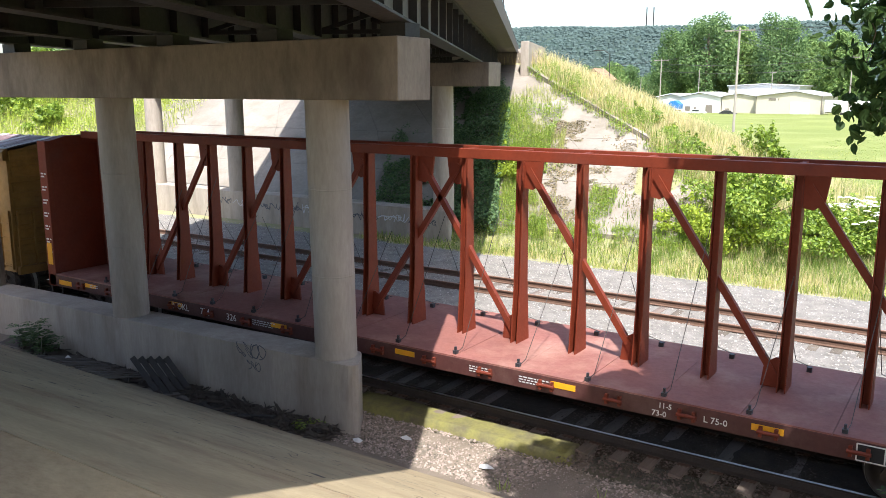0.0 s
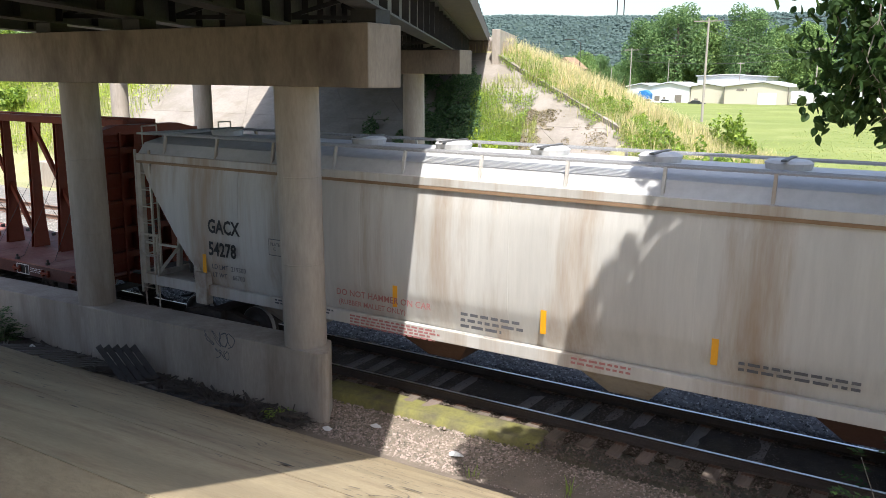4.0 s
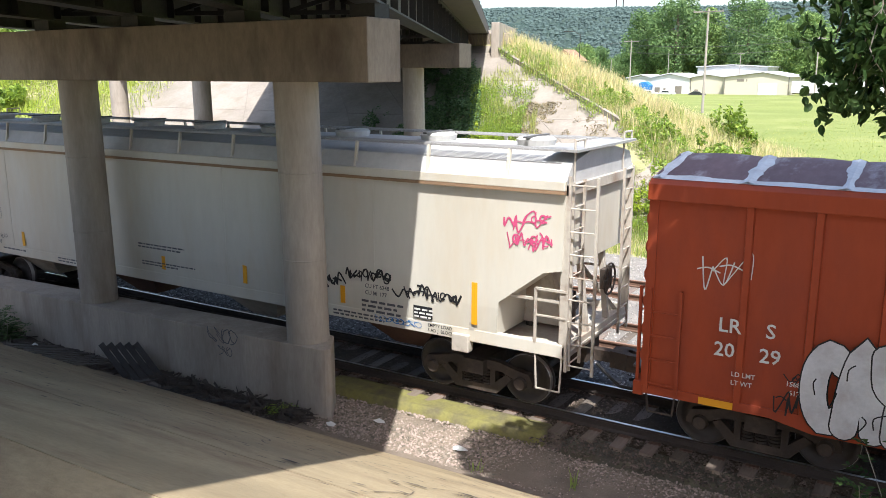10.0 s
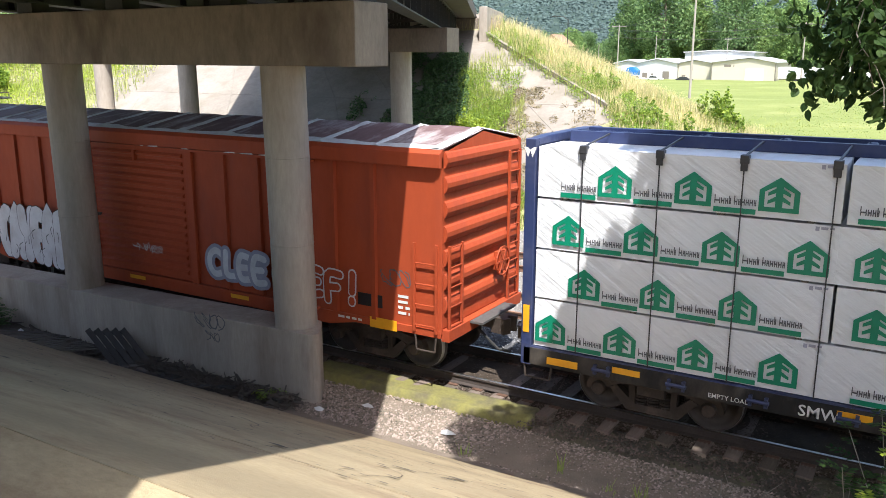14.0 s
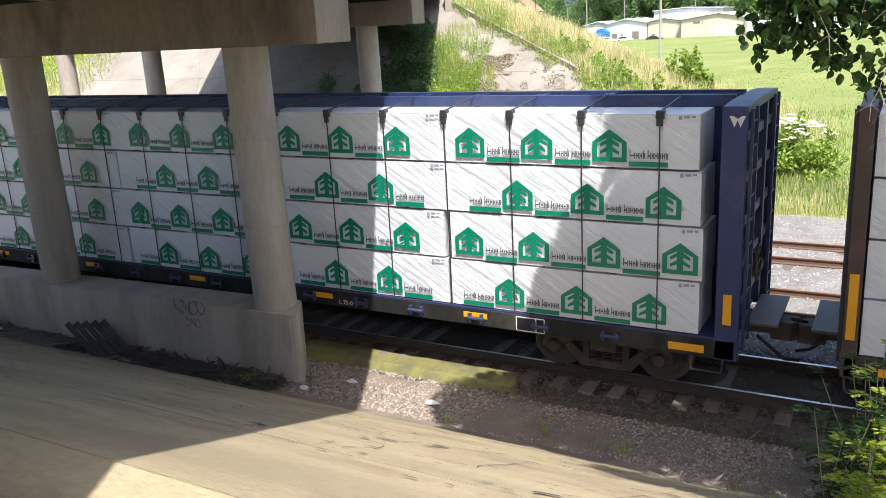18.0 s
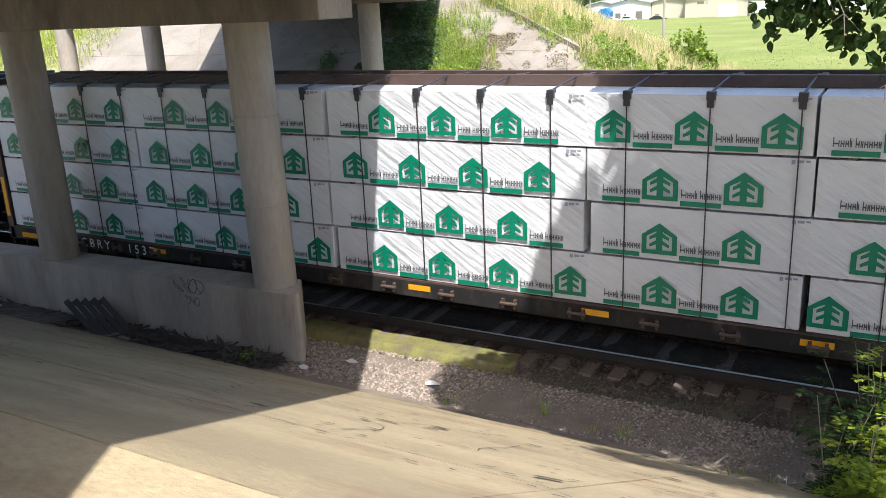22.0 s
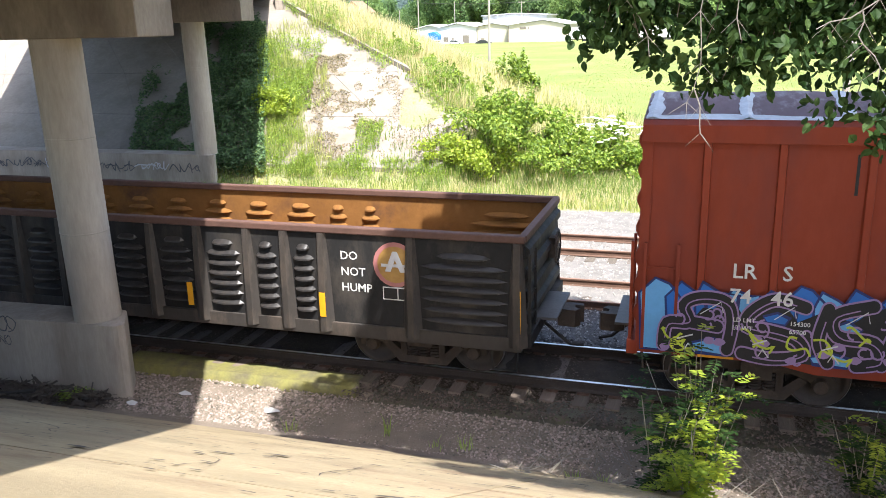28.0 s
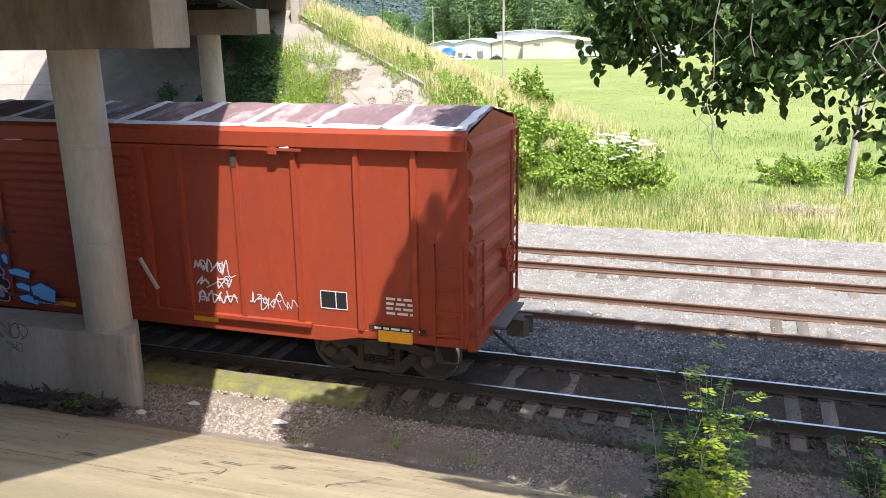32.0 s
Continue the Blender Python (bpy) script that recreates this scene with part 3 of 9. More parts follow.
def ground_sheet():
    def steps(a, b, fine_a, fine_b, fine, grow):
        out, v, s = [fine_a], fine_a, fine
        while v > a:
            s *= grow
            v -= s
            out.insert(0, max(v, a))
        v = fine_a
        while v < fine_b:
            v += fine
            out.append(v)
        s = fine
        while v < b:
            s *= grow
            v += s
            out.append(min(v, b))
        return out
    xs, ys = steps(-1600, 1600, -46, 16, 0.8, 1.18), steps(-300, 2200, -4.4, 62, 0.8, 1.16)
    g = Geo()
    nx = len(xs)
    g.v = [(x, y, land(x, y)) for y in ys for x in xs]
    g.f = [(j * nx + i, j * nx + i + 1, (j + 1) * nx + i + 1, (j + 1) * nx + i) for j in range(len(ys) - 1) for i in range(nx - 1)]
    me = g.mesh("ground", "grass_ground", True, fix=False)
    me.materials.append(M["dry_ground"])
    me.materials.append(M["gravel"])
    for p in me.polygons:
        c = p.center
        if c.y < 5 and c.y > -5 and abs(c.x) < 60:
            p.material_index = 2
        elif c.z > 0.5 and c.y < 110 or 12.0 < c.y < 19 and abs(c.x) < 90:
            p.material_index = 1
    return tagged(new("ground", me), "green meadow and dry grassy soil round the railway", "ground", kind="structure")


ground_sheet()


def sheet(name, label, category, x0, x1, y0, y1, z0, z1, mat_name, nx=40, ny=8, rough=0.03, kind="structure"):
    """An uneven bed of ground, lying on the land, with sloping rims."""
    g = Geo()
    for j in range(ny + 1):
        for i in range(nx + 1):
            x, y = x0 + (x1 - x0) * i / nx, y0 + (y1 - y0) * j / ny
            rim = j in (0, ny) or i in (0, nx)
            z = z0 if rim else z1 + rough * noise.noise((x * 0.9, y * 0.9, z1 * 7))
            g.v.append((x, y, z))
    g.f = [(j * (nx + 1) + i, j * (nx + 1) + i + 1, (j + 1) * (nx + 1) + i + 1, (j + 1) * (nx + 1) + i) for j in range(ny) for i in range(nx)]
    return tagged(part(name, g, mat_name, fix=False, smooth=True), label, category, kind=kind)


sheet("ballast_bed_1", "dark oily ballast under the running track", "ballast", -130, 60, -1.2, 1.35, -0.40, -0.21, "ballast_dark", 190, 8)
# this darker strip paints the tree's shade onto the ballast
sheet("ballast_bed_4", "crushed stone coloured blue-grey for tree shade between the running track and the siding", "ballast", -130, 60, 1.15, 3.60, -0.40, -0.160, "ballast_shaded", 260, 12, 0.045)
sheet("ballast_bed_2", "pale grey crushed stone between the tracks", "ballast", -130, 60, 3.25, 12.9, -0.40, -0.178, "ballast", 260, 30, 0.045)

sheet("ballast_bed_3", "dark gritty fill between the running rails", "ballast", -130, 60, -0.70, 0.70, -0.26, -0.181, "ballast_dark", 300, 12, 0.03)
# paved slope the camera stands on: panels with joints
k_slope = 0.535
slope_near = tagged(new("slope_paving_1"), "sunlit tan concrete slope paving with drift streaks", "paving", kind="structure")
for i in range(-6, 6):
    for j in range(4):
        xa, xb = -6.2 + i * 4.6 + 0.004, -6.2 + (i + 1) * 4.6 - 0.004
        ya, yb = -3.05 - j * 2.1 - 0.003, -3.05 - (j + 1) * 2.1 + 0.003
        g = Geo()
        n_sub = 5
        rise = 0.008 * noise.noise((i * 3.1, j * 2.7, 5))
        for a in range(n_sub + 1):
            y = ya + (yb - ya) * a / n_sub
            for x in (xa, xb):
                g.v.append((x, y, -0.40 + k_slope * (-3.05 - y) + rise))
        g.f = [(2 * a, 2 * a + 1, 2 * a + 3, 2 * a + 2) for a in range(n_sub)]
        k = len(g.v)
        g.v += [(x, y, z - 0.14) for x, y, z in g.v]
        g.f += [(0, 1, k + 1, k), (k - 2, k - 1, 2 * k - 1, 2 * k - 2)]
        g.f += [(2 * a, 2 * a + 2, k + 2 * a + 2, k + 2 * a) for a in range(n_sub)] + [(2 * a + 1, 2 * a + 3, k + 2 * a + 3, k + 2 * a + 1) for a in range(n_sub)]
        part("panel", g, "slope", slope_near)
# bench at the head of the slope and the near abutment behind it
part("bench", Geo().box(-34, 21.4, -40, -11.45, 3.7, 4.09), "slope", slope_near)

# far slope paving under the bridge and to its right
slope_far = tagged(new("slope_paving_2"), "pale cracked concrete slope paving below the far abutment", "paving", kind="structure")
RIGHT_EDGE = [(17.1, -9.0), (20.2, -9.5), (23.4, -13.3), (26.7, -18.2), (30.3, -23.2)]
for (ya, ra), (yb, rb) in zip(RIGHT_EDGE, RIGHT_EDGE[1:]):
    la, lb = -45.0 - (ya - 17) * 0.516, -45.0 - (yb - 17) * 0.516
    count = 9
    za, zb = (ya - 16.9) * 0.54 + 0.10, (yb - 16.9) * 0.54 + 0.10
    yj = yb - 0.012
    for i in range(count):
        xs4 = [la + (ra - la) * i / count + 0.007, la + (ra - la) * (i + 1) / count - 0.007, lb + (rb - lb) * (i + 1) / count - 0.007, lb + (rb - lb) * i / count + 0.007]
        lift = 0.02 * noise.noise((i * 2.3, ya, 0))
        top = [(xs4[0], ya, za + lift), (xs4[1], ya, za + lift), (xs4[2], yj, zb - 0.02 + lift), (xs4[3], yj, zb - 0.02 + lift)]
        part("panel", Geo().add(top + [(x, y, z - 0.25) for x, y, z in top], [(0, 1, 2, 3), (0, 4, 5, 1), (1, 5, 6, 2), (2, 6, 7, 3), (3, 7, 4, 0)]), "slope_far", slope_far)
# kerb that runs down the edge of the paving
kerb = Geo()
ridge = [(-24.5, 31.75), (-23.1, 30.0), (-21.2, 28.6), (-17.5, 26.2), (-13.1, 23.3)]
for (xa, ya), (xb, yb) in zip(ridge, ridge[1:]):
    za, zb = (ya - 16.9) * 0.54, (yb - 16.9) * 0.54
    kerb.bar((xa, ya, za + 0.08), (xb, yb, zb + 0.08), 0.22, 0.40)
tagged(part("kerb", kerb, "slope_far"), "low concrete kerb along the edge of the slope paving", "kerb", kind="structure")


# ---- tracks ----
def track(name, label, yc, x0, x1, head, used):
    tr = tagged(new(name), label, "railway track", kind="structure")
    for s in (-1, 1):
        y = yc + s * 0.7525
        prof = [(-0.075, -0.172), (0.075, -0.172), (0.075, -0.160), (0.02, -0.135), (0.009, -0.05), (0.036, -0.035), (0.036, -0.006), (0.028, -0.0015), (-0.028, -0.0015), (-0.036, -0.006), (-0.036, -0.035), (-0.009, -0.05), (-0.02, -0.135), (-0.075, -0.160)]
        rail = part("rail", Geo().prism([(y + p, q) for p, q in prof], "x", x0, x1), "rail_dark" if used else "rail_side", tr, "rusty steel rail" + (" with a polished head" if used else ""))
        part("rail_head", Geo().prism([(y - 0.028, -0.0015), (y + 0.028, -0.0015), (y + 0.024, 0.002), (y - 0.024, 0.002)], "x", x0, x1), head, rail)
    return tr


track_1 = track("track_1", "main railway track with shiny worn rail heads", 0.0, -130, 60, "rail_head", True)
track_2 = track("track_2", "rusty siding track on pale ballast", 4.07, -130, 60, "rail_rust", False)
track_3 = track("track_3", "rusty far siding track on pale ballast", 8.15, -130, 60, "rail_rust", False)


# ---- the road bridge ----
bridge = tagged(new("road_bridge"), "grey steel girder road bridge with a concrete deck", "bridge", kind="structure")


def along(name, w0, w1, z0, z1, l0, l1, mat_name, bevel=0.0, parent=bridge, label=""):
    g = Geo().add([wl(w, l, z) for z in (z0, z1) for l in (l0, l1) for w in (w0, w1)],
                  [(0, 1, 3, 2), (4, 6, 7, 5), (0, 4, 5, 1), (1, 5, 7, 3), (3, 7, 6, 2), (2, 6, 4, 0)])
    return part(name, g, mat_name, parent, label, bevel)


L0, L1 = -22.0, 34.5
along("deck", -12.6, 0.92, 8.02, 8.24, L0, L1 + 22, "shaded_deck_concrete", 0.02)
along("deck_haunch", 0.30, 0.92, 7.94, 8.02, L0, L1, "shaded_deck_concrete")
along("parapet", 0.50, 0.86, 8.24, 8.62, L0, L1 + 22, "shaded_deck_concrete", 0.02, label="low concrete parapet")
along("parapet", -12.5, -12.2, 8.24, 9.0, L0, L1 + 22, "shaded_deck_concrete", 0.02)
rail_g = Geo()
for z in (8.80, 9.02):
    rail_g.bar(wl(0.66, L0, z), wl(0.66, L1 + 22, z), 0.07, 0.10)
part("hand_rail", rail_g, "steel_girder", bridge, "steel traffic rail on the parapet")
post_me = Geo().box(-0.05, 0.05, -0.06, 0.06, 8.6, 9.08).mesh("rail_post", "steel_girder")
for i in range(30):
    o = new("rail_post", post_me)
    o.parent = bridge
    o.location = wl(0.66, L0 + 1 + i * 2.4, 0)
# outer web coloured as lit by bounce, the rest as lying in shade
for i, w in enumerate((-0.25, -2.75, -5.25, -7.75, -10.25)):
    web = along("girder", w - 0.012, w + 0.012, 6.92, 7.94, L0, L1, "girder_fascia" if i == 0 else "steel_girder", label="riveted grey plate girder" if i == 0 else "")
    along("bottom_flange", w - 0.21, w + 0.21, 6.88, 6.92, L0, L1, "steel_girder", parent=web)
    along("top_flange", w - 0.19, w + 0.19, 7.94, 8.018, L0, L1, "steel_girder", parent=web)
    stiff = Geo()
    l = L0 + 0.6
    while l < L1:
        for sgn in (-1, 1):
            stiff.add([wl(w + sgn * a, l + b, z) for z in (6.93, 7.93) for a in (0.012, 0.16) for b in (0, 0.02)],
                      [(0, 1, 3, 2), (4, 6, 7, 5), (0, 4, 5, 1), (1, 5, 7, 3), (3, 7, 6, 2), (2, 6, 4, 0)])
        l += 1.6
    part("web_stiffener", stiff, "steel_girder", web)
for i in range(9):
    l = L0 + 2 + i * 6.1
    fr = Geo()
    for w in (-0.25, -2.75, -5.25, -7.75):
        a, b = wl(w, l, 7.05), wl(w - 2.5, l, 7.05)
        c, d_ = wl(w, l, 7.8), wl(w - 2.5, l, 7.8)
        for p, q in ((a, b), (c, d_), (a, d_), (c, b)):
            fr.bar(p, q, 0.09, 0.09)
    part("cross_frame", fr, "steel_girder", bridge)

def pier(name, label, x_end, x_far, yc, half, zb, zt, cols, r, wall_top, wall_end, foot, hw=0.475, rake=0.0, grade=0.0):
    """A cap beam on round columns over a crash wall; the wall's top follows the track's grade, its end is cut askew."""
    p = tagged(new(name), label, "bridge pier", kind="structure")
    part("pier_cap", Geo().box(x_far, x_end, yc - half, yc + half, zb, zt), "cap_concrete", p, "long concrete cap beam", 0.02)

    def crest(x):
        return wall_top + grade * (x - cols[0])
    for x in cols:
        z0 = crest(x) - 0.02
        col = Geo()
        rings = 10
        for k in range(rings + 1):
            z = z0 + (zb - z0) * k / rings
            dx = rake * (zb - z)
            col.v += [(x + dx + r * math.cos(2 * math.pi * a / 40), yc + r * math.sin(2 * math.pi * a / 40), z) for a in range(40)]
        col.f = [(k * 40 + a, k * 40 + (a + 1) % 40, (k + 1) * 40 + (a + 1) % 40, (k + 1) * 40 + a) for k in range(rings) for a in range(40)]
        shaft = part("column", col, "concrete", p, "round concrete column", smooth=True)
        for k in (1, 2):                                    # lift joints of the formwork
            z = z0 + (zb - z0) * k / 3
            part("form_joint", Geo().lathe([(r + 0.003, z - 0.012), (r + 0.006, z), (r + 0.003, z + 0.012)], (x + rake * (zb - z), yc, 0), "z", 40), "concrete", shaft, smooth=True)
    pts = [(x_far, yc - hw), (wall_end - 0.20, yc - hw), (wall_end - 0.13, yc - hw + 0.01), (wall_end - 0.06, yc - hw + 0.04), (wall_end - 0.01, yc - hw + 0.09), (wall_end, yc - hw + 0.15),
           (wall_end - 0.38, yc + hw - 0.09), (wall_end - 0.45, yc + hw - 0.02), (wall_end - 0.55, yc + hw), (x_far, yc + hw)]
    n = len(pts)
    w = Geo().add([(x, y, foot) for x, y in pts] + [(x, y, crest(x)) for x, y in pts],
                  [tuple(range(n - 1, -1, -1)), tuple(range(n, 2 * n))] + [(a, (a + 1) % n, n + (a + 1) % n, n + a) for a in range(n)])
    part("crash_wall", w, "concrete", p, "stained concrete crash wall", 0.015)
    pads = Geo()
    for w in (-0.25, -2.75, -5.25, -7.75, -10.25):
        l = (yc - (EDGE + N * w).y) / D.y
        x, y, _ = wl(w, l, 0)
        pads.box(x - 0.25, x + 0.25, y - 0.2, y + 0.2, zt, 6.88)
    part("bearing", pads, "steel_girder", p)
    return p


pier("pier_1", "stained concrete pier with round columns on a crash wall", -8.03, -34.0, -2.29, 0.46, 5.65, 6.66, (-9.935, -15.99, -21.99, -27.99), 0.39, 0.975, -9.12, -0.7, 0.40, 0.0180, 0.0205)
pier("pier_2", "concrete pier beyond the tracks on a graffitied crash wall", -16.3, -44.0, 14.66, 0.46, 5.98, 6.88, (-18.7, -24.7, -30.75, -36.8), 0.43, 1.02, -18.1, -0.6, 0.46, 0.012)
abut = tagged(new("abutment"), "concrete abutment at the head of the far slope", "abutment", kind="structure")
part("bearing_seat", Geo().box(-40, -22.9, 29.4, 30.6, 5.9, 6.86), "concrete", abut, bevel=0.02)
part("back_wall", Geo().box(-40, -22.6, 30.6, 31.2, 5.9, 8.0), "concrete", abut, bevel=0.02)
part("wing_wall", Geo().add([(-22.9, 29.0, 6.0), (-22.4, 29.0, 6.0), (-24.9, 36.0, 6.0), (-25.4, 36.0, 6.0), (-22.9, 29.0, 8.55), (-22.4, 29.0, 8.55), (-24.9, 36.0, 8.55), (-25.4, 36.0, 8.55)],
                            [(3, 2, 1, 0), (4, 5, 6, 7), (0, 1, 5, 4), (1, 2, 6, 5), (2, 3, 7, 6), (3, 0, 4, 7)]), "concrete", abut, bevel=0.02)


# ---- the train ----
def run(t):
    """How far the train has gone by t seconds: it slows a little."""
    return 4.77 * t - 0.00425 * t * t


CARS, WHEELS, LOADS = [], [], []


def wheelset_mesh():
    g = Geo()
    for s in (-1, 1):
        prof = [(0.06, 0.60), (0.10, 0.62), (0.14, 0.66), (0.30, 0.70), (0.37, 0.685), (0.37, 0.665), (0.485, 0.665), (0.485, 0.70), (0.460, 0.715), (0.455, 0.80), (0.447, 0.802), (0.37, 0.805), (0.36, 0.765), (0.17, 0.755), (0.14, 0.82), (0.085, 0.82)]
        g.lathe([(r, s * h) for r, h in prof], (0, 0, 0), "y", 28)
    g.lathe([(0.085, -0.83), (0.085, 0.83)], (0, 0, 0), "y", 12)
    return g


WHEEL_ME = wheelset_mesh().mesh("wheelset", "wheel", True)
WHEEL_ME.materials.append(M["tread"])
for p in WHEEL_ME.polygons:
    if 0.440 < math.hypot(p.center.x, p.center.z) < 0.475 and abs(p.center.y) > 0.71:
        p.material_index = 1


def side_frame_mesh(s):
    g = Geo()
    y0, y1 = s * 0.93, s * 1.07
    top = [(-1.12, 0.50), (-1.05, 0.64), (-0.80, 0.68), (-0.45, 0.77), (0.45, 0.77), (0.80, 0.68), (1.05, 0.64), (1.12, 0.50)]
    low = [(1.12, 0.42), (0.95, 0.40), (0.72, 0.46), (0.40, 0.20), (-0.40, 0.20), (-0.72, 0.46), (-0.95, 0.40), (-1.12, 0.42)]
    g.prism(top + [(1.12, 0.42), (0.95, 0.40), (0.72, 0.52), (0.52, 0.60), (-0.52, 0.60), (-0.72, 0.52), (-0.95, 0.40), (-1.12, 0.42)], "y", y0, y1)
    g.prism([(-0.72, 0.50), (-0.60, 0.56), (-0.30, 0.30), (0.30, 0.30), (0.60, 0.56), (0.72, 0.50), (0.42, 0.17), (-0.42, 0.17)], "y", y0, y1)
    for x in (-0.34, 0.34):
        g.box(x - 0.05, x + 0.05, min(y0, y1), max(y0, y1), 0.28, 0.62)
    return g


SIDE_FRAME = {s: side_frame_mesh(s).mesh("side_frame", "truck") for s in (-1, 1)}
spring_g = Geo()
for x in (-0.2, 0.0, 0.2):
    for k in range(5):
        spring_g.lathe([(0.085, 0.31 + k * 0.055), (0.10, 0.325 + k * 0.055), (0.085, 0.34 + k * 0.055)], (x, 0, 0), "z", 10)
SPRING_ME = spring_g.mesh("spring", "truck")
CAP_ME = Geo().lathe([(0.10, -0.09), (0.125, -0.05), (0.125, 0.05), (0.05, 0.08)], (0, 0, 0), "y", 14).mesh("bearing_cap", "truck")
BOLSTER_ME = Geo().box(-0.22, 0.22, -1.2, 1.2, 0.52, 0.78).mesh("bolster", "truck")


def truck(car, x):
    bolster = part("bolster", BOLSTER_ME, None, car)
    bolster.location = (x, 0, 0)
    for s in (-1, 1):
        f = part("side_frame", SIDE_FRAME[s], None, car, "grimy cast steel side frame")
        f.location = (x, 0, 0)
        sp = part("spring", SPRING_ME, None, f)
        sp.location = (0, s * 1.0, 0)
        for dx in (-0.9, 0.9):
            c = part("bearing_cap", CAP_ME, None, f)
            c.location = (dx, s * 1.05, 0.457)
    for dx in (-0.9, 0.9):
        w = part("wheelset", WHEEL_ME, None, car, "steel wheelset with bright treads")
        w.location = (x + dx, 0, 0.457)
        WHEELS.append((w, x + dx))


COUPLER_G = Geo().box(-0.45, 0.35, -0.09, 0.09, 0.78, 0.98)
COUPLER_G.prism([(0.30, -0.16), (0.62, -0.20), (0.70, -0.08), (0.58, -0.02), (0.58, 0.08), (0.74, 0.10), (0.70, 0.22), (0.45, 0.22), (0.30, 0.15)], "z", 0.72, 1.02)
COUPLER_ME = COUPLER_G.mesh("coupler", "truck")
HOSE_ME = Geo().tube([(0.1, -0.3, 0.8), (0.35, -0.32, 0.62), (0.55, -0.28, 0.45), (0.78, -0.2, 0.42)], 0.03, 6).mesh("air_hose", "rubber")


def ends(car, length, reach=0.68):
    for x, turn in ((0, 180), (length, 0)):
        for name, me in (("coupler", COUPLER_ME), ("air_hose", HOSE_ME)):
            o = part(name, me, None, car)
            o.matrix_basis = pose(x, 0, 0, 0, 0, turn) @ Matrix.Diagonal((reach / 0.72, 1, 1, 1))


def ladder(car, mat_name, x, y, z0, z1, width=0.42, step=0.36, along_x=True, name="ladder"):
    g = Geo()
    ax = Vector((1, 0, 0)) if along_x else Vector((0, 1, 0))
    a, b = Vector((x, y, 0)), Vector((x, y, 0)) + ax * width
    for p in (a, b):
        g.bar((p.x, p.y, z0), (p.x, p.y, z1), 0.045)
    z = z0 + 0.12
    while z < z1:
        g.bar((a.x, a.y, z), (b.x, b.y, z), 0.028, seg=6)
        z += step
    return part(name, g, mat_name, car)


def stirrup(car, mat_name, x, y, z, w=0.42, drop=0.42):
    g = Geo()
    g.tube([(x, y, z), (x + 0.03, y, z - drop), (x + w - 0.03, y, z - drop), (x + w, y, z)], 0.018, 6)
    return part("stirrup_step", g, mat_name, car)


def plate(car, x0, x1, z0, z1, y, mat_name, name="reflector"):
    return part(name, Geo().box(x0, x1, y - 0.004, y + 0.002, z0, z1), mat_name, car)


def brake_wheel(car, mat_name, x, y, z, r=0.28):
    g = Geo()
    pts = [(x, y + r * math.cos(a), z + r * math.sin(a)) for a in [2 * math.pi * i / 18 for i in range(19)]]
    g.tube(pts, 0.018, 6)
    for i in range(6):
        g.bar((x, y, z), pts[i * 3], 0.02)
    g.box(x - 0.14, x, y - 0.12, y + 0.12, z - 0.18, z + 0.18)
    return part("brake_wheel", g, mat_name, car)


def car_thing(name, label, u0, length, category="rail car"):
    c = thing(name, label, category, (u0, 0, 0), "freight cars of the train")
    CARS.append((c, u0))
    return c


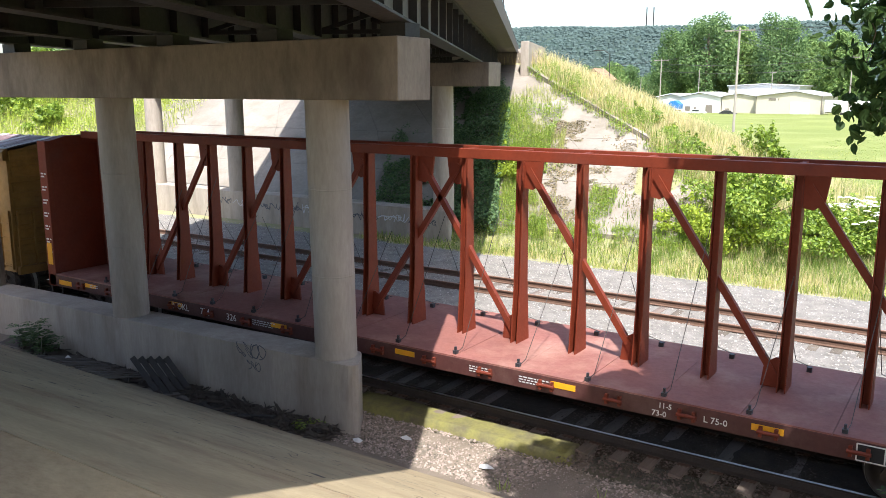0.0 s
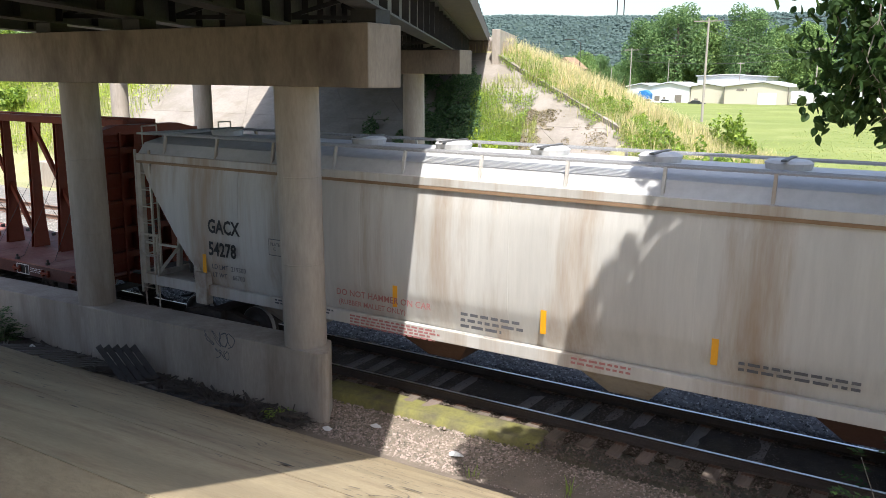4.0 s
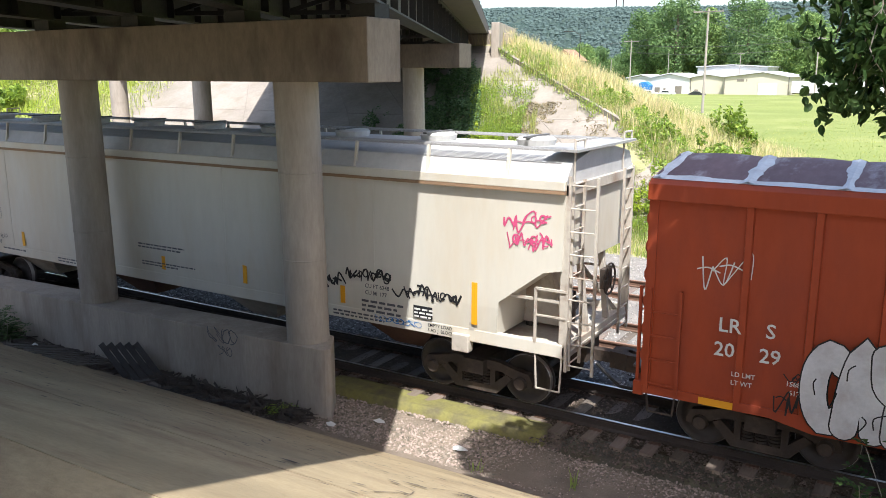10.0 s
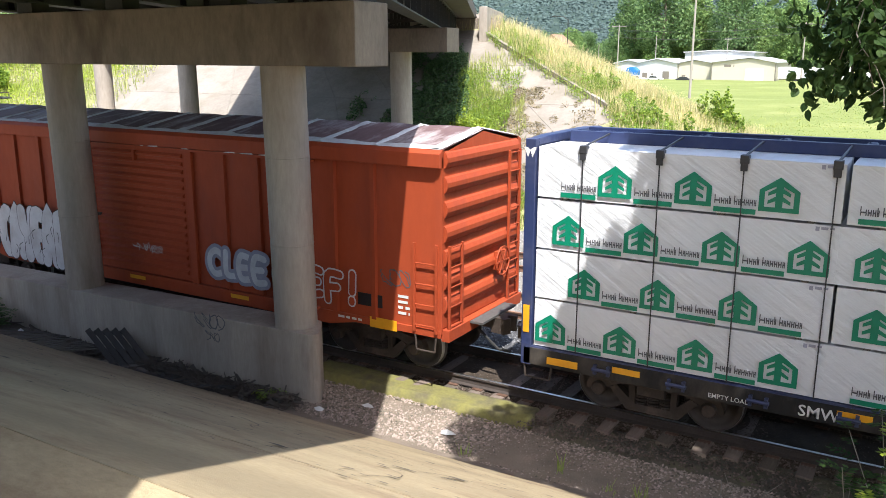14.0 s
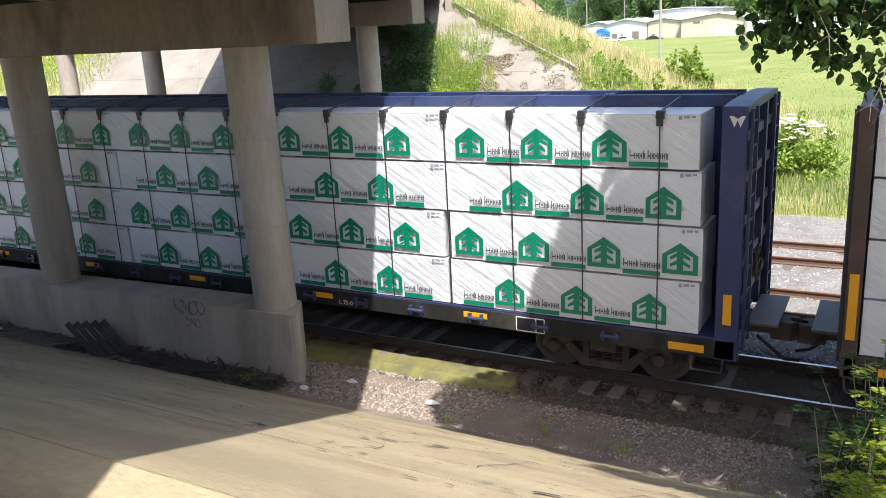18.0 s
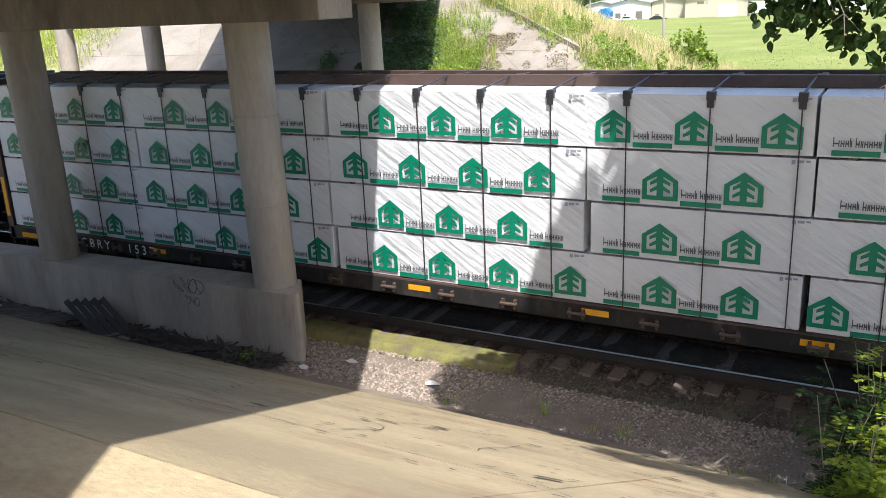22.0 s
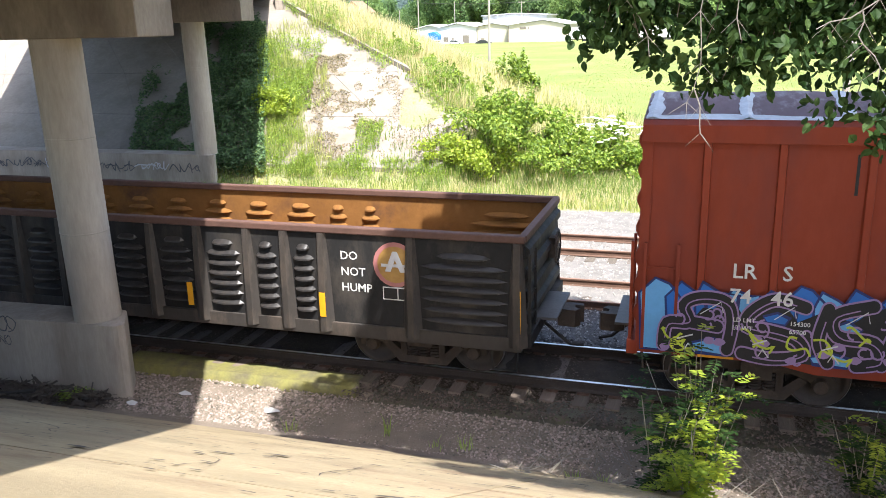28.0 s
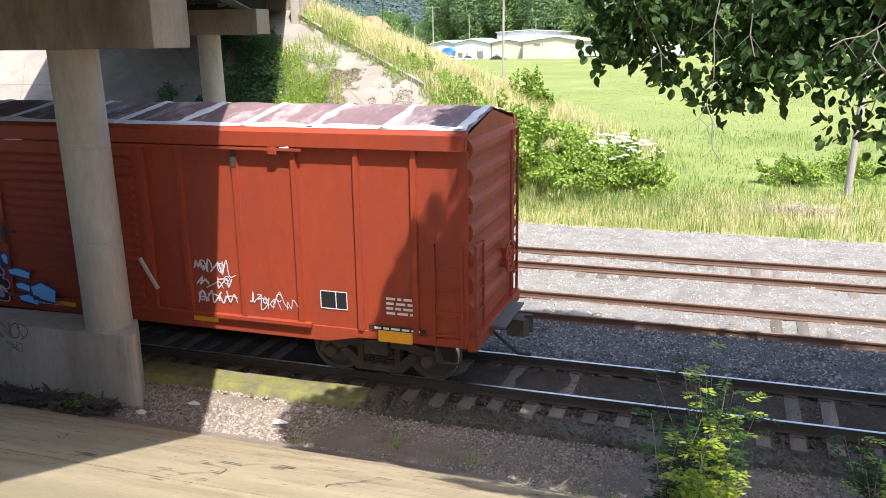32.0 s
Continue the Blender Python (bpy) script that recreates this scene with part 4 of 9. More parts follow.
# --- centre-beam flat car ---
def centerbeam(u0, length, label, paint, deck, name="centerbeam_flatcar", end_sheet=None, sill_paint=None, marks=((0.2, 0.57), (0.2, 0.57)), front=0.34, drop=0.0, fittings=None):
    c = car_thing(name, label, u0, length)
    sill = Geo()
    for s in (-1, 1):
        sill.prism([(s * 1.50, 0.80), (s * 1.50, 1.09), (s * 1.38, 1.09), (s * 1.38, 1.02), (s * 1.47, 1.02), (s * 1.47, 0.86), (s * 1.38, 0.86), (s * 1.38, 0.80)], "x", 0.05, length - 0.05)
    part("side_sill", sill, sill_paint or paint, c, bevel=0.006)
    part("centre_sill", Geo().box(0.2, length - 0.2, -0.35, 0.35, 0.72, 1.08), paint, c)
    n = 18
    step = (length - 0.2) / n
    for i in range(n):
        part("deck_plate", Geo().box(0.1 + i * step + 0.004, 0.1 + (i + 1) * step - 0.004, -1.49, 1.49, 1.08, 1.115 + 0.003 * (i % 2)), deck, c)
    # bulkheads
    for x, s in ((0.0, 1), (length, -1)):
        deep = front if s > 0 else 0.34
        a, b = sorted((x, x + s * deep))
        inner = x + s * (deep - 0.04)
        ia, ib = sorted((inner, inner + s * 0.03))
        bulk = part("bulkhead", Geo().box(ia, ib, -1.36, 1.36, 1.1, 4.5), end_sheet or paint, c, "steel end bulkhead")
        for y in (-1.50, 1.36):
            part("bulkhead_post", Geo().box(a, b, y, y + 0.14, 0.78, 4.55), paint, bulk, bevel=0.012)
        part("bulkhead_top", Geo().prism([(-1.36, 4.44), (-1.36, 4.55), (-0.9, 4.66 - drop * 0.6), (0.9, 4.66 - drop * 0.6), (1.36, 4.55), (1.36, 4.44)], "x", a, b), paint, bulk, bevel=0.012)
        for z in (1.5, 2.1, 2.75, 3.4, 4.0):
            part("bulkhead_rib", Geo().box(min(x + s * 0.06, inner), max(x + s * 0.06, inner), -1.36, 1.36, z, z + 0.14), end_sheet or paint, bulk)
        for y in (-0.45, 0.5):
            part("bulkhead_rib", Geo().box(min(x + s * 0.02, inner), max(x + s * 0.02, inner), y, y + 0.16, 1.1, 4.5), fittings or paint, bulk)
        ladder(c, fittings or paint, x - s * 0.04, -1.32, 0.95, 4.5, 0.42, 0.36, False)
        ladder(c, fittings or paint, x - s * 0.04, 0.9, 0.95, 4.5, 0.42, 0.36, False)
        part("end_platform", Geo().box(min(x - s * 0.45, x), max(x - s * 0.45, x), -0.75, 0.75, 1.12, 1.16), "grating", c)
        mw, mh = marks[0 if s > 0 else 1]
        plate(c, a + deep * 0.5 - mw / 2, a + deep * 0.5 + mw / 2, 1.35, 1.35 + mh, -1.506, "yellow")
        plate(c, x + s * 0.75 - 0.27, x + s * 0.75 + 0.27, 0.86, 0.98, -1.506, "yellow")
        stirrup(c, "truck", a + 0.05 if s > 0 else b - 0.7, -1.46, 0.82, 0.5, 0.26)
    brake_wheel(c, "truck", length + 0.06, -0.25, 2.0)
    # centre beam: top chord, uprights, braces
    x0, x1 = 0.34, length - 0.34
    chord = Geo()
    for s in (-1, 1):
        chord.box(x0, x1, s * 0.42 - 0.06, s * 0.42 + 0.06, 4.58 - drop, 4.76 - drop)
    part("top_chord", chord, paint, c, "ladder-like top chord", 0.008)
    rung_me = Geo().box(-0.04, 0.04, -0.36, 0.36, 4.66 - drop, 4.73 - drop).mesh("chord_rung", paint)
    post_g = Geo()
    for s in (-1, 1):
        post_g.prism([(s * 0.03, 1.11), (s * 0.24, 1.11), (s * 0.15, 2.2), (s * 0.10, 4.6), (s * 0.03, 4.6)], "x", -0.07, -0.05)
        post_g.prism([(s * 0.03, 1.11), (s * 0.24, 1.11), (s * 0.15, 2.2), (s * 0.10, 4.6), (s * 0.03, 4.6)], "x", 0.05, 0.07)
    post_g.box(-0.07, 0.07, -0.03, 0.03, 1.11, 4.6)
    post_me = post_g.mesh("upright", paint)
    half = [length - 2.43 - 1.195 * k for k in range(8)]
    half = [x for x in half if x > length / 2]
    xs = sorted(half + [length - x for x in half])
    for x in xs:
        part("upright", post_me, None, c).location.x = x
        part("chord_rung", rung_me, None, c).location.x = x
    # braces lean outwards from the middle, foot to head over two bays; the last pair reaches the end webs
    feet = half[0:8:2]
    runs = [((x - 0.10, 1.25), (x - 2.39 + 0.14, 4.40)) for x in feet] + [((half[0] + 0.12, 1.25), (length - 1.36, 4.45))]
    for p, q in runs:
        for flip in (False, True):
            P, Q = [((length - e[0]) if flip else e[0], e[1]) for e in (p, q)]
            g = Geo().bar((P[0], 0, P[1]), (Q[0], 0, Q[1]), 0.10, 0.11)
            d = 1 if Q[0] > P[0] else -1
            g.prism([(P[0] - d * 0.10, 1.12), (P[0] + d * 0.26, 1.12), (P[0] + d * 0.22, 1.50), (P[0] + d * 0.05, 1.62), (P[0] - d * 0.10, 1.62)], "y", -0.02, 0.02)
            g.prism([(Q[0] + d * 0.10, 4.58), (Q[0] - d * 0.30, 4.58), (Q[0] - d * 0.24, 4.12), (Q[0] - d * 0.08, 4.02), (Q[0] + d * 0.10, 4.05)], "y", -0.02, 0.02)
            part("brace", g, paint, c, "diagonal brace with gusset plates")
    # end webs of the centre beam, next to the bulkheads
    for x, sg in ((0.30, 1), (length - 0.30, -1)):
        xa, xb = sorted((x, x + sg * 0.90))
        xi = x + sg * 0.90
        web = part("end_web", Geo().box(xa, xb, -0.02, 0.02, 1.11, 4.60), paint, c, "wide end plate of the centre beam")
        part("web_flange", Geo().box(min(xi, xi - sg * 0.03), max(xi, xi - sg * 0.03), -0.16, 0.16, 1.11, 4.58), paint, web)
        part("web_gusset", Geo().prism([(xi, 4.58), (xi + sg * 0.38, 4.58), (xi + sg * 0.05, 4.05), (xi, 3.95)], "y", -0.015, 0.015), paint, web)
    truck(c, 2.15)
    truck(c, length - 2.15)
    ends(c, length)
    winch_me = Geo().box(0, 0.05, -1.56, -1.48, 0.86, 1.02).box(0.22, 0.27, -1.56, -1.48, 0.86, 1.02).bar((-0.02, -1.55, 0.94), (0.29, -1.55, 0.94), 0.06, seg=8).mesh("strap_winch", paint)
    x = 1.3
    while x < length - 1:
        part("strap_winch", winch_me, None, c).location.x = x
        x += 1.19
    x = 1.6
    while x < length - 2.2:
        plate(c, x, x + 0.45, 0.93, 1.03, -1.503, "yellow")
        x += 3.25
    plate(c, length - 3.55, length - 3.05, 0.82, 1.06, -1.504, "ink_black", "notice_board")
    fr = Geo()
    for a, b in (((length - 3.55, 0.82), (length - 3.05, 0.82)), ((length - 3.05, 0.82), (length - 3.05, 1.06)), ((length - 3.05, 1.06), (length - 3.55, 1.06)), ((length - 3.55, 1.06), (length - 3.55, 0.82)), ((length - 3.2, 0.82), (length - 3.2, 1.06))):
        stroke(fr, [a, b], 0.02, -1.5105)
    part("notice_frame", fr, "ink_white", c)
    return c


cb = centerbeam(-20.43, 22.8, "empty oxide-red centre-beam flat car with truss uprights", "red_beam", "red_deck", sill_paint="maroon_sill")
for txt, x, z, s in (("NOKL", 4.95, 0.88, 0.21), ("734", 5.9, 0.88, 0.21), ("326", 6.75, 0.88, 0.21), ("73-0", 16.35, 0.83, 0.13), ("11-5", 16.45, 0.97, 0.12), ("L 75-0", 17.15, 0.89, 0.14)):
    lettering(txt, s, "ink_white", cb, (x, -1.508, z))
for x, rows in ((7.55, [0.75, 0.6]), (13.0, [0.5, 0.45]), (14.0, [0.7, 0.55]), (19.8, [0.6, 0.6]), (1.8, [0.4])):
    bars([r * 0.9 for r in rows] + [rows[0] * 0.8], "paint_white", cb, (x, -1.508, 0.99), 0.028, 0.6)
# loading instructions on the end web and the far bulkhead's post
for k, (txt, z, size) in enumerate((("LOADE", 3.86, 0.14), ("UNLOA", 3.68, 0.14), ("INSTRU", 3.50, 0.14), ("SAFETY", 2.98, 0.13), ("WAR", 2.22, 0.18), ("DO NOT", 2.07, 0.11), ("CAR U", 1.94, 0.11), ("SECUR", 1.68, 0.11))):
    lettering(txt, size, "ink_white", cb, (21.74, -0.026, z))
for k, (z, rows) in enumerate(((3.40, [0.44, 0.48]), (3.22, [0.42, 0.46]), (2.86, [0.40, 0.42, 0.36, 0.42]), (2.50, [0.40, 0.42]), (1.82, [0.42]), (1.56, [0.40]))):
    bars(rows, "ink_white", cb, (21.74, -0.024, z), 0.06)
for k in range(7):
    bars([0.30, 0.33], "ink_white", cb, (0.95, -0.024, 3.9 - k * 0.33), 0.06)
    bars([0.22, 0.2], "ink_white", cb, (0.06, -1.503, 3.7 - k * 0.34), 0.05)
plate(cb, 22.15, 22.32, 0.90, 1.00, -1.506, "paint_pink", "red_sticker")
for i in range(15):
    x = 2.3 + i * 1.29
    g = Geo().tube([(x, -1.46, 1.10), (x + 0.05, -1.2, 1.2), (x + 0.25, -0.15, 3.0 + 0.4 * (i % 3))], 0.0065, 5)
    part("tie_down_cable", g, "chain", cb, "slack tie-down cable")
    part("ratchet", Geo().box(x - 0.035, x + 0.04, -1.41, -1.33, 1.10, 1.18).box(x - 0.015, x + 0.02, -1.39, -1.35, 1.18, 1.25), "strap", cb)
    part("tie_down_cable", Geo().tube([(x + 0.4, 1.40, 1.10), (x + 0.2, 0.9, 1.35), (x + 0.1, 0.15, 2.6 + 0.3 * (i % 2))], 0.0065, 5), "chain", cb)
    part("ratchet", Geo().box(x + 0.35, x + 0.43, 1.08, 1.16, 1.10, 1.20), "strap", cb)


# --- covered hoppers ---
def hopper(u0, length, label, body, half, eave, roof_top, taper, flat, name="covered_hopper"):
    c = car_thing(name, label, u0, length)
    sill_z = 1.24
    if flat:
        sec = [(half - 0.03, 1.40), (half, 1.9), (half, 2.02), (half, 2.62), (half, 2.69), (half, 3.3), (half, eave - 0.06)]
    else:
        sec = [(half - 0.14, 1.40), (half - 0.06, 1.70), (half + 0.02, 2.05), (half + 0.04, 2.5), (half + 0.04, 3.1), (half + 0.02, 3.6), (half - 0.05, eave - 0.05)]

    def x_in(z):
        for (za, xa), (zb, xb) in zip(taper, taper[1:]):
            if za <= z <= zb:
                return xa + (xb - xa) * (z - za) / (zb - za)
        return taper[-1][1] if z > taper[-1][0] else taper[0][1]
    ring = []
    for k in range(len(sec) - 1):
        (ya, za), (yb, zb) = sec[k], sec[k + 1]
        for j in range(3):
            ring.append((ya + (yb - ya) * j / 3, za + (zb - za) * j / 3))
    ring.append(sec[-1])
    g = Geo()
    n = len(ring)
    for s in (-1, 1):
        k = len(g.v)
        g.v += [(x_in(z), s * y, z) for y, z in ring] + [(length - x_in(z), s * y, z) for y, z in ring]
        g.f += [(k + i, k + i + 1, k + n + i + 1, k + n + i) for i in range(n - 1)]
    for off in (0, n):                                       # sloping end sheets, with edges of their own
        k = len(g.v)
        g.v += g.v[off:off + n] + g.v[2 * n + off:3 * n + off]
        g.f += [(k + i, k + i + 1, k + n + i + 1, k + n + i) for i in range(n - 1)]
    k = len(g.v)
    g.v += [g.v[0], g.v[n], g.v[3 * n], g.v[2 * n]]
    g.f.append((k, k + 1, k + 2, k + 3))
    shell = part("body", g, body, c, "curved steel body" if not flat else "flat-sided steel body", smooth=not flat)
    # seams between side sheets
    seam = Geo()
    count = 5 if flat else 6
    for i in range(1, count):
        x = length * i / count
        for s in (-1, 1):
            for (ya, za), (yb, zb) in zip(ring, ring[1:]):
                seam.bar((x, s * ya, za), (x, s * yb, zb), 0.02, 0.012)
    tagged(part("seam", seam, body, shell), kind="stuff")
    # roof: sloping flanks, flat top, hatches, running boards
    e0, e1 = 0.05, length - 0.05
    y_e = sec[-1][0]
    part("roof", Geo().prism([(-y_e - 0.02, eave), (-y_e + 0.18, roof_top - 0.20), (-0.55, roof_top - 0.05), (0.55, roof_top - 0.05), (y_e - 0.18, roof_top - 0.20), (y_e + 0.02, eave), (y_e - 0.05, eave - 0.06), (-y_e + 0.05, eave - 0.06)], "x", e0, e1), "hopper_roof", c, "grey sloping roof", smooth=False)
    for s in (-1, 1):
        part("eave_rail", Geo().box(e0, e1, s * (y_e + 0.03) - 0.045, s * (y_e + 0.03) + 0.045, eave - 0.13, eave + 0.02), body, c, bevel=0.01)
        part("eave_seam", Geo().box(e0, e1, s * (y_e + 0.035) - 0.042, s * (y_e + 0.035) + 0.042, eave - 0.185, eave - 0.131), "rust_band", c)
        board = Geo()
        yb = s * (y_e - 0.28)
        for k in range(6):
            board.box(e0 + 0.1, e1 - 0.1, yb - 0.20 + k * 0.075, yb - 0.175 + k * 0.075, roof_top - 0.01, roof_top + 0.02)
        x = e0 + 0.15
        while x < e1 - 0.1:
            board.box(x, x + 0.02, yb - 0.21, yb + 0.22, roof_top - 0.015, roof_top + 0.012)
            x += 0.11
        part("running_board", board, "walkway", c, "steel grating walkway")
        br_ = Geo()
        x = e0 + 0.8
        while x < e1:
            br_.bar((x, s * (y_e - 0.02), eave + 0.02), (x, s * (y_e - 0.10), roof_top), 0.05)
            x += 1.55
        tagged(part("walkway_bracket", br_, body, c), kind="stuff")
    for i in range(9):
        x = 1.3 + i * (length - 2.6) / 8
        h = part("roof_hatch", Geo().lathe([(0.33, roof_top - 0.06), (0.36, roof_top + 0.05), (0.30, roof_top + 0.09), (0.05, roof_top + 0.10)], (x, 0, 0), "z", 16), "hopper_roof", c)
        part("hatch_bar", Geo().box(x - 0.04, x + 0.04, -0.48, 0.48, roof_top + 0.09, roof_top + 0.12), "grating", h)
    # sills, hopper outlets
    for s in (-1, 1):
        part("side_sill", Geo().box(0.06, length - 0.06, s * 1.45 - 0.06, s * 1.45 + 0.06, sill_z - 0.02, 1.45), body, c, "pale side sill", 0.012)
    part("centre_sill", Geo().box(0.1, length - 0.1, -0.3, 0.3, 0.78, 1.3), "truck", c)
    for i in range(4):
        x = 3.7 + (length - 7.4) * i / 3
        part("outlet", Geo().add([(x - 1.1, -1.3, 1.42), (x + 1.1, -1.3, 1.42), (x + 1.1, 1.3, 1.42), (x - 1.1, 1.3, 1.42), (x - 0.35, -0.5, 0.55), (x + 0.35, -0.5, 0.55), (x + 0.35, 0.5, 0.55), (x - 0.35, 0.5, 0.55)],
                                 [(3, 2, 1, 0), (4, 5, 6, 7), (0, 1, 5, 4), (1, 2, 6, 5), (2, 3, 7, 6), (3, 0, 4, 7)]), "rust_edge" if i % 2 else "hopper_frame", c, "hopper discharge outlet")
    # end frames
    for x, s in ((0.0, 1), (length, -1)):
        for y in (-1.44, 1.44):
            part("corner_post", Geo().box(min(x, x + s * 0.13), max(x, x + s * 0.13), y - 0.06, y + 0.06, 1.24, eave - 0.02), "hopper_frame", c, bevel=0.012)
            part("bolster_post", Geo().box(x + s * 1.75 - 0.06, x + s * 1.75 + 0.06, y - 0.07, y + 0.07, 1.42, 2.10), "hopper_frame", c, bevel=0.012)
            part("grab_bar", Geo().bar((x + s * 0.1, y, 2.15), (x + s * 1.15, y, 2.15), 0.045), "hopper_frame", c)
        for y in (-0.5, 0.5):
            part("slope_strut", Geo().bar((x + s * 0.05, y, 1.3), (x + s * 0.35, y, eave - 0.1), 0.10), "hopper_frame", c)
            part("slope_strut", Geo().bar((x + s * 0.10, y * 2.2, 1.4), (x + s * 0.95, y * 0.6, 2.9), 0.07), "hopper_frame", c)
        part("end_sill", Geo().box(min(x, x + s * 0.12), max(x, x + s * 0.12), -1.5, 1.5, 1.20, 1.42), "hopper_frame", c, "dusty end sill", 0.012)
        part("top_tie", Geo().box(min(x, x + s * 0.10), max(x, x + s * 0.10), -1.5, 1.5, eave - 0.22, eave - 0.04), "hopper_frame", c, bevel=0.012)
        part("end_roof_walk", Geo().box(min(x - s * 0.06, x + s * 0.55), max(x - s * 0.06, x + s * 0.55), -1.38, 1.38, roof_top - 0.02, roof_top + 0.02), "walkway", c, "grating walkway across the roof end")
        for y in (-1.30, 0.95):
            part("roof_grab", Geo().tube([(x + s * 0.02, y, eave), (x + s * 0.02, y, roof_top + 0.16), (x + s * 0.02, y + 0.4, roof_top + 0.16), (x + s * 0.02, y + 0.4, roof_top)], 0.018, 6), "hopper_frame", c)
        part("slope_gusset", Geo().prism([(x + s * 0.45, 1.42), (x + s * 1.80, 1.42), (x + s * 0.62, 2.85)], "y", -0.46, -0.42), "hopper_frame", c, "rust-stained gusset plate")
        part("end_platform", Geo().box(min(x - s * 0.02, x + s * 1.9), max(x - s * 0.02, x + s * 1.9), -1.42, 1.42, 1.27, 1.31), "hopper_frame", c)
        ladder(c, "hopper_frame", min(x, x - s * 0.05) if s < 0 else x - 0.02, -1.49, 1.0, eave + 0.1, 0.46, 0.37)
        ladder(c, "hopper_frame", x - s * 0.02, -1.40, 1.0, eave, 0.45, 0.37, False)
        ladder(c, "hopper_frame", x - s * 0.02, 0.95, 1.0, eave, 0.45, 0.37, False)
        gr = Geo()
        xa = x + s * 0.55
        gr.bar((xa, -1.5, 1.42), (xa, -1.5, 2.35), 0.04).bar((x, -1.5, 2.35), (xa, -1.5, 2.35), 0.04).bar((x, -1.5, 1.9), (xa, -1.5, 1.9), 0.03)
        part("grab_rail", gr, "hopper_frame", c)
        stirrup(c, "hopper_frame", x + (0.05 if s > 0 else -0.55), -1.48, 1.24, 0.48, 0.62)
        part("jacking_pad", Geo().box(x + s * 1.95 - 0.17, x + s * 1.95 + 0.17, -1.58, -1.40, 1.02, 1.34 if flat else 1.72), "hopper_frame", c, bevel=0.02)
        mech = Geo()
        rng_ = random.Random(int(u0 * 10) + s)
        for k in range(5):
            xx, yy = x + s * rng_.uniform(0.4, 1.3), rng_.uniform(-0.9, 0.9)
            mech.lathe([(rng_.uniform(0.08, 0.2), 0), (rng_.uniform(0.08, 0.2), rng_.uniform(0.3, 0.6))], (xx, yy, 1.31), "z", 12)
        mech.lathe([(0.17, -0.35), (0.17, 0.45)], (x + s * 0.75, 0, 1.6), "y", 14)
        part("brake_gear", mech, "truck", c)
        truck(c, x + s * 1.9)
    brake_wheel(c, "truck", length + 0.05, 0.3, 2.2)
    ends(c, length)
    return c


gacx = hopper(3.69, 18.45, "dirty white curved-side covered hopper car with rust streaks", "hopper_white", 1.50, 4.12, 4.56, [(1.40, 1.95), (3.70, 0.28), (4.1, 0.10)], False)
yg = -1.56
lettering("GACX", 0.40, "ink_black", gacx, (2.22, yg, 2.62), (90, 0, 0), squeeze=0.80, bold=0.03)
lettering("54278", 0.40, "ink_black", gacx, (2.22, yg, 2.14), (90, 0, 0), squeeze=0.80, bold=0.03)
lettering("LD LMT  219300", 0.14, "ink_grey", gacx, (2.28, yg + 0.02, 1.85))
lettering("LT WT    66700", 0.14, "ink_grey", gacx, (2.28, yg + 0.03, 1.67))
lettering("DO NOT HAMMER ON CAR", 0.17, "ink_red", gacx, (5.6, yg + 0.02, 1.78))
lettering("(RUBBER MALLET ONLY)", 0.14, "ink_red", gacx, (5.65, yg + 0.03, 1.60))
bars([1.9, 2.0, 1.8, 1.9], "ink_red", gacx, (5.9, -1.514, 1.38), 0.045, 0.3)
bars([1.2, 1.2, 0.8], "ink_grey", gacx, (8.35, yg + 0.005, 1.80), 0.07)
bars([1.5, 1.4], "ink_grey", gacx, (4.0, -1.514, 1.40), 0.04)
bars([1.0, 1.0], "ink_red", gacx, (10.4, -1.514, 1.38), 0.05)
bars([1.6, 1.6], "ink_grey", gacx, (13.0, yg + 0.01, 1.80), 0.06)
bars([0.9, 0.9, 0.8], "ink_grey", gacx, (14.9, yg + 0.06, 3.85), 0.045)
em = Geo()
for i, (x, w) in enumerate(((0.0, 0.44), (0.50, 0.42), (0.98, 0.34), (1.38, 0.46))):
    z0, z1, sl = 3.40, 3.88, 0.12
    X = 16.1 + x
    em.add([(X + px + sl * (pz - z0) / (z1 - z0), -1.566 + 0.05 * (pz - z0) / 0.46, pz) for px, pz in ((0, z0), (w, z0), (w, z1), (0, z1))], [(0, 1, 2, 3)])
part("emblem", em, "ink_blue", gacx, "slanted blue emblem blocks", fix=False)
cut = Geo()
for X, zc, w in ((16.26, 3.64, 0.26), (16.72, 3.58, 0.20), (17.16, 3.66, 0.16), (17.62, 3.64, 0.24)):
    cut.add([(X, -1.572 + 0.10 * (zc - 3.4), zc), (X + w, -1.572 + 0.10 * (zc - 3.4), zc), (X + w + 0.02, -1.565 + 0.10 * (zc - 3.4), zc + 0.07), (X + 0.02, -1.565 + 0.10 * (zc - 3.4), zc + 0.07)], [(0, 1, 2, 3)])
part("emblem_cut", cut, "hopper_white", gacx, fix=False)
for x in (2.0, 6.9, 9.85, 12.6, 15.7):
    plate(gacx, x, x + 0.10, 1.72, 2.12, -1.53, "yellow")
lettering("PLATE\n   C", 0.09, "ink_grey", gacx, (3.97, yg, 2.53))
box_line = stroke(Geo(), [(3.93, 2.34), (4.27, 2.34), (4.27, 2.66), (3.93, 2.66)], 0.014, yg - 0.002, True)
part("plate_frame", box_line, "ink_grey", gacx, fix=False)

dow = hopper(23.2, 19.0, "cream flat-sided covered hopper car with graffiti tags", "hopper_cream", 1.53, 4.12, 4.60, [(1.40, 1.27), (2.02, 1.22), (2.62, 0.42), (2.69, 0.09), (4.1, 0.06)], True)
yd = -1.536
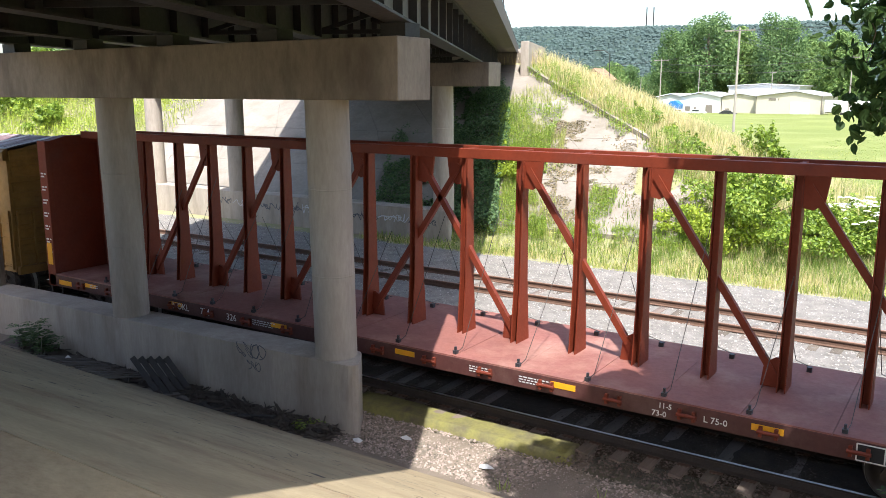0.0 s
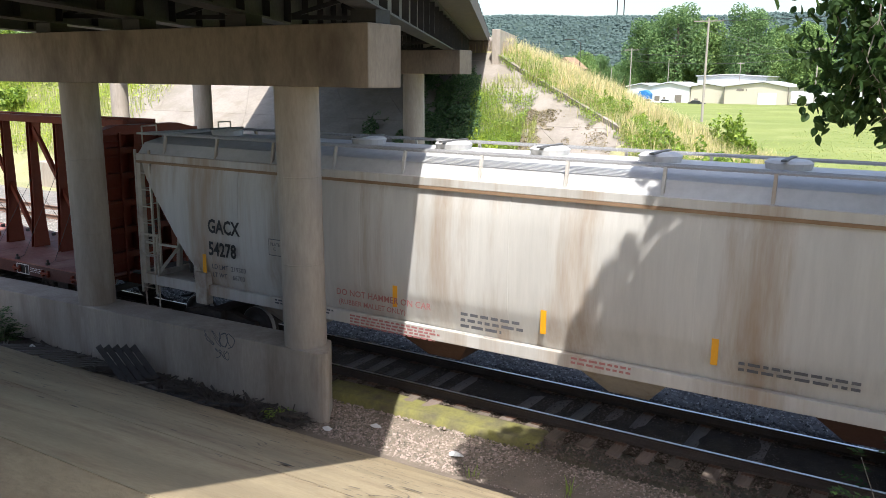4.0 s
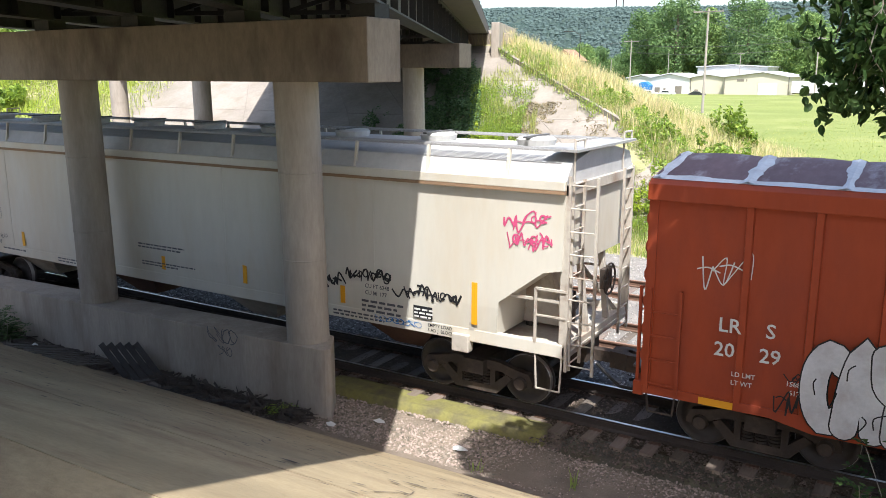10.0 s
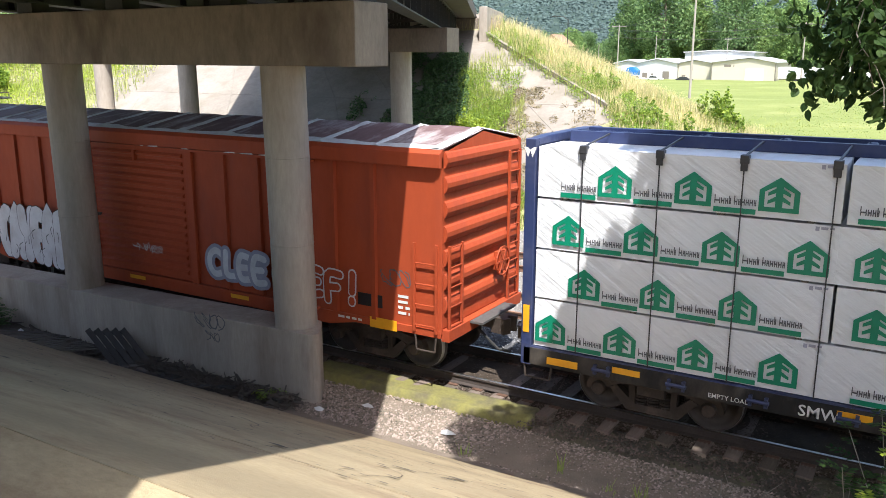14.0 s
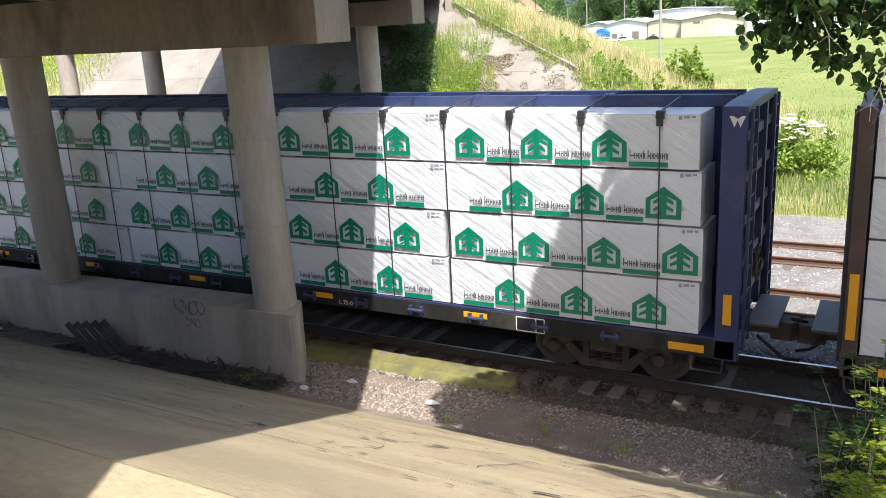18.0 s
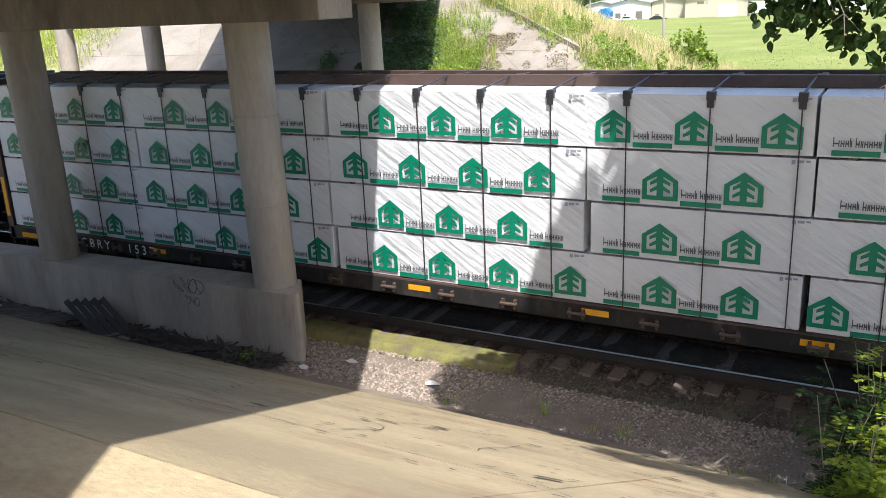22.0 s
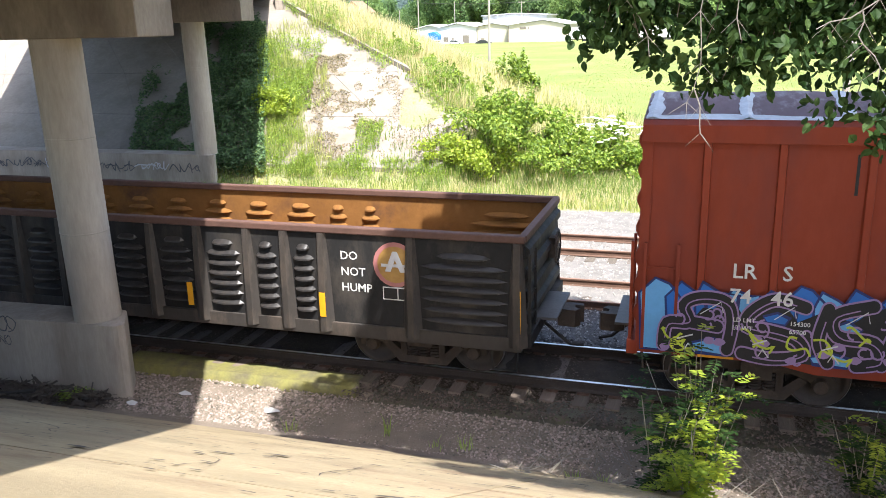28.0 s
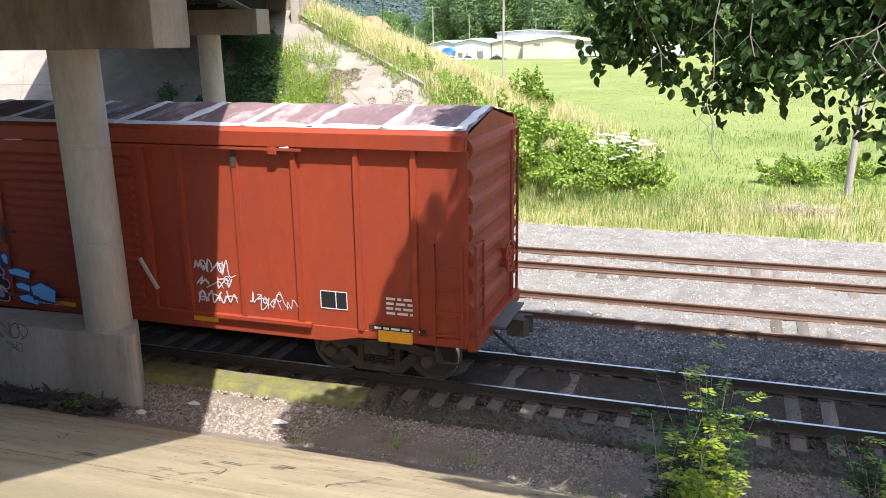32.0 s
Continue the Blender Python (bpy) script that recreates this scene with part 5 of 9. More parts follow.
lettering("DOWX", 0.33, "ink_black", dow, (1.70, yd, 2.42), squeeze=0.92, bold=0.035)
lettering("69037", 0.33, "ink_black", dow, (1.70, yd, 1.98), squeeze=0.92, bold=0.035)
lettering("LD LMT  221200 lbs  100 300  kg LO", 0.14, "ink_grey", dow, (1.74, yd, 1.66), squeeze=0.86)
lettering("LT WT    64800 lbs   29400  kg", 0.14, "ink_grey", dow, (1.74, yd, 1.52), squeeze=0.86)
lettering("PLATE\n   C", 0.085, "ink_grey", dow, (3.14, yd, 2.31))
lettering("EMPTY LOAD", 0.085, "ink_black", dow, (16.35, -1.516, 1.36))
lettering("S AD J. BLOCK", 0.085, "ink_black", dow, (16.35, -1.516, 1.27))
lettering("CU FT 6248", 0.11, "ink_grey", dow, (14.98, yd, 1.9))
lettering("CU M  177", 0.11, "ink_grey", dow, (14.98, yd, 1.77))
bars([1.0, 0.8, 0.9], "ink_grey", dow, (14.9, yd, 1.62), 0.06)
bars([1.5, 1.4], "ink_grey", dow, (8.65, yd, 2.05), 0.045)
bars([1.7, 1.2], "ink_grey", dow, (8.75, yd, 1.66), 0.04)
bars([1.0], "ink_grey", dow, (3.3, -1.516, 1.36), 0.05)
bars([1.6, 1.2], "ink_grey", dow, (14.2, -1.516, 1.34), 0.045)
bars([1.2, 0.9], "ink_grey", dow, (5.6, -1.516, 1.35), 0.045)
for x, z, h in ((1.24, 1.56, 0.66), (4.2, 1.52, 0.36), (6.9, 1.52, 0.34), (9.4, 1.55, 0.3), (11.86, 1.56, 0.38), (14.4, 1.52, 0.34), (17.26, 1.55, 0.75)):
    plate(dow, x, x + 0.11, z, z + h, -1.532, "yellow")
plate(dow, 16.06, 16.46, 1.50, 1.72, -1.532, "ink_black", "notice_board")
bars([0.4, 0.4, 0.4], "ink_white", dow, (16.08, -1.538, 1.64), 0.045)
PLATE_FRAME = Geo()
stroke(PLATE_FRAME, [(3.10, 2.15), (3.40, 2.15), (3.40, 2.42), (3.10, 2.42)], 0.012, yd, True)
part("plate_frame", PLATE_FRAME, "ink_grey", dow, fix=False)


def curve(pts, n=5):
    """A smooth line through points."""
    out = []
    q = [pts[0]] + list(pts) + [pts[-1]]
    for a, b, c_, d in zip(q, q[1:], q[2:], q[3:]):
        for k in range(n):
            t = k / n
            out.append(tuple(0.5 * (2 * b[e] + (c_[e] - a[e]) * t + (2 * a[e] - 5 * b[e] + 4 * c_[e] - d[e]) * t * t + (3 * b[e] - a[e] - 3 * c_[e] + d[e]) * t ** 3) for e in (0, 1)))
    return out + [tuple(pts[-1])]


def scribble(car, mat_name, x0, x1, z0, z1, y, seed, letters=8, width=0.035, name="graffiti", bold=1.0):
    """A sprayed tag that cannot be read: looping strokes."""
    rng = random.Random(seed)
    g = Geo()
    w = (x1 - x0) / letters
    for i in range(letters):
        cx = x0 + (i + 0.5) * w
        pts = []
        k = rng.choice((5, 6, 7, 8))
        ph = rng.uniform(0, 6)
        for j in range(k * 3):
            t = j / (k * 3 - 1)
            pts.append((cx + w * 0.62 * math.sin(ph + t * rng.uniform(5.8, 6.4) * 1.2) + rng.uniform(-.05, .05) * w,
                        z0 + (z1 - z0) * (0.5 + 0.5 * math.cos(ph * 1.7 + t * (4.5 + (i * 7 % 5))) + rng.uniform(-.05, .05))))
        stroke(g, pts, width * rng.uniform(0.7, 1.3) * bold, y - 0.0015 * (i % 2))
    return part(name, g, mat_name, car, "sprayed graffiti tag", fix=False)


def tag(car, mat_name, x0, x1, z0, z1, y, seed, letters=6, width=0.03, slant=0.15, name="graffiti"):
    """A sprayed tag that cannot be read: angular signs with hooks and bars."""
    rng = random.Random(seed)
    g = Geo()
    w = (x1 - x0) / letters
    for i in range(letters):
        lo, hi = z0 + rng.uniform(0, 0.3) * (z1 - z0), z1 - rng.uniform(0, 0.3) * (z1 - z0)
        x = x0 + i * w
        h = hi - lo
        n = rng.choice((4, 5, 6))
        up = rng.random() < 0.5
        ln = []
        for j in range(n):
            px = -0.15 + 1.35 * j / (n - 1) + rng.uniform(-.28, .28)
            pz = (rng.uniform(0.65, 1.05) if up else rng.uniform(-0.05, 0.35))
            up = not up if rng.random() < 0.85 else up
            ln.append((x + w * (px + slant * (pz - 0.5)), lo + h * pz))
        lines = [ln]
        if rng.random() < 0.6:
            zc = lo + h * rng.uniform(0.35, 0.65)
            lines.append([(x - 0.1 * w, zc), (x + 0.4 * w, zc + 0.08 * h), (x + 0.95 * w, zc - 0.05 * h)])
        if rng.random() < 0.45:
            cx, cz, r = x + w * rng.uniform(0.2, 0.8), lo + h * rng.uniform(0.3, 0.7), min(w, h) * rng.uniform(0.2, 0.36)
            lines.append([(cx + r * math.cos(q), cz + r * 1.2 * math.sin(q)) for q in [0.7 * e for e in range(9)]])
        for ln in lines:
            stroke(g, curve(ln, 6), width * rng.uniform(0.6, 1.0), y - 0.0015 * (i % 2))
    return tagged(part(name, g, mat_name, car, "sprayed graffiti tag", fix=False), kind="stuff")


tag(dow, "ink_black", 13.62, 14.45, 1.74, 2.18, yd - 0.003, 3, 4, 0.042)
tag(dow, "ink_black", 14.55, 15.58, 1.98, 2.28, yd - 0.003, 5, 6, 0.036)
tag(dow, "ink_black", 15.68, 17.05, 1.78, 2.12, yd - 0.003, 8, 6, 0.040)
tag(dow, "paint_pink", 17.85, 18.65, 3.25, 3.62, yd - 0.003, 11, 4, 0.034)
tag(dow, "paint_pink", 17.95, 18.7, 2.95, 3.3, yd - 0.005, 12, 4, 0.030)
scribble(dow, "ink_blue", 15.2, 16.2, 1.30, 1.40, -1.517, 14, 8, 0.012)


# --- box cars ---
def boxcar(u0, length, label, paint, door, posts, name="boxcar", eave=4.25, top=4.52, roof="car_roof", half=1.47):
    c = car_thing(name, label, u0, length)
    y = half
    part("body", Geo().box(0.03, length - 0.03, -y, y, 1.02, eave - 0.02), paint, c, "sheet steel body", 0.015)
    for s in (-1, 1):
        part("side_sill", Geo().prism([(0.02, 1.06), (length - 0.02, 1.06), (length - 0.02, 0.92), (length - 1.9, 0.92), (length - 2.5, 0.80), (2.5, 0.80), (1.9, 0.92), (0.02, 0.92)], "y", s * y - 0.035 if s < 0 else s * y - 0.02, s * y + 0.02 if s < 0 else s * y + 0.035), paint, c, bevel=0.006)
        part("eave_rail", Geo().prism([(s * (y - 0.02), eave - 0.30), (s * (y + 0.125), eave - 0.28), (s * (y + 0.13), eave - 0.04), (s * (y + 0.02), eave + 0.03), (s * (y - 0.02), eave + 0.03)], "x", 0.0, length), paint, c, "bulging eave rail", 0.008)
    post_me = Geo()
    post_me.prism([(-0.06, -y), (-0.045, -y - 0.065), (0.045, -y - 0.065), (0.06, -y)], "z", 1.06, eave - 0.29)
    post_me = post_me.mesh("side_post", paint)
    post_far = Geo()
    post_far.prism([(-0.06, y), (-0.045, y + 0.065), (0.045, y + 0.065), (0.06, y)], "z", 1.06, eave - 0.29)
    post_far = post_far.mesh("side_post", paint)
    d0, d1 = door
    xs = list(posts) + [length - x for x in posts]
    for x in xs:
        part("side_post", post_me, None, c).location.x = x
        part("side_post", post_far, None, c).location.x = x
    for x in (0.07, length - 0.07):
        part("corner_post", Geo().box(x - 0.07, x + 0.07, -y - 0.03, -y + 0.02, 1.0, eave - 0.1), paint, c)
        part("corner_post", Geo().box(x - 0.07, x + 0.07, y - 0.02, y + 0.03, 1.0, eave - 0.1), paint, c)
    # sliding door with pressed ribs
    dr = Geo().box(d0 + 0.05, d1 - 0.05, -y - 0.05, -y, 1.12, eave - 0.34)
    dr = part("sliding_door", dr, paint, c, "ribbed sliding door", 0.006)
    rib = Geo()
    z = 1.25
    while z < eave - 0.5:
        rib.prism([(-y - 0.05, z), (-y - 0.105, z + 0.015), (-y - 0.11, z + 0.05), (-y - 0.06, z + 0.095), (-y - 0.05, z + 0.10)], "x", d0 + 0.16, d1 - 0.16)
        z += 0.166
    part("door_rib", rib, paint, dr)
    part("door_bar", Geo().bar((d0 + 0.09, -y - 0.085, 1.2), (d0 + 0.09, -y - 0.085, eave - 0.45), 0.04, seg=8), paint, dr)
    for x in (d0 - 0.02, d1 + 0.02):
        part("door_post", Geo().box(x - 0.09, x + 0.09, -y - 0.075, -y, 1.06, eave - 0.30), paint, c, bevel=0.01)
    part("door_hasp", Geo().box(d0 - 0.06, d0 + 0.30, -y - 0.115, -y - 0.075, 2.30, 2.36).box(d0 + 0.02, d0 + 0.10, -y - 0.125, -y - 0.075, 2.1, 2.5), "truck", dr)
    part("door_hook", Geo().box((d0 + d1) / 2 - 0.04, (d0 + d1) / 2 + 0.04, -y - 0.14, -y - 0.05, eave - 0.62, eave - 0.40), paint, dr, bevel=0.01)
    part("door_track", Geo().box(d0 - 0.3, length * 0.82, -y - 0.11, -y, 1.04, 1.10), paint, c)
    part("door_track", Geo().box(d0 - 0.3, length * 0.82, -y - 0.13, -y - 0.05, eave - 0.345, eave - 0.30), paint, c)
    track_end = d1 + 2.6
    part("track_stop", Geo().box(track_end, track_end + 0.16, -y - 0.14, -y - 0.05, eave - 0.40, eave - 0.28), paint, c)
    # roof
    n = 12
    rng_ = random.Random(int(u0))
    step = (length - 0.24) / n

    def zz(yy):
        return top - (top - eave - 0.02) * abs(yy) / (y + 0.03)
    rf = Geo()
    cols = n * 6
    for i in range(cols + 1):
        x = length * i / cols
        swell = 0.035 * math.sin(math.pi * ((x - 0.12) / step % 1.0)) ** 0.7 if 0.12 < x < length - 0.12 else 0.0
        for k in range(9):
            yy = (y + 0.04) * (k - 4) / 4
            rf.v.append((x, yy, zz(yy) + swell * (1 - (abs(k - 4) / 4) ** 3) + (0.006 * noise.noise((x * 2.1, yy * 2.3, u0)))))
    rf.f = [(i * 9 + k, (i + 1) * 9 + k, (i + 1) * 9 + k + 1, i * 9 + k + 1) for i in range(cols) for k in range(8)]
    part("roof", rf, roof, c, "patched low-pitched roof of bulging panels", smooth=True)
    for i in range(n + 1):
        x = 0.12 + step * i
        w = rng_.uniform(0.12, 0.21)
        seal = Geo()
        m_ = 30
        for k in range(m_ + 1):
            yy = (y + 0.03) * (2 * k / m_ - 1)
            j1 = w * (0.5 + 0.40 * noise.noise((yy * 2.6, i * 3.1, u0))) + rng_.uniform(0, 0.03)
            j2 = w * (0.5 + 0.40 * noise.noise((yy * 2.4, i * 3.1, u0 + 9))) + rng_.uniform(0, 0.03)
            seal.v += [(x - j1, yy, zz(yy) + 0.020), (x, yy, zz(yy) + 0.045), (x + j2, yy, zz(yy) + 0.020)]
        seal.f = [(3 * k + q, 3 * k + q + 1, 3 * k + q + 4, 3 * k + q + 3) for k in range(m_) for q in range(2)]
        part("roof_sealant", seal, "sealant", c, "ragged white sealant over a roof seam", fix=False)
    edge = Geo()
    for s in (-1, 1):
        m_ = int(length / 0.07)
        vs = []
        for k in range(m_ + 1):
            x = 0.03 + (length - 0.06) * k / m_
            inner = 0.10 + 0.16 * max(0.0, noise.noise((x * 1.3, s, u0)) + 0.25) + 0.03 * rng_.random()
            yi = y + 0.03 - inner
            vs += [(x, s * (y + 0.035), zz(y + 0.035) + 0.012), (x, s * yi, zz(yi) + 0.030)]
        edge.add(vs, [(2 * k, 2 * k + 2, 2 * k + 3, 2 * k + 1) for k in range(m_)])
        x = d0 - 0.4
        while s < 0 and x < length * 0.82:                  # drips on the eave rail and door track
            w = rng_.uniform(0.05, 0.5)
            if rng_.random() < 0.3:
                edge.add([(x, -y - 0.135, eave - 0.298), (x + w, -y - 0.135, eave - 0.296), (x + w * 0.9, -y - 0.133, eave - 0.285 + 0.02 * rng_.random()), (x + w * 0.2, -y - 0.133, eave - 0.280)], [(0, 1, 2, 3)])
            x += w + 0.1
    tagged(part("eave_sealant", edge, "sealant", c, fix=False), kind="stuff")
    # ends: pressed ribs
    for x, s in ((0.03, -1), (length - 0.03, 1)):
        sheet_ = part("end_sheet", Geo().box(min(x, x + s * 0.012), max(x, x + s * 0.012), -y + 0.03, y - 0.03, 1.1, eave - 0.05), paint, c, "pressed ribbed end sheet")
        z = 1.35
        while z < eave - 0.25:
            part("end_rib", Geo().prism([(x, z), (x + s * 0.05, z + 0.04), (x + s * 0.085, z + 0.12), (x + s * 0.085, z + 0.20), (x + s * 0.05, z + 0.28), (x, z + 0.32)], "y", -y + 0.06, y - 0.06), paint, sheet_)
            z += 0.43
        part("end_gable", Geo().prism([(-y, eave - 0.05), (0, top - 0.03), (y, eave - 0.05)], "x", min(x, x + s * 0.02), max(x, x + s * 0.02)), paint, c)
        ladder(c, paint, x + s * 0.12, -y + 0.08, 1.0, 2.6, 0.45, 0.36, False)
        ladder(c, paint, x + s * 0.12, y - 0.55, 1.0, eave - 0.2, 0.45, 0.36, False)
        xl = 0.10 if s < 0 else length - 0.56
        ladder(c, paint, xl, -y - 0.06, 1.0, 2.62, 0.46, 0.38)
        stirrup(c, "truck", xl, -y - 0.03, 0.92, 0.44, 0.28)
        part("end_platform", Geo().box(min(x, x + s * 0.42), max(x, x + s * 0.42), -0.7, 0.7, 1.02, 1.06), "grating", c)
        part("end_sill", Geo().box(min(x, x + s * 0.16), max(x, x + s * 0.16), -y, y, 0.86, 1.08), paint, c, bevel=0.01)
        truck(c, 1.75 if s < 0 else length - 1.75)
    part("centre_sill", Geo().box(0.1, length - 0.1, -0.32, 0.32, 0.72, 1.03), "truck", c)
    brake_wheel(c, paint, length + 0.16, 0.55, 1.95)
    ends(c, length)
    x = 0.9
    while x < length - 2.2:
        plate(c, x, x + 0.50, 0.93, 1.04, -y - 0.042, "yellow")
        x += 3.1
    plate(c, length - 1.55, length - 0.95, 0.90, 1.10, -y - 0.044, "yellow")
    return c


def fat(g, pts, w, y):
    """A broad sprayed line with round ends."""
    stroke(g, pts, w, y)
    for k, (x, z) in enumerate((pts[0], pts[-1])):
        blob(g, [(x + w / 2 * math.cos(a), z + w / 2 * math.sin(a)) for a in [2 * math.pi * e / 14 for e in range(14)]], y - 0.003 - 0.0006 * k)


SIGNS = {"P": [[(.2, 0), (.2, .95)], [(.2, .95), (.7, 1), (.85, .72), (.6, .48), (.25, .45)]],
         "A": [[(.05, 0), (.18, .6), (.45, 1), (.75, .6), (.85, 0)], [(.2, .38), (.75, .38)]],
         "Y": [[(.08, 1), (.15, .65), (.45, .5)], [(.85, 1), (.75, .55), (.5, .4), (.45, 0)]],
         "E": [[(.85, .95), (.35, 1), (.15, .7), (.15, .3), (.35, .02), (.85, .06)], [(.2, .5), (.7, .52)]],
         "Z": [[(.05, .9), (.45, 1.02), (.75, .85), (.35, .35), (.2, .1), (.6, .05), (1.15, .0)], [(.1, .5), (.5, .45)]],
         "C": [[(.85, .85), (.5, 1), (.18, .75), (.15, .3), (.45, 0), (.9, .12)]],
         "L": [[(.2, 1), (.2, .1), (.8, .05)]],
         "F": [[(.2, 0), (.2, .95), (.85, 1)], [(.2, .5), (.7, .52)]],
         "!": [[(.3, 1), (.25, .4)], [(.22, .12), (.22, .06)]],
         "O": [[(.5, 1), (.15, .7), (.2, .2), (.55, 0), (.85, .3), (.8, .8), (.5, 1)]]}


def piece(car, signs_, fill, line, y, wide, rim, name="graffiti"):
    """Sprayed balloon signs: each a dark or pale rim with a fill on it, one over the other."""
    for i, (sign, x, z, w, h) in enumerate(signs_):
        rim_g, fill_g = Geo(), Geo()
        yy = y - 0.010 * i
        for k, ln in enumerate(SIGNS[sign]):
            pts = curve([(x + w * p, z + h * q) for p, q in ln], 4)
            fat(rim_g, pts, wide + rim, yy - 0.0002 * k)
            fat(fill_g, pts, wide, yy - 0.005 - 0.0002 * k)
        f = part(name, fill_g, fill, car, fix=False)
        part("graffiti_outline", rim_g, line, f, fix=False)


box_a = boxcar(43.47, 15.29, "red outside-post boxcar with white bubble graffiti", "boxcar_red", (6.05, 9.2), (1.45, 2.35, 3.25, 4.20, 5.12))
ya_ = -1.545
lettering("LR    S", 0.30, "ink_white", box_a, (1.12, ya_, 2.12))
lettering("20    29", 0.30, "ink_white", box_a, (1.08, ya_, 1.75))
lettering("LD LMT", 0.10, "ink_white", box_a, (1.35, ya_, 1.47))
lettering("LT WT", 0.10, "ink_white", box_a, (1.35, ya_, 1.34))
lettering("158800", 0.10, "ink_white", box_a, (2.1, ya_, 1.47))
lettering("61200", 0.10, "ink_white", box_a, (2.15, ya_, 1.34))
tag(box_a, "ink_white", 0.78, 1.42, 2.65, 3.3, -1.475, 21, 2, 0.022)
piece(box_a, (("C", 2.40, 1.04, 0.50, 1.00), ("A", 2.86, 1.02, 0.46, 1.04), ("Y", 3.28, 1.00, 0.52, 1.10), ("E", 3.74, 1.00, 0.46, 1.10), ("A", 4.20, 0.98, 0.46, 1.14), ("P", 4.66, 0.98, 0.50, 1.14), ("Z", 5.02, 1.00, 0.56, 0.86), ("O", 5.84, 1.45, 0.24, 0.44)), "paint_white", "ink_black", ya_ - 0.005, 0.34, 0.04)
inner = Geo()
for k in range(16):
    r2 = random.Random(300 + k)
    x, z = 2.5 + k * 0.19, r2.uniform(1.0, 1.75)
    stroke(inner, curve([(x, z), (x + r2.uniform(-.1, .1), z + 0.16), (x + r2.uniform(0, .16), z + 0.24)], 3), 0.018, ya_ - 0.105)
part("graffiti_line", inner, "ink_black", box_a, "thin black lines inside the letters", fix=False)
tag(box_a, "ink_black", 2.0, 2.42, 0.98, 1.5, ya_, 44, 3, 0.03)
tag(box_a, "ink_black", 2.1, 2.45, 1.45, 1.75, ya_, 23, 2, 0.02)
tag(box_a, "paint_white", 7.4, 8.3, 1.6, 1.85, -1.585, 24, 5, 0.018)
piece(box_a, (("C", 9.62, 1.40, 0.50, 0.50), ("L", 10.08, 1.40, 0.42, 0.50), ("E", 10.46, 1.38, 0.42, 0.50), ("E", 10.86, 1.36, 0.44, 0.54)), "paint_white", "paint_grey_blue", ya_, 0.135, 0.15)
piece(box_a, (("C", 11.42, 1.38, 0.44, 0.48), ("L", 11.86, 1.38, 0.42, 0.50), ("E", 12.28, 1.36, 0.42, 0.50), ("F", 12.72, 1.30, 0.46, 0.52), ("!", 13.32, 1.30, 0.30, 0.58)), "boxcar_red", "paint_white", ya_, 0.13, 0.06)
plate(box_a, 13.45, 14.0, 1.28, 1.52, -1.475, "ink_black", "notice_board")
bars([0.25, 0.25, 0.25, 0.25], "ink_white", box_a, (14.35, -1.477, 1.55), 0.07)
scribble(box_a, "ink_grey", 14.0, 14.6, 1.75, 2.05, -1.476, 26, 3, 0.02)
bars([0.55], "ink_white", box_a, (13.0, -1.512, 0.97), 0.06)

box_b = boxcar(129.42, 15.31, "red boxcar with a long blue and black graffiti piece", "boxcar_red_b", (6.12, 9.36), (0.88, 1.85, 2.95, 4.05, 5.15), eave=4.36, top=4.62)
lettering("LR    S", 0.30, "ink_white", box_b, (1.3, ya_, 2.18))
lettering("74   46", 0.30, "ink_white", box_b, (1.28, ya_ - 0.060, 1.83))
lettering("LD LMT", 0.09, "ink_white", box_b, (1.35, ya_ - 0.060, 1.55))
lettering("LT WT", 0.09, "ink_white", box_b, (1.35, ya_ - 0.060, 1.43))
lettering("154300", 0.09, "ink_white", box_b, (2.1, ya_ - 0.060, 1.55))
lettering("65700", 0.09, "ink_white", box_b, (2.1, ya_ - 0.060, 1.43))
rngp = random.Random(5)


def shard(mat_name, pts, y, name="graffiti_shape"):
    f = part(name, blob(Geo(), pts, y), mat_name, box_b, fix=False)
    part("graffiti_outline", stroke(Geo(), pts, 0.035, y - 0.001, True), "paint_navy", f, fix=False)


# blue jagged backdrop, facet by facet
for i in range(15):
    x = 0.10 + i * 0.43
    lift = rngp.uniform(-0.06, 0.14)
    pts = [(x, 1.0), (x - rngp.uniform(0, 0.08), 1.80 + lift), (x + rngp.uniform(0.06, 0.22), 2.04 + lift), (x + rngp.uniform(0.30, 0.42), 1.95 + rngp.uniform(-0.05, 0.12)), (x + rngp.uniform(0.50, 0.62), 1.86 + rngp.uniform(-0.06, 0.10)), (x + 0.56, 1.0)]
    shard("paint_blue" if i % 3 else "paint_sky", pts, ya_ - 0.0012 * i, "graffiti_field")
for x, z, w, h in ((6.75, 1.72, 0.16, 0.20), (6.9, 1.48, 0.55, 0.16), (7.05, 1.22, 0.36, 0.14), (7.45, 1.05, 0.62, 0.34), (7.1, 0.97, 0.5, 0.16)):
    shard("paint_sky", [(x, z), (x + w * 0.9, z - 0.06), (x + w, z + h * 0.6), (x + w * 0.4, z + h), (x - 0.05, z + h * 0.7)], -1.602)
# black letter mass
edge_ = [(0.42 + 6.25 * i / 40, 1.74 + 0.10 * math.sin(i * 1.3) + 0.07 * rngp.uniform(-1, 1) - 0.30 * max(0, (i - 34) / 6) - 0.35 * max(0, (4 - i) / 4)) for i in range(41)]
part("graffiti_shape", blob(Geo(), [(0.40, 0.99)] + edge_ + [(6.85, 0.96)], ya_ - 0.0195), "ink_black", box_b, "black letter mass of the graffiti", fix=False)
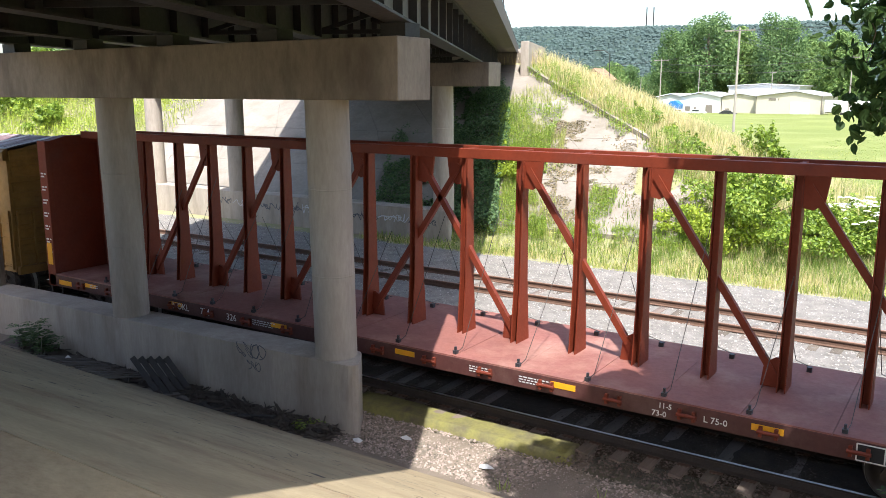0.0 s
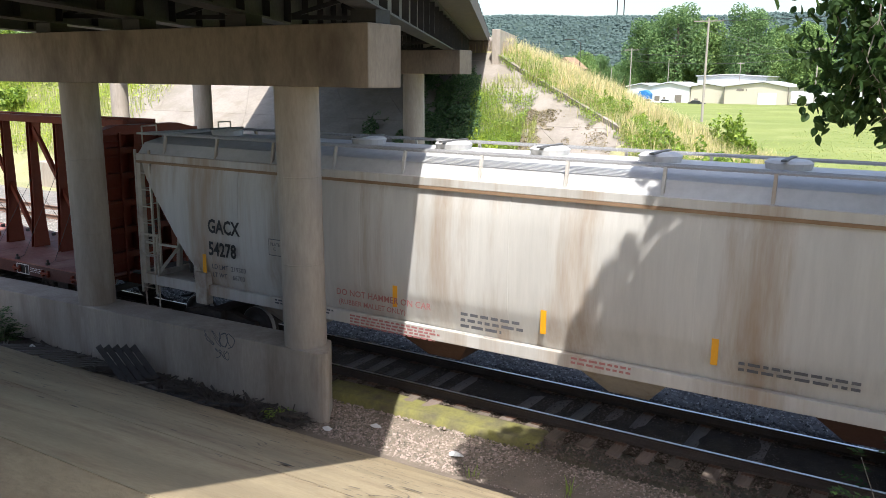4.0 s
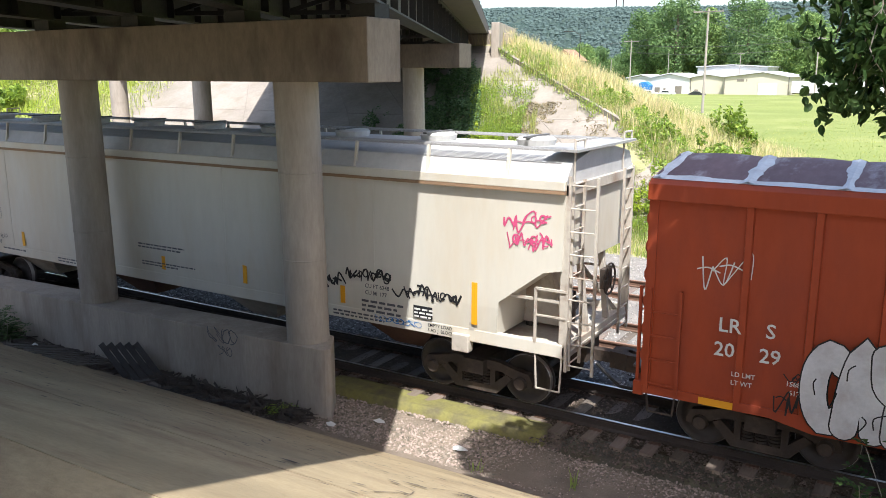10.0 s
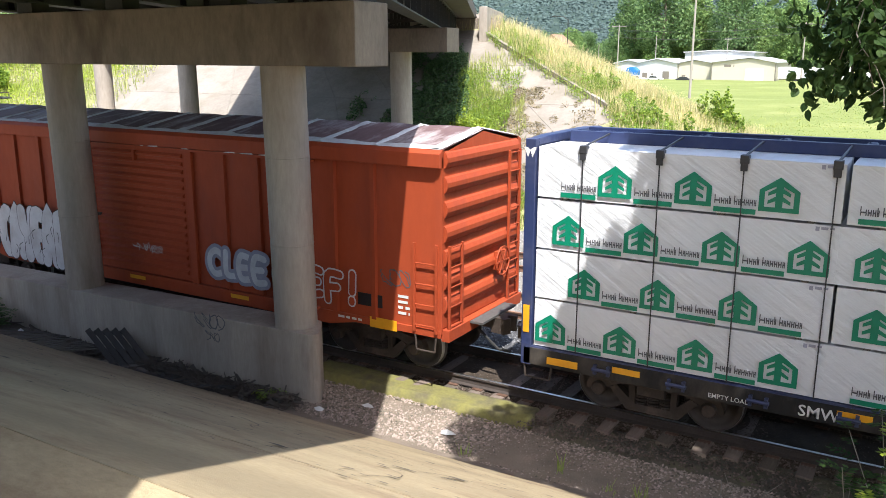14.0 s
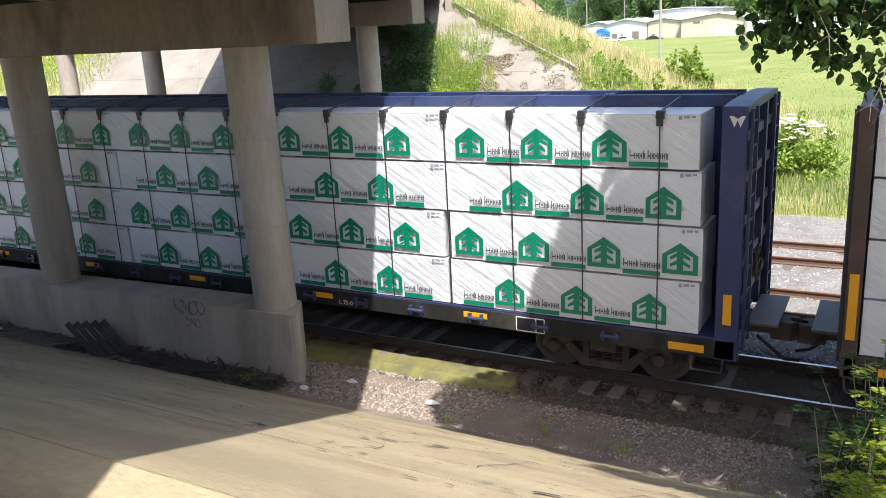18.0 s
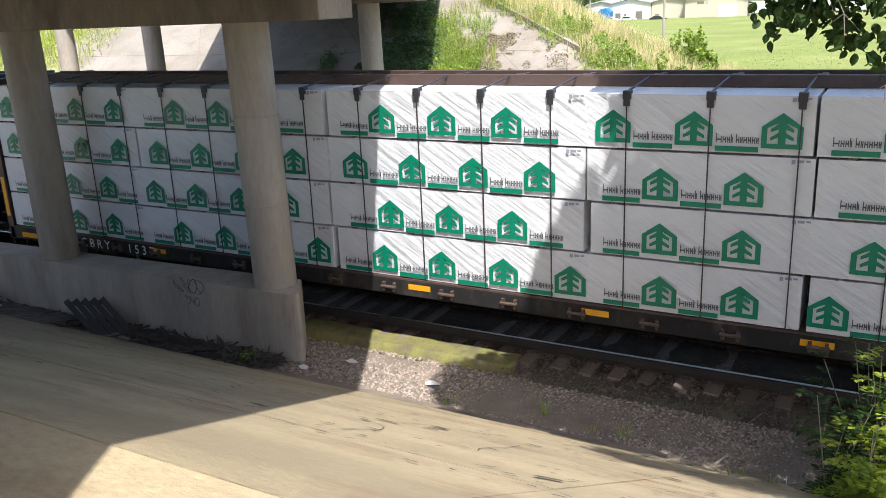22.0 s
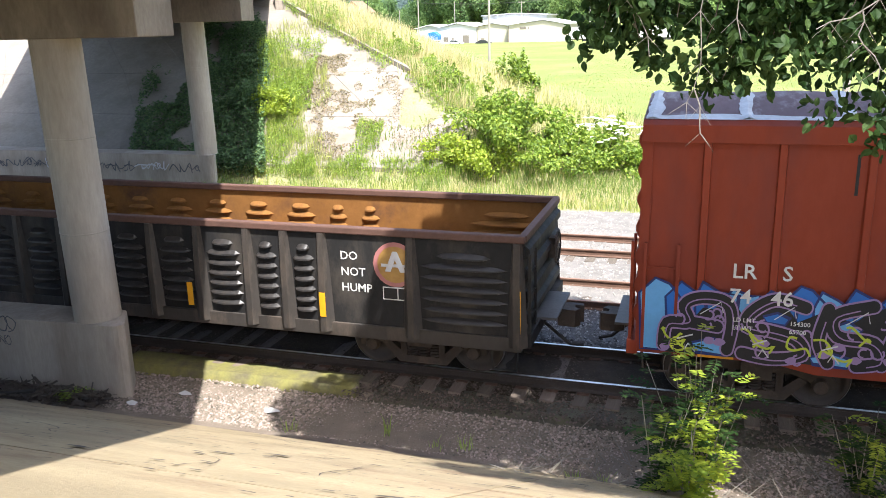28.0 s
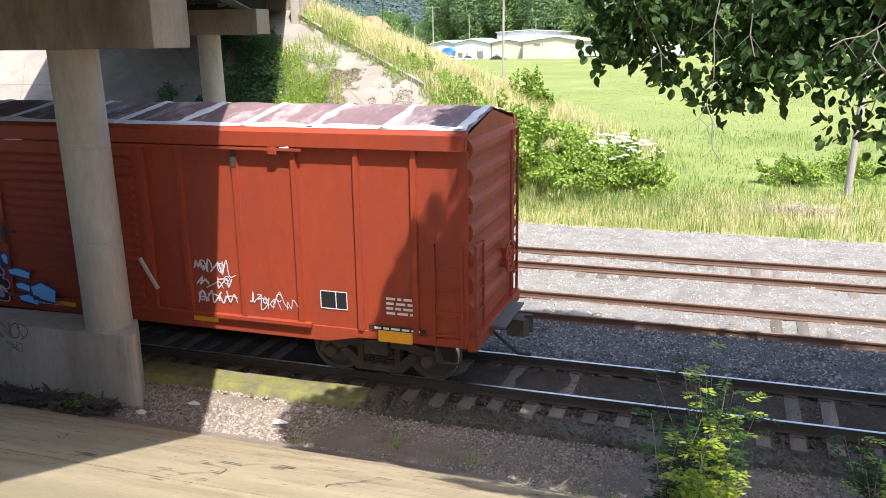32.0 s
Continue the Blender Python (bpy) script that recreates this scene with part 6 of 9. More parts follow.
for x, z, w, h in ((0.95, 1.02, 0.6, 0.24), (2.0, 1.55, 0.34, 0.16), (3.0, 1.40, 0.36, 0.26), (2.72, 0.99, 0.62, 0.18), (3.95, 1.32, 0.42, 0.16), (5.3, 0.99, 0.46, 0.24), (4.35, 1.62, 0.3, 0.16)):
    shard(rngp.choice(("paint_blue", "paint_sky")), [(x, z), (x + w * 0.8, z - 0.02), (x + w, z + h * 0.55), (x + w * 0.45, z + h), (x - 0.05, z + h * 0.6)], ya_ - 0.0212)
signs = (
    (0.45, 1.10, [[(0, .1), (.05, .5), (.35, .55), (.28, .85), (.5, 1), (.85, .95), (.95, .6), (.9, .1)], [(.35, .55), (.75, .5)]]),
    (1.62, 0.98, [[(.95, .95), (.5, 1.05), (.15, .8), (.1, .55), (.45, .5), (.85, .38), (.95, .12), (.5, 0), (.05, .06)]]),
    (2.62, 1.02, [[(.25, .95), (.15, .4), (.3, .02)], [(.85, 1.05), (.35, .85), (.4, .5), (.9, .42), (1, .1), (.7, 0)]]),
    (3.66, 1.10, [[(.02, .05), (.15, .6), (.4, 1), (.7, 1.05), (.9, .6), (.98, .08)], [(.2, .48), (.55, .6), (.85, .45)]]),
    (4.78, 1.02, [[(.12, .05), (.15, .6), (.3, .98), (.8, 1), (.9, .65), (.35, .48), (.7, .3), (1, .02)]]),
    (5.80, 0.92, [[(.3, .72), (.12, .3), (.3, .05), (.95, .0)], [(.3, .72), (.85, .6), (.75, .4), (1, .3)]]))
for i, (x, w, lines) in enumerate(signs):
    edge_g, core, thin, lime, shine, drip = Geo(), Geo(), Geo(), Geo(), Geo(), Geo()
    for m_, ln in enumerate(lines):
        pts = curve([(x + w * p, 1.02 + 0.84 * q) for p, q in ln], 5)
        fat(edge_g, pts, 0.225, ya_ - 0.024 - 0.0002 * m_)
        fat(core, pts, 0.172, ya_ - 0.032 - 0.0002 * m_)
        stroke(thin, curve([(p[0] + 0.02, p[1] - 0.02) for p in pts[2:-2:3]], 3), 0.020, ya_ - 0.041)
    for k in range(5):                                      # hooks and scrolls round each sign
        cx, cz, r_, ph = x + rngp.uniform(-0.05, 1.0) * w, rngp.uniform(1.02, 1.78), rngp.uniform(0.06, 0.15), rngp.uniform(0, 6.28)
        stroke(thin, [(cx + r_ * (1 - 0.06 * e) * math.cos(ph + 0.5 * e), cz + r_ * (1 - 0.06 * e) * math.sin(ph + 0.5 * e)) for e in range(9)], 0.030, ya_ - 0.043 - 0.0004 * k)
    for k in range(3):
        cx, cz = x + rngp.uniform(0.0, 0.9) * w, rngp.uniform(1.02, 1.30)
        blob(drip, [(cx + 0.09 * math.cos(a) * rngp.uniform(0.7, 1.2), cz + 0.06 * math.sin(a)) for a in [0.7 * e for e in range(9)]], ya_ - 0.046 - 0.0004 * k)
    tagged(part("graffiti_stroke", edge_g, "paint_lilac", box_b, "lilac sprayed letter edge", fix=False), kind="stuff")
    tagged(part("graffiti_stroke", core, "ink_black", box_b, fix=False), kind="stuff")
    tagged(part("graffiti_stroke", thin, "paint_lilac", box_b, fix=False), kind="stuff")
    tagged(part("graffiti_stroke", drip, "paint_lilac", box_b, fix=False), kind="stuff")
    for k in range(3):
        lx, lz = x + rngp.uniform(0.05, 0.8) * w, rngp.uniform(1.12, 1.62)
        stroke(lime, curve([(lx + 0.13 * math.cos(1.1 * e + k + i) + 0.03 * e, lz - 0.05 * e + 0.06 * math.sin(1.9 * e)) for e in range(6)], 3), 0.034, ya_ - 0.049 - 0.0004 * k)
    tagged(part("graffiti_stroke", lime, "paint_lime", box_b, "lime scroll accent", fix=False), kind="stuff")
    stroke(shine, [(x + 0.5 * w, 1.62), (x + 0.78 * w, 1.82), (x + 0.82 * w, 1.66)], 0.014, ya_ - 0.054)
    stroke(shine, [(x + 0.2 * w, 1.22), (x + 0.42 * w, 1.30)], 0.022, ya_ - 0.054)
    stroke(shine, [(x + 0.3 * w, 1.05), (x + 0.36 * w, 1.16), (x + 0.46 * w, 1.04)], 0.018, ya_ - 0.0545)
    tagged(part("graffiti_stroke", shine, "paint_white", box_b, fix=False), kind="stuff")
for o in box_b.children:
    if o.name.startswith("graffiti_"):
        o.scale.x = 0.90
lettering("WILDSIDE..", 0.19, "paint_white", box_b, (6.45, -1.60, 0.97), squeeze=0.92)
tag(box_b, "paint_white", 10.32, 11.05, 1.78, 2.10, ya_ + 0.06, 101, 4, 0.030)
tag(box_b, "paint_white", 10.36, 10.98, 1.52, 1.82, ya_ + 0.06, 104, 3, 0.028)
tag(box_b, "paint_white", 10.34, 11.12, 1.24, 1.58, ya_ + 0.06, 102, 4, 0.030)
tag(box_b, "paint_white", 11.36, 12.25, 1.20, 1.62, ya_ + 0.06, 103, 5, 0.022)
plate(box_b, 11.21, 11.31, 3.72, 4.05, -1.54, "rail_dark", "dark_patch")
part("door_lever", Geo().bar((9.24, -1.60, 2.02), (9.56, -1.60, 1.48), 0.05), "hopper_frame", box_b, "pale steel door lever")
plate(box_b, 2.76, 2.80, 3.40, 3.95, -1.476, "ink_black", "slot")
plate(box_b, 12.72, 13.2, 1.38, 1.68, -1.475, "ink_black", "notice_board")
fr = Geo()
for a, b in (((12.72, 1.38), (13.2, 1.38)), ((13.2, 1.38), (13.2, 1.68)), ((13.2, 1.68), (12.72, 1.68)), ((12.72, 1.68), (12.72, 1.38)), ((13.0, 1.38), (13.0, 1.68))):
    stroke(fr, [a, b], 0.016, -1.483)
part("notice_frame", fr, "ink_white", box_b, fix=False)
bars([0.5, 0.5, 0.5, 0.5], "ink_white", box_b, (13.9, -1.477, 1.62), 0.055)
plate(box_b, 13.6, 14.6, 1.10, 1.18, -1.52, "ink_black", "notice_strip")
bars([0.8], "ink_white", box_b, (13.7, -1.528, 1.12), 0.05)
ochre = boxcar(-21.94 - 15.4, 15.4, "ochre yellow boxcar with rusty ribbed ends", "ochre", (6.1, 9.2), (1.2, 2.4, 3.6, 4.9))


# --- gondola ---
def gondola(u0, length, label):
    c = car_thing("gondola", label, u0, length)
    y, z0, z1 = 1.47, 0.95, 2.52
    part("floor", Geo().box(0.1, length - 0.1, -y, y, 0.92, 1.02), "rust_inside", c)
    posts = [0.12, 1.85] + [3.40 + 0.965 * k for k in range(13)] + [15.68, 16.37, length - 1.85, length - 0.12]
    step = 0.965
    near = part("side", Geo().box(0.05, length - 0.05, -y - 0.02, -y + 0.02, z0, z1), "black_steel", c, "black pressed steel side")
    part("side_lining", Geo().box(0.1, length - 0.1, -y + 0.022, -y + 0.034, 1.0, z1 - 0.02), "rust_inside", near)
    far = part("side", Geo().box(0.05, length - 0.05, y - 0.02, y + 0.02, z0, z1), "rust_inside", c, "rust-brown inner face of the far side")
    press = {}
    for key, out in (("near", -0.090), ("far", -0.085)):
        gg, m, w = Geo(), 8, step - 0.30
        for j in range(m + 1):
            t = j / m
            h = 0.070 * math.sin(math.pi * t) ** 0.4 + 0.001
            d = out * math.sin(math.pi * t) ** 0.45
            gg.v += [(w * t, 0, -h * 0.75), (w * t, d, -h * 0.35), (w * t, d * 0.93, h * 0.05), (w * t, 0, h)]
        gg.f = [(4 * j + q, 4 * j + 4 + q, 4 * j + 5 + q, 4 * j + 1 + q) for j in range(m) for q in range(3)]
        press[key] = gg.mesh("pressing", "black_sheen" if key == "near" else "rust_inside", fix=False)
    for i, (xa, xb) in enumerate(zip(posts, posts[1:])):
        if i in (1, len(posts) - 3):                        # the two lettered panels are plain
            continue
        wide = (xb - xa - 0.30) / (step - 0.30)
        for k in range(7):
            z = 1.14 + k * 0.178
            for key, side, yy in (("near", near, -y - 0.02), ("far", far, y - 0.02)):
                o = part("pressing", press[key], None, side)
                short = 0.62 if k == 6 else 1.0
                o.location, o.scale.x = (xa + 0.15 + 0.5 * (1 - short) * (xb - xa - 0.30), yy, z), wide * short
    for s in (-1, 1):
        part("top_rim", Geo().box(0.0, length, s * y - 0.075, s * y + 0.075, z1 - 0.03, z1 + 0.09), "rust_edge", c, "dented rusty top rim", 0.02)
        part("side_sill", Geo().box(0.05, length - 0.05, s * y - 0.06, s * y + 0.06, 0.72, 0.96), "worn_black", c, bevel=0.01)
    def post_mesh(sg):
        """A hat-section post, broader and deeper towards the sill."""
        gg = Geo()
        sect = lambda w, d: [(-w, sg * (y + 0.02)), (-0.05, sg * (y + d)), (0.05, sg * (y + d)), (w, sg * (y + 0.02))]
        levels = ((0.80, 0.17, 0.13), (1.0, 0.16, 0.13), (1.9, 0.12, 0.115), (z1 - 0.03, 0.075, 0.085))
        gg.v = [(px, py, zz) for zz, w, d in levels for px, py in sect(w, d)]
        gg.f = [(4 * q + r, 4 * q + (r + 1) % 4, 4 * q + 4 + (r + 1) % 4, 4 * q + 4 + r) for q in range(3) for r in range(4)] + [(3, 2, 1, 0), (12, 13, 14, 15)]
        return gg.mesh("side_post", "worn_black")
    post_me, post_f = post_mesh(-1), post_mesh(1)
    for x in posts:
        part("side_post", post_me, None, c).location.x = x
        part("side_post", post_f, None, c).location.x = x
    for x, s in ((0.04, -1), (length - 0.04, 1)):
        e = Geo().box(x - 0.02, x + 0.02, -y, y, 0.95, z1)
        for k in range(4):
            z = 1.12 + k * 0.36
            e.prism([(x, z), (x + s * 0.09, z + 0.06), (x + s * 0.09, z + 0.17), (x, z + 0.24)], "y", -y + 0.08, y - 0.08)
        part("end", e, "black_steel", c, "ribbed end of the gondola")
        part("end_rim", Geo().box(x - 0.06, x + 0.06, -y, y, z1 - 0.02, z1 + 0.09), "rust_edge", c, bevel=0.015)
        ladder(c, "black_steel", x + s * 0.10, -y + 0.05, 0.8, 2.3, 0.45, 0.36, False)
        part("end_platform", Geo().box(min(x, x + s * 0.4), max(x, x + s * 0.4), -0.7, 0.7, 1.0, 1.04), "grating", c)
        part("end_sill", Geo().box(min(x, x + s * 0.14), max(x, x + s * 0.14), -y, y, 0.80, 1.02), "black_steel", c, bevel=0.01)
        stirrup(c, "black_steel", 0.1 if s < 0 else length - 0.55, -y - 0.04, 0.8, 0.45, 0.4)
        truck(c, 1.85 if s < 0 else length - 1.85)
        plate(c, 0.05 if s < 0 else length - 0.16, 0.16 if s < 0 else length - 0.05, 0.95, 1.75, -y - 0.105, "yellow")
    part("centre_sill", Geo().box(0.1, length - 0.1, -0.32, 0.32, 0.66, 0.93), "truck", c)
    for x in (4.31, 7.19, 13.78, 16.32):
        plate(c, x, x + 0.11, 1.07, 1.49, -y - 0.135, "yellow")
    ends(c, length)
    brake_wheel(c, "truck", length + 0.14, 0.6, 1.9)
    return c


gon = gondola(107.97, 19.77, "black steel gondola with a rust-orange inside")
yq = -1.496
lettering("AM", 0.32, "ink_white", gon, (2.25, yq, 2.06))
lettering("877", 0.32, "ink_white", gon, (2.22, yq, 1.66))
lettering("LD LMT  196000", 0.10, "ink_white", gon, (2.18, yq, 1.44))
lettering("LT WT    72000", 0.10, "ink_white", gon, (2.18, yq, 1.31))
xh = 19.77 - 2.30
for i, w in enumerate(("DO", "NOT", "HUMP")):
    lettering(w, 0.20, "ink_white", gon, (xh - 0.78, yq, 2.06 - i * 0.27))
disc = [(xh + 0.18 + 0.34 * math.cos(a), 2.02 + 0.34 * math.sin(a)) for a in [2 * math.pi * k / 24 for k in range(24)]]
emb = part("emblem", blob(Geo(), disc, yq), "ochre", gon, "round faded orange and red emblem", fix=False)
part("emblem_ring", stroke(Geo(), disc, 0.07, yq - 0.004, True), "ink_red", emb, fix=False)
part("emblem_mark", blob(blob(Geo(), [(xh + 0.0, 1.90), (xh + 0.10, 1.90), (xh + 0.18, 2.10), (xh + 0.26, 1.90), (xh + 0.36, 1.90), (xh + 0.22, 2.24), (xh + 0.14, 2.24)], yq - 0.006), [(xh - 0.06, 1.98), (xh + 0.42, 1.98), (xh + 0.42, 2.03), (xh - 0.06, 2.03)], yq - 0.008), "paint_white", emb, fix=False)
plate(gon, xh - 0.05, xh + 0.45, 1.42, 1.64, -1.492, "ink_white", "notice_board")
plate(gon, xh - 0.03, xh + 0.20, 1.44, 1.62, -1.498, "ink_black", "notice_panel")
plate(gon, xh + 0.22, xh + 0.43, 1.44, 1.62, -1.498, "ink_black", "notice_panel")


# --- loaded centre-beams ---
blue = centerbeam(60.30, 22.4, "dark blue centre-beam car loaded with wrapped lumber", "blue_steel", "blue_steel", sill_paint="black_steel", marks=((0.11, 0.47), (0.12, 0.47)), front=0.18, drop=0.14)
brown = centerbeam(84.07, 22.56, "dark brown centre-beam car loaded with wrapped lumber", "brown_steel", "brown_steel", end_sheet="slate_steel", sill_paint="black_steel", marks=((0.12, 0.95), (0.22, 0.47)), front=0.20, drop=0.14, fittings="slate_dark")
for txt, x, s in (("737 508", 6.0, 0.24), ("SMW", 4.35, 0.24), ("EMPTY LOAD", 3.1, 0.10), ("L 75-0", 15.2, 0.12)):
    lettering(txt, s, "ink_white", blue, (x, -1.508, 0.85))
for txt, x, s in (("C B R Y", 2.60, 0.29), ("1 5 3 7", 4.12, 0.29)):
    lettering(txt, s, "ink_white", brown, (x, -1.508, 0.85))
for sx in (-0.05, 22.13):
    mk = blob(Geo(), [(sx + 0.03, 4.42), (sx + 0.10, 4.26), (sx + 0.14, 4.36), (sx + 0.18, 4.26), (sx + 0.25, 4.42), (sx + 0.20, 4.42), (sx + 0.14, 4.38), (sx + 0.08, 4.42)], -1.508)
    part("emblem", mk, "ink_white", blue, "small white emblem", fix=False)

# printed mark: a green house outline with a fir, and bars for the words
def logo_mesh():
    g = Geo()
    s = 0.53

    def put(pts, y=0.0):
        blob(g, [(x * s, z * s * 1.12) for x, z in pts], y)
    wall_l = [(-0.5, -0.40), (-0.5, 0.10), (-0.36, 0.19), (-0.36, -0.29), (-0.09, -0.29), (-0.09, -0.40)]
    put(wall_l)
    put([(-x, z) for x, z in reversed(wall_l)])
    put([(-0.09, -0.40), (0.09, -0.40), (0.09, 0.20), (-0.09, 0.20)], -0.0005)
    put([(-0.36, 0.19), (0.0, 0.42), (0.36, 0.19), (0.36, 0.07), (0.09, 0.20), (-0.09, 0.20), (-0.36, 0.07)], -0.001)
    for z in (0.14, -0.05):
        branch_l = [(-0.085, z + 0.02), (-0.085, z - 0.09), (-0.28, z - 0.17), (-0.28, z - 0.09)]
        put(branch_l, -0.0015)
        put([(-x, q) for x, q in reversed(branch_l)], -0.0015)
    return g.mesh("printed_mark", "wrap_green", fix=False)


LOGO = logo_mesh()
wm = Geo()
for x, w, h in ((0.0, 0.085, 0.082), (0.098, 0.05, 0.056), (0.16, 0.045, 0.056), (0.215, 0.03, 0.078), (0.29, 0.05, 0.082), (0.352, 0.035, 0.056), (0.398, 0.05, 0.056), (0.46, 0.045, 0.056), (0.516, 0.05, 0.056), (0.578, 0.035, 0.056)):
    e = 0.014
    wm.add([(x, 0, 0), (x + e, 0, 0), (x + e, 0, h), (x, 0, h)], [(0, 1, 2, 3)])
    wm.add([(x + w - e, 0, 0), (x + w, 0, 0), (x + w, 0, 0.056), (x + w - e, 0, 0.056)], [(0, 1, 2, 3)])
    wm.add([(x + e, 0, 0.022), (x + w - e, 0, 0.022), (x + w - e, 0, 0.036), (x + e, 0, 0.036)], [(0, 1, 2, 3)])
wm.v = [(x * 0.93, y, z * 1.55) for x, y, z in wm.v]
WORD = wm.mesh("printed_word", "ink_grey", fix=False)
band_g = Geo().add([(0, 0, 0), (0.58, 0, 0), (0.58, 0, 0.075), (0, 0, 0.075)], [(0, 1, 2, 3)])
BAND = band_g.mesh("printed_band", "wrap_green", fix=False)


SPACER = Geo().box(0, 0.09, -1.42, -0.5, -0.034, -0.001).mesh("spacer", "wood_old")


def bundle_mesh(length, seed, near=True):
    """A wrapped pack of boards with a slack, creased face."""
    g = Geo()
    nx, nz = max(6, int(length / 0.28)), 4
    H = 0.80
    faces = {"front": lambda a, b: (a * length, -1.44, b * H), "top": lambda a, b: (a * length, -1.44 + b * 0.98, H)}
    for key, fn in faces.items():
        k = len(g.v)
        for j in range(nz + 1):
            for i in range(nx + 1):
                x, y, z = fn(i / nx, j / nz)
                edge = i in (0, nx) or j in (0, nz)
                if not edge:
                    dsp = 0.016 * noise.noise((x * 1.7 + seed * 9.1, z * 2.3 + x * 1.2, seed * 3.3)) + 0.008 * noise.noise((x * 6 + seed, z * 5 - x * 4, seed))
                    if key == "front":
                        y += dsp
                    else:
                        z += dsp * 0.6
                g.v.append((x, y, z))
        g.f += [(k + j * (nx + 1) + i, k + j * (nx + 1) + i + 1, k + (j + 1) * (nx + 1) + i + 1, k + (j + 1) * (nx + 1) + i) for j in range(nz) for i in range(nx)]
    g.add([(0, -1.44, 0), (0, -0.46, 0), (0, -0.46, H), (0, -1.44, H)], [(0, 1, 2, 3)])
    g.add([(length, -1.44, 0), (length, -0.46, 0), (length, -0.46, H), (length, -1.44, H)], [(3, 2, 1, 0)])
    g.add([(0, -0.46, 0), (length, -0.46, 0), (length, -0.46, H), (0, -0.46, H)], [(3, 2, 1, 0)])
    g.add([(0, -1.44, 0), (length, -1.44, 0), (length, -0.46, 0), (0, -0.46, 0)], [(0, 1, 2, 3)])
    return g.mesh("wrap", "wrap", True, fix=True)


CORNER_PRINT = Geo().add([(0, 0, 0), (0.05, 0, 0), (0.05, 0, 0.06), (0, 0, 0.06), (0.07, 0, 0.02), (0.16, 0, 0.02), (0.16, 0, 0.06), (0.07, 0, 0.06), (0.18, 0, 0.03), (0.24, 0, 0.03), (0.24, 0, 0.06), (0.18, 0, 0.06)], [(0, 1, 2, 3), (4, 5, 6, 7), (8, 9, 10, 11)]).mesh("corner_print", "paint_grey_blue", fix=False)


def load(u0, packs, seed, marks):
    """Four tiers of bundles; marks gives, bundle by bundle, where its print begins, tier by tier from the deck up."""
    rng = random.Random(seed)
    for tier in range(4):
        z = 1.13 + tier * 0.835
        x = packs[0]
        cuts = []
        for k, ln in enumerate(packs[1:]):
            a = x + (0.0 if k == 0 else rng.uniform(-0.06, 0.06))
            cuts.append((a, ln))
            x += ln + 0.03
        for k, (a, ln) in enumerate(cuts):
            b = thing("lumber_bundle", "bundle of lumber in white printed plastic wrap", "lumber bundle", (u0 + a, 0, z), "lumber bundles on the flat cars")
            part("wrap", bundle_mesh(ln, seed + tier * 7 + k * 3.7), None, b, "creased white plastic wrap")
            off = marks[k][tier]
            part("corner_print", CORNER_PRINT, None, b).location = (ln - 0.30, -1.472, 0.72)
            p = off - 1.175
            while p < ln:
                if 0.22 < p < ln - 0.22:
                    o = part("printed_mark", LOGO, None, b, "green house and fir mark")
                    o.location = (p, -1.472, 0.325)
                if -0.2 < p and p + 0.32 + 0.68 < ln:
                    o = tagged(part("printed_word", WORD, None, b), kind="stuff")
                    o.location = (p + 0.31, -1.472, 0.145)
                    o = part("printed_band", BAND, None, b)
                    o.location = (p + 0.30, -1.472, 0.025)
                p += 1.175
            # timber spacers below the bundle
            q = 0.4
            while q < ln - 0.2:
                part("spacer", SPACER, None, b).location.x = q
                q += 1.2
            LOADS.append((b, u0 + a, 0.0, z, 0))
            f = thing("lumber_bundle", "bundle of lumber in white printed plastic wrap", "lumber bundle", (u0 + a, 0, z), "lumber bundles on the flat cars")
            f.rotation_euler.z = math.pi
            f.location.x = u0 + a + ln
            part("wrap", bundle_mesh(ln, seed + tier * 5 + k * 2.7 + 50), None, f)
            LOADS.append((f, u0 + a + ln, 0.0, z, 180))
    # straps over the load, one thing each
    x = packs[0] + 0.75
    while x < packs[0] + sum(packs[1:]):
        s = thing("tie_down_strap", "black strap drawn over the wrapped lumber", "strap", (u0 + x, 0, 0), "straps over the lumber")
        g = Geo()
        g.box(-0.009, 0.009, -1.478, -1.466, 1.0, 4.46)
        g.bar((0.0, -1.47, 4.47), (0.06, -0.42, 4.60), 0.03, 0.02)
        part("webbing", g, "strap", s)
        part("corner_guard", Geo().box(-0.06, 0.06, -1.495, -1.36, 4.36, 4.485).box(-0.05, 0.05, -1.49, -1.47, 4.26, 4.37), "strap", s, bevel=0.01)
        LOADS.append((s, u0 + x, 0.0, 0.0, 0))
        x += 1.19


load(60.30, (0.21, 4.42, 4.95, 4.3, 3.6, 4.2), 3, ((0.30, 0.85, 0.55, 0.10), (0.06, 0.51, 0.49, 1.01), (1.14, 0.50, 0.22, 0.73), (0.04, 0.50, 1.08, 0.34), (1.11, 0.36, 0.14, 0.53)))
load(84.07, (0.23, 4.59, 4.9, 4.85, 3.2, 4.15), 8, ((0.01, 0.0, 0.54, 0.52), (1.04, 0.40, 0.58, 0.05), (1.03, 0.12, 0.58, 1.15), (0.03, 1.08, 1.13, 0.45), (0.26, 0.80, 0.0, 1.05)))


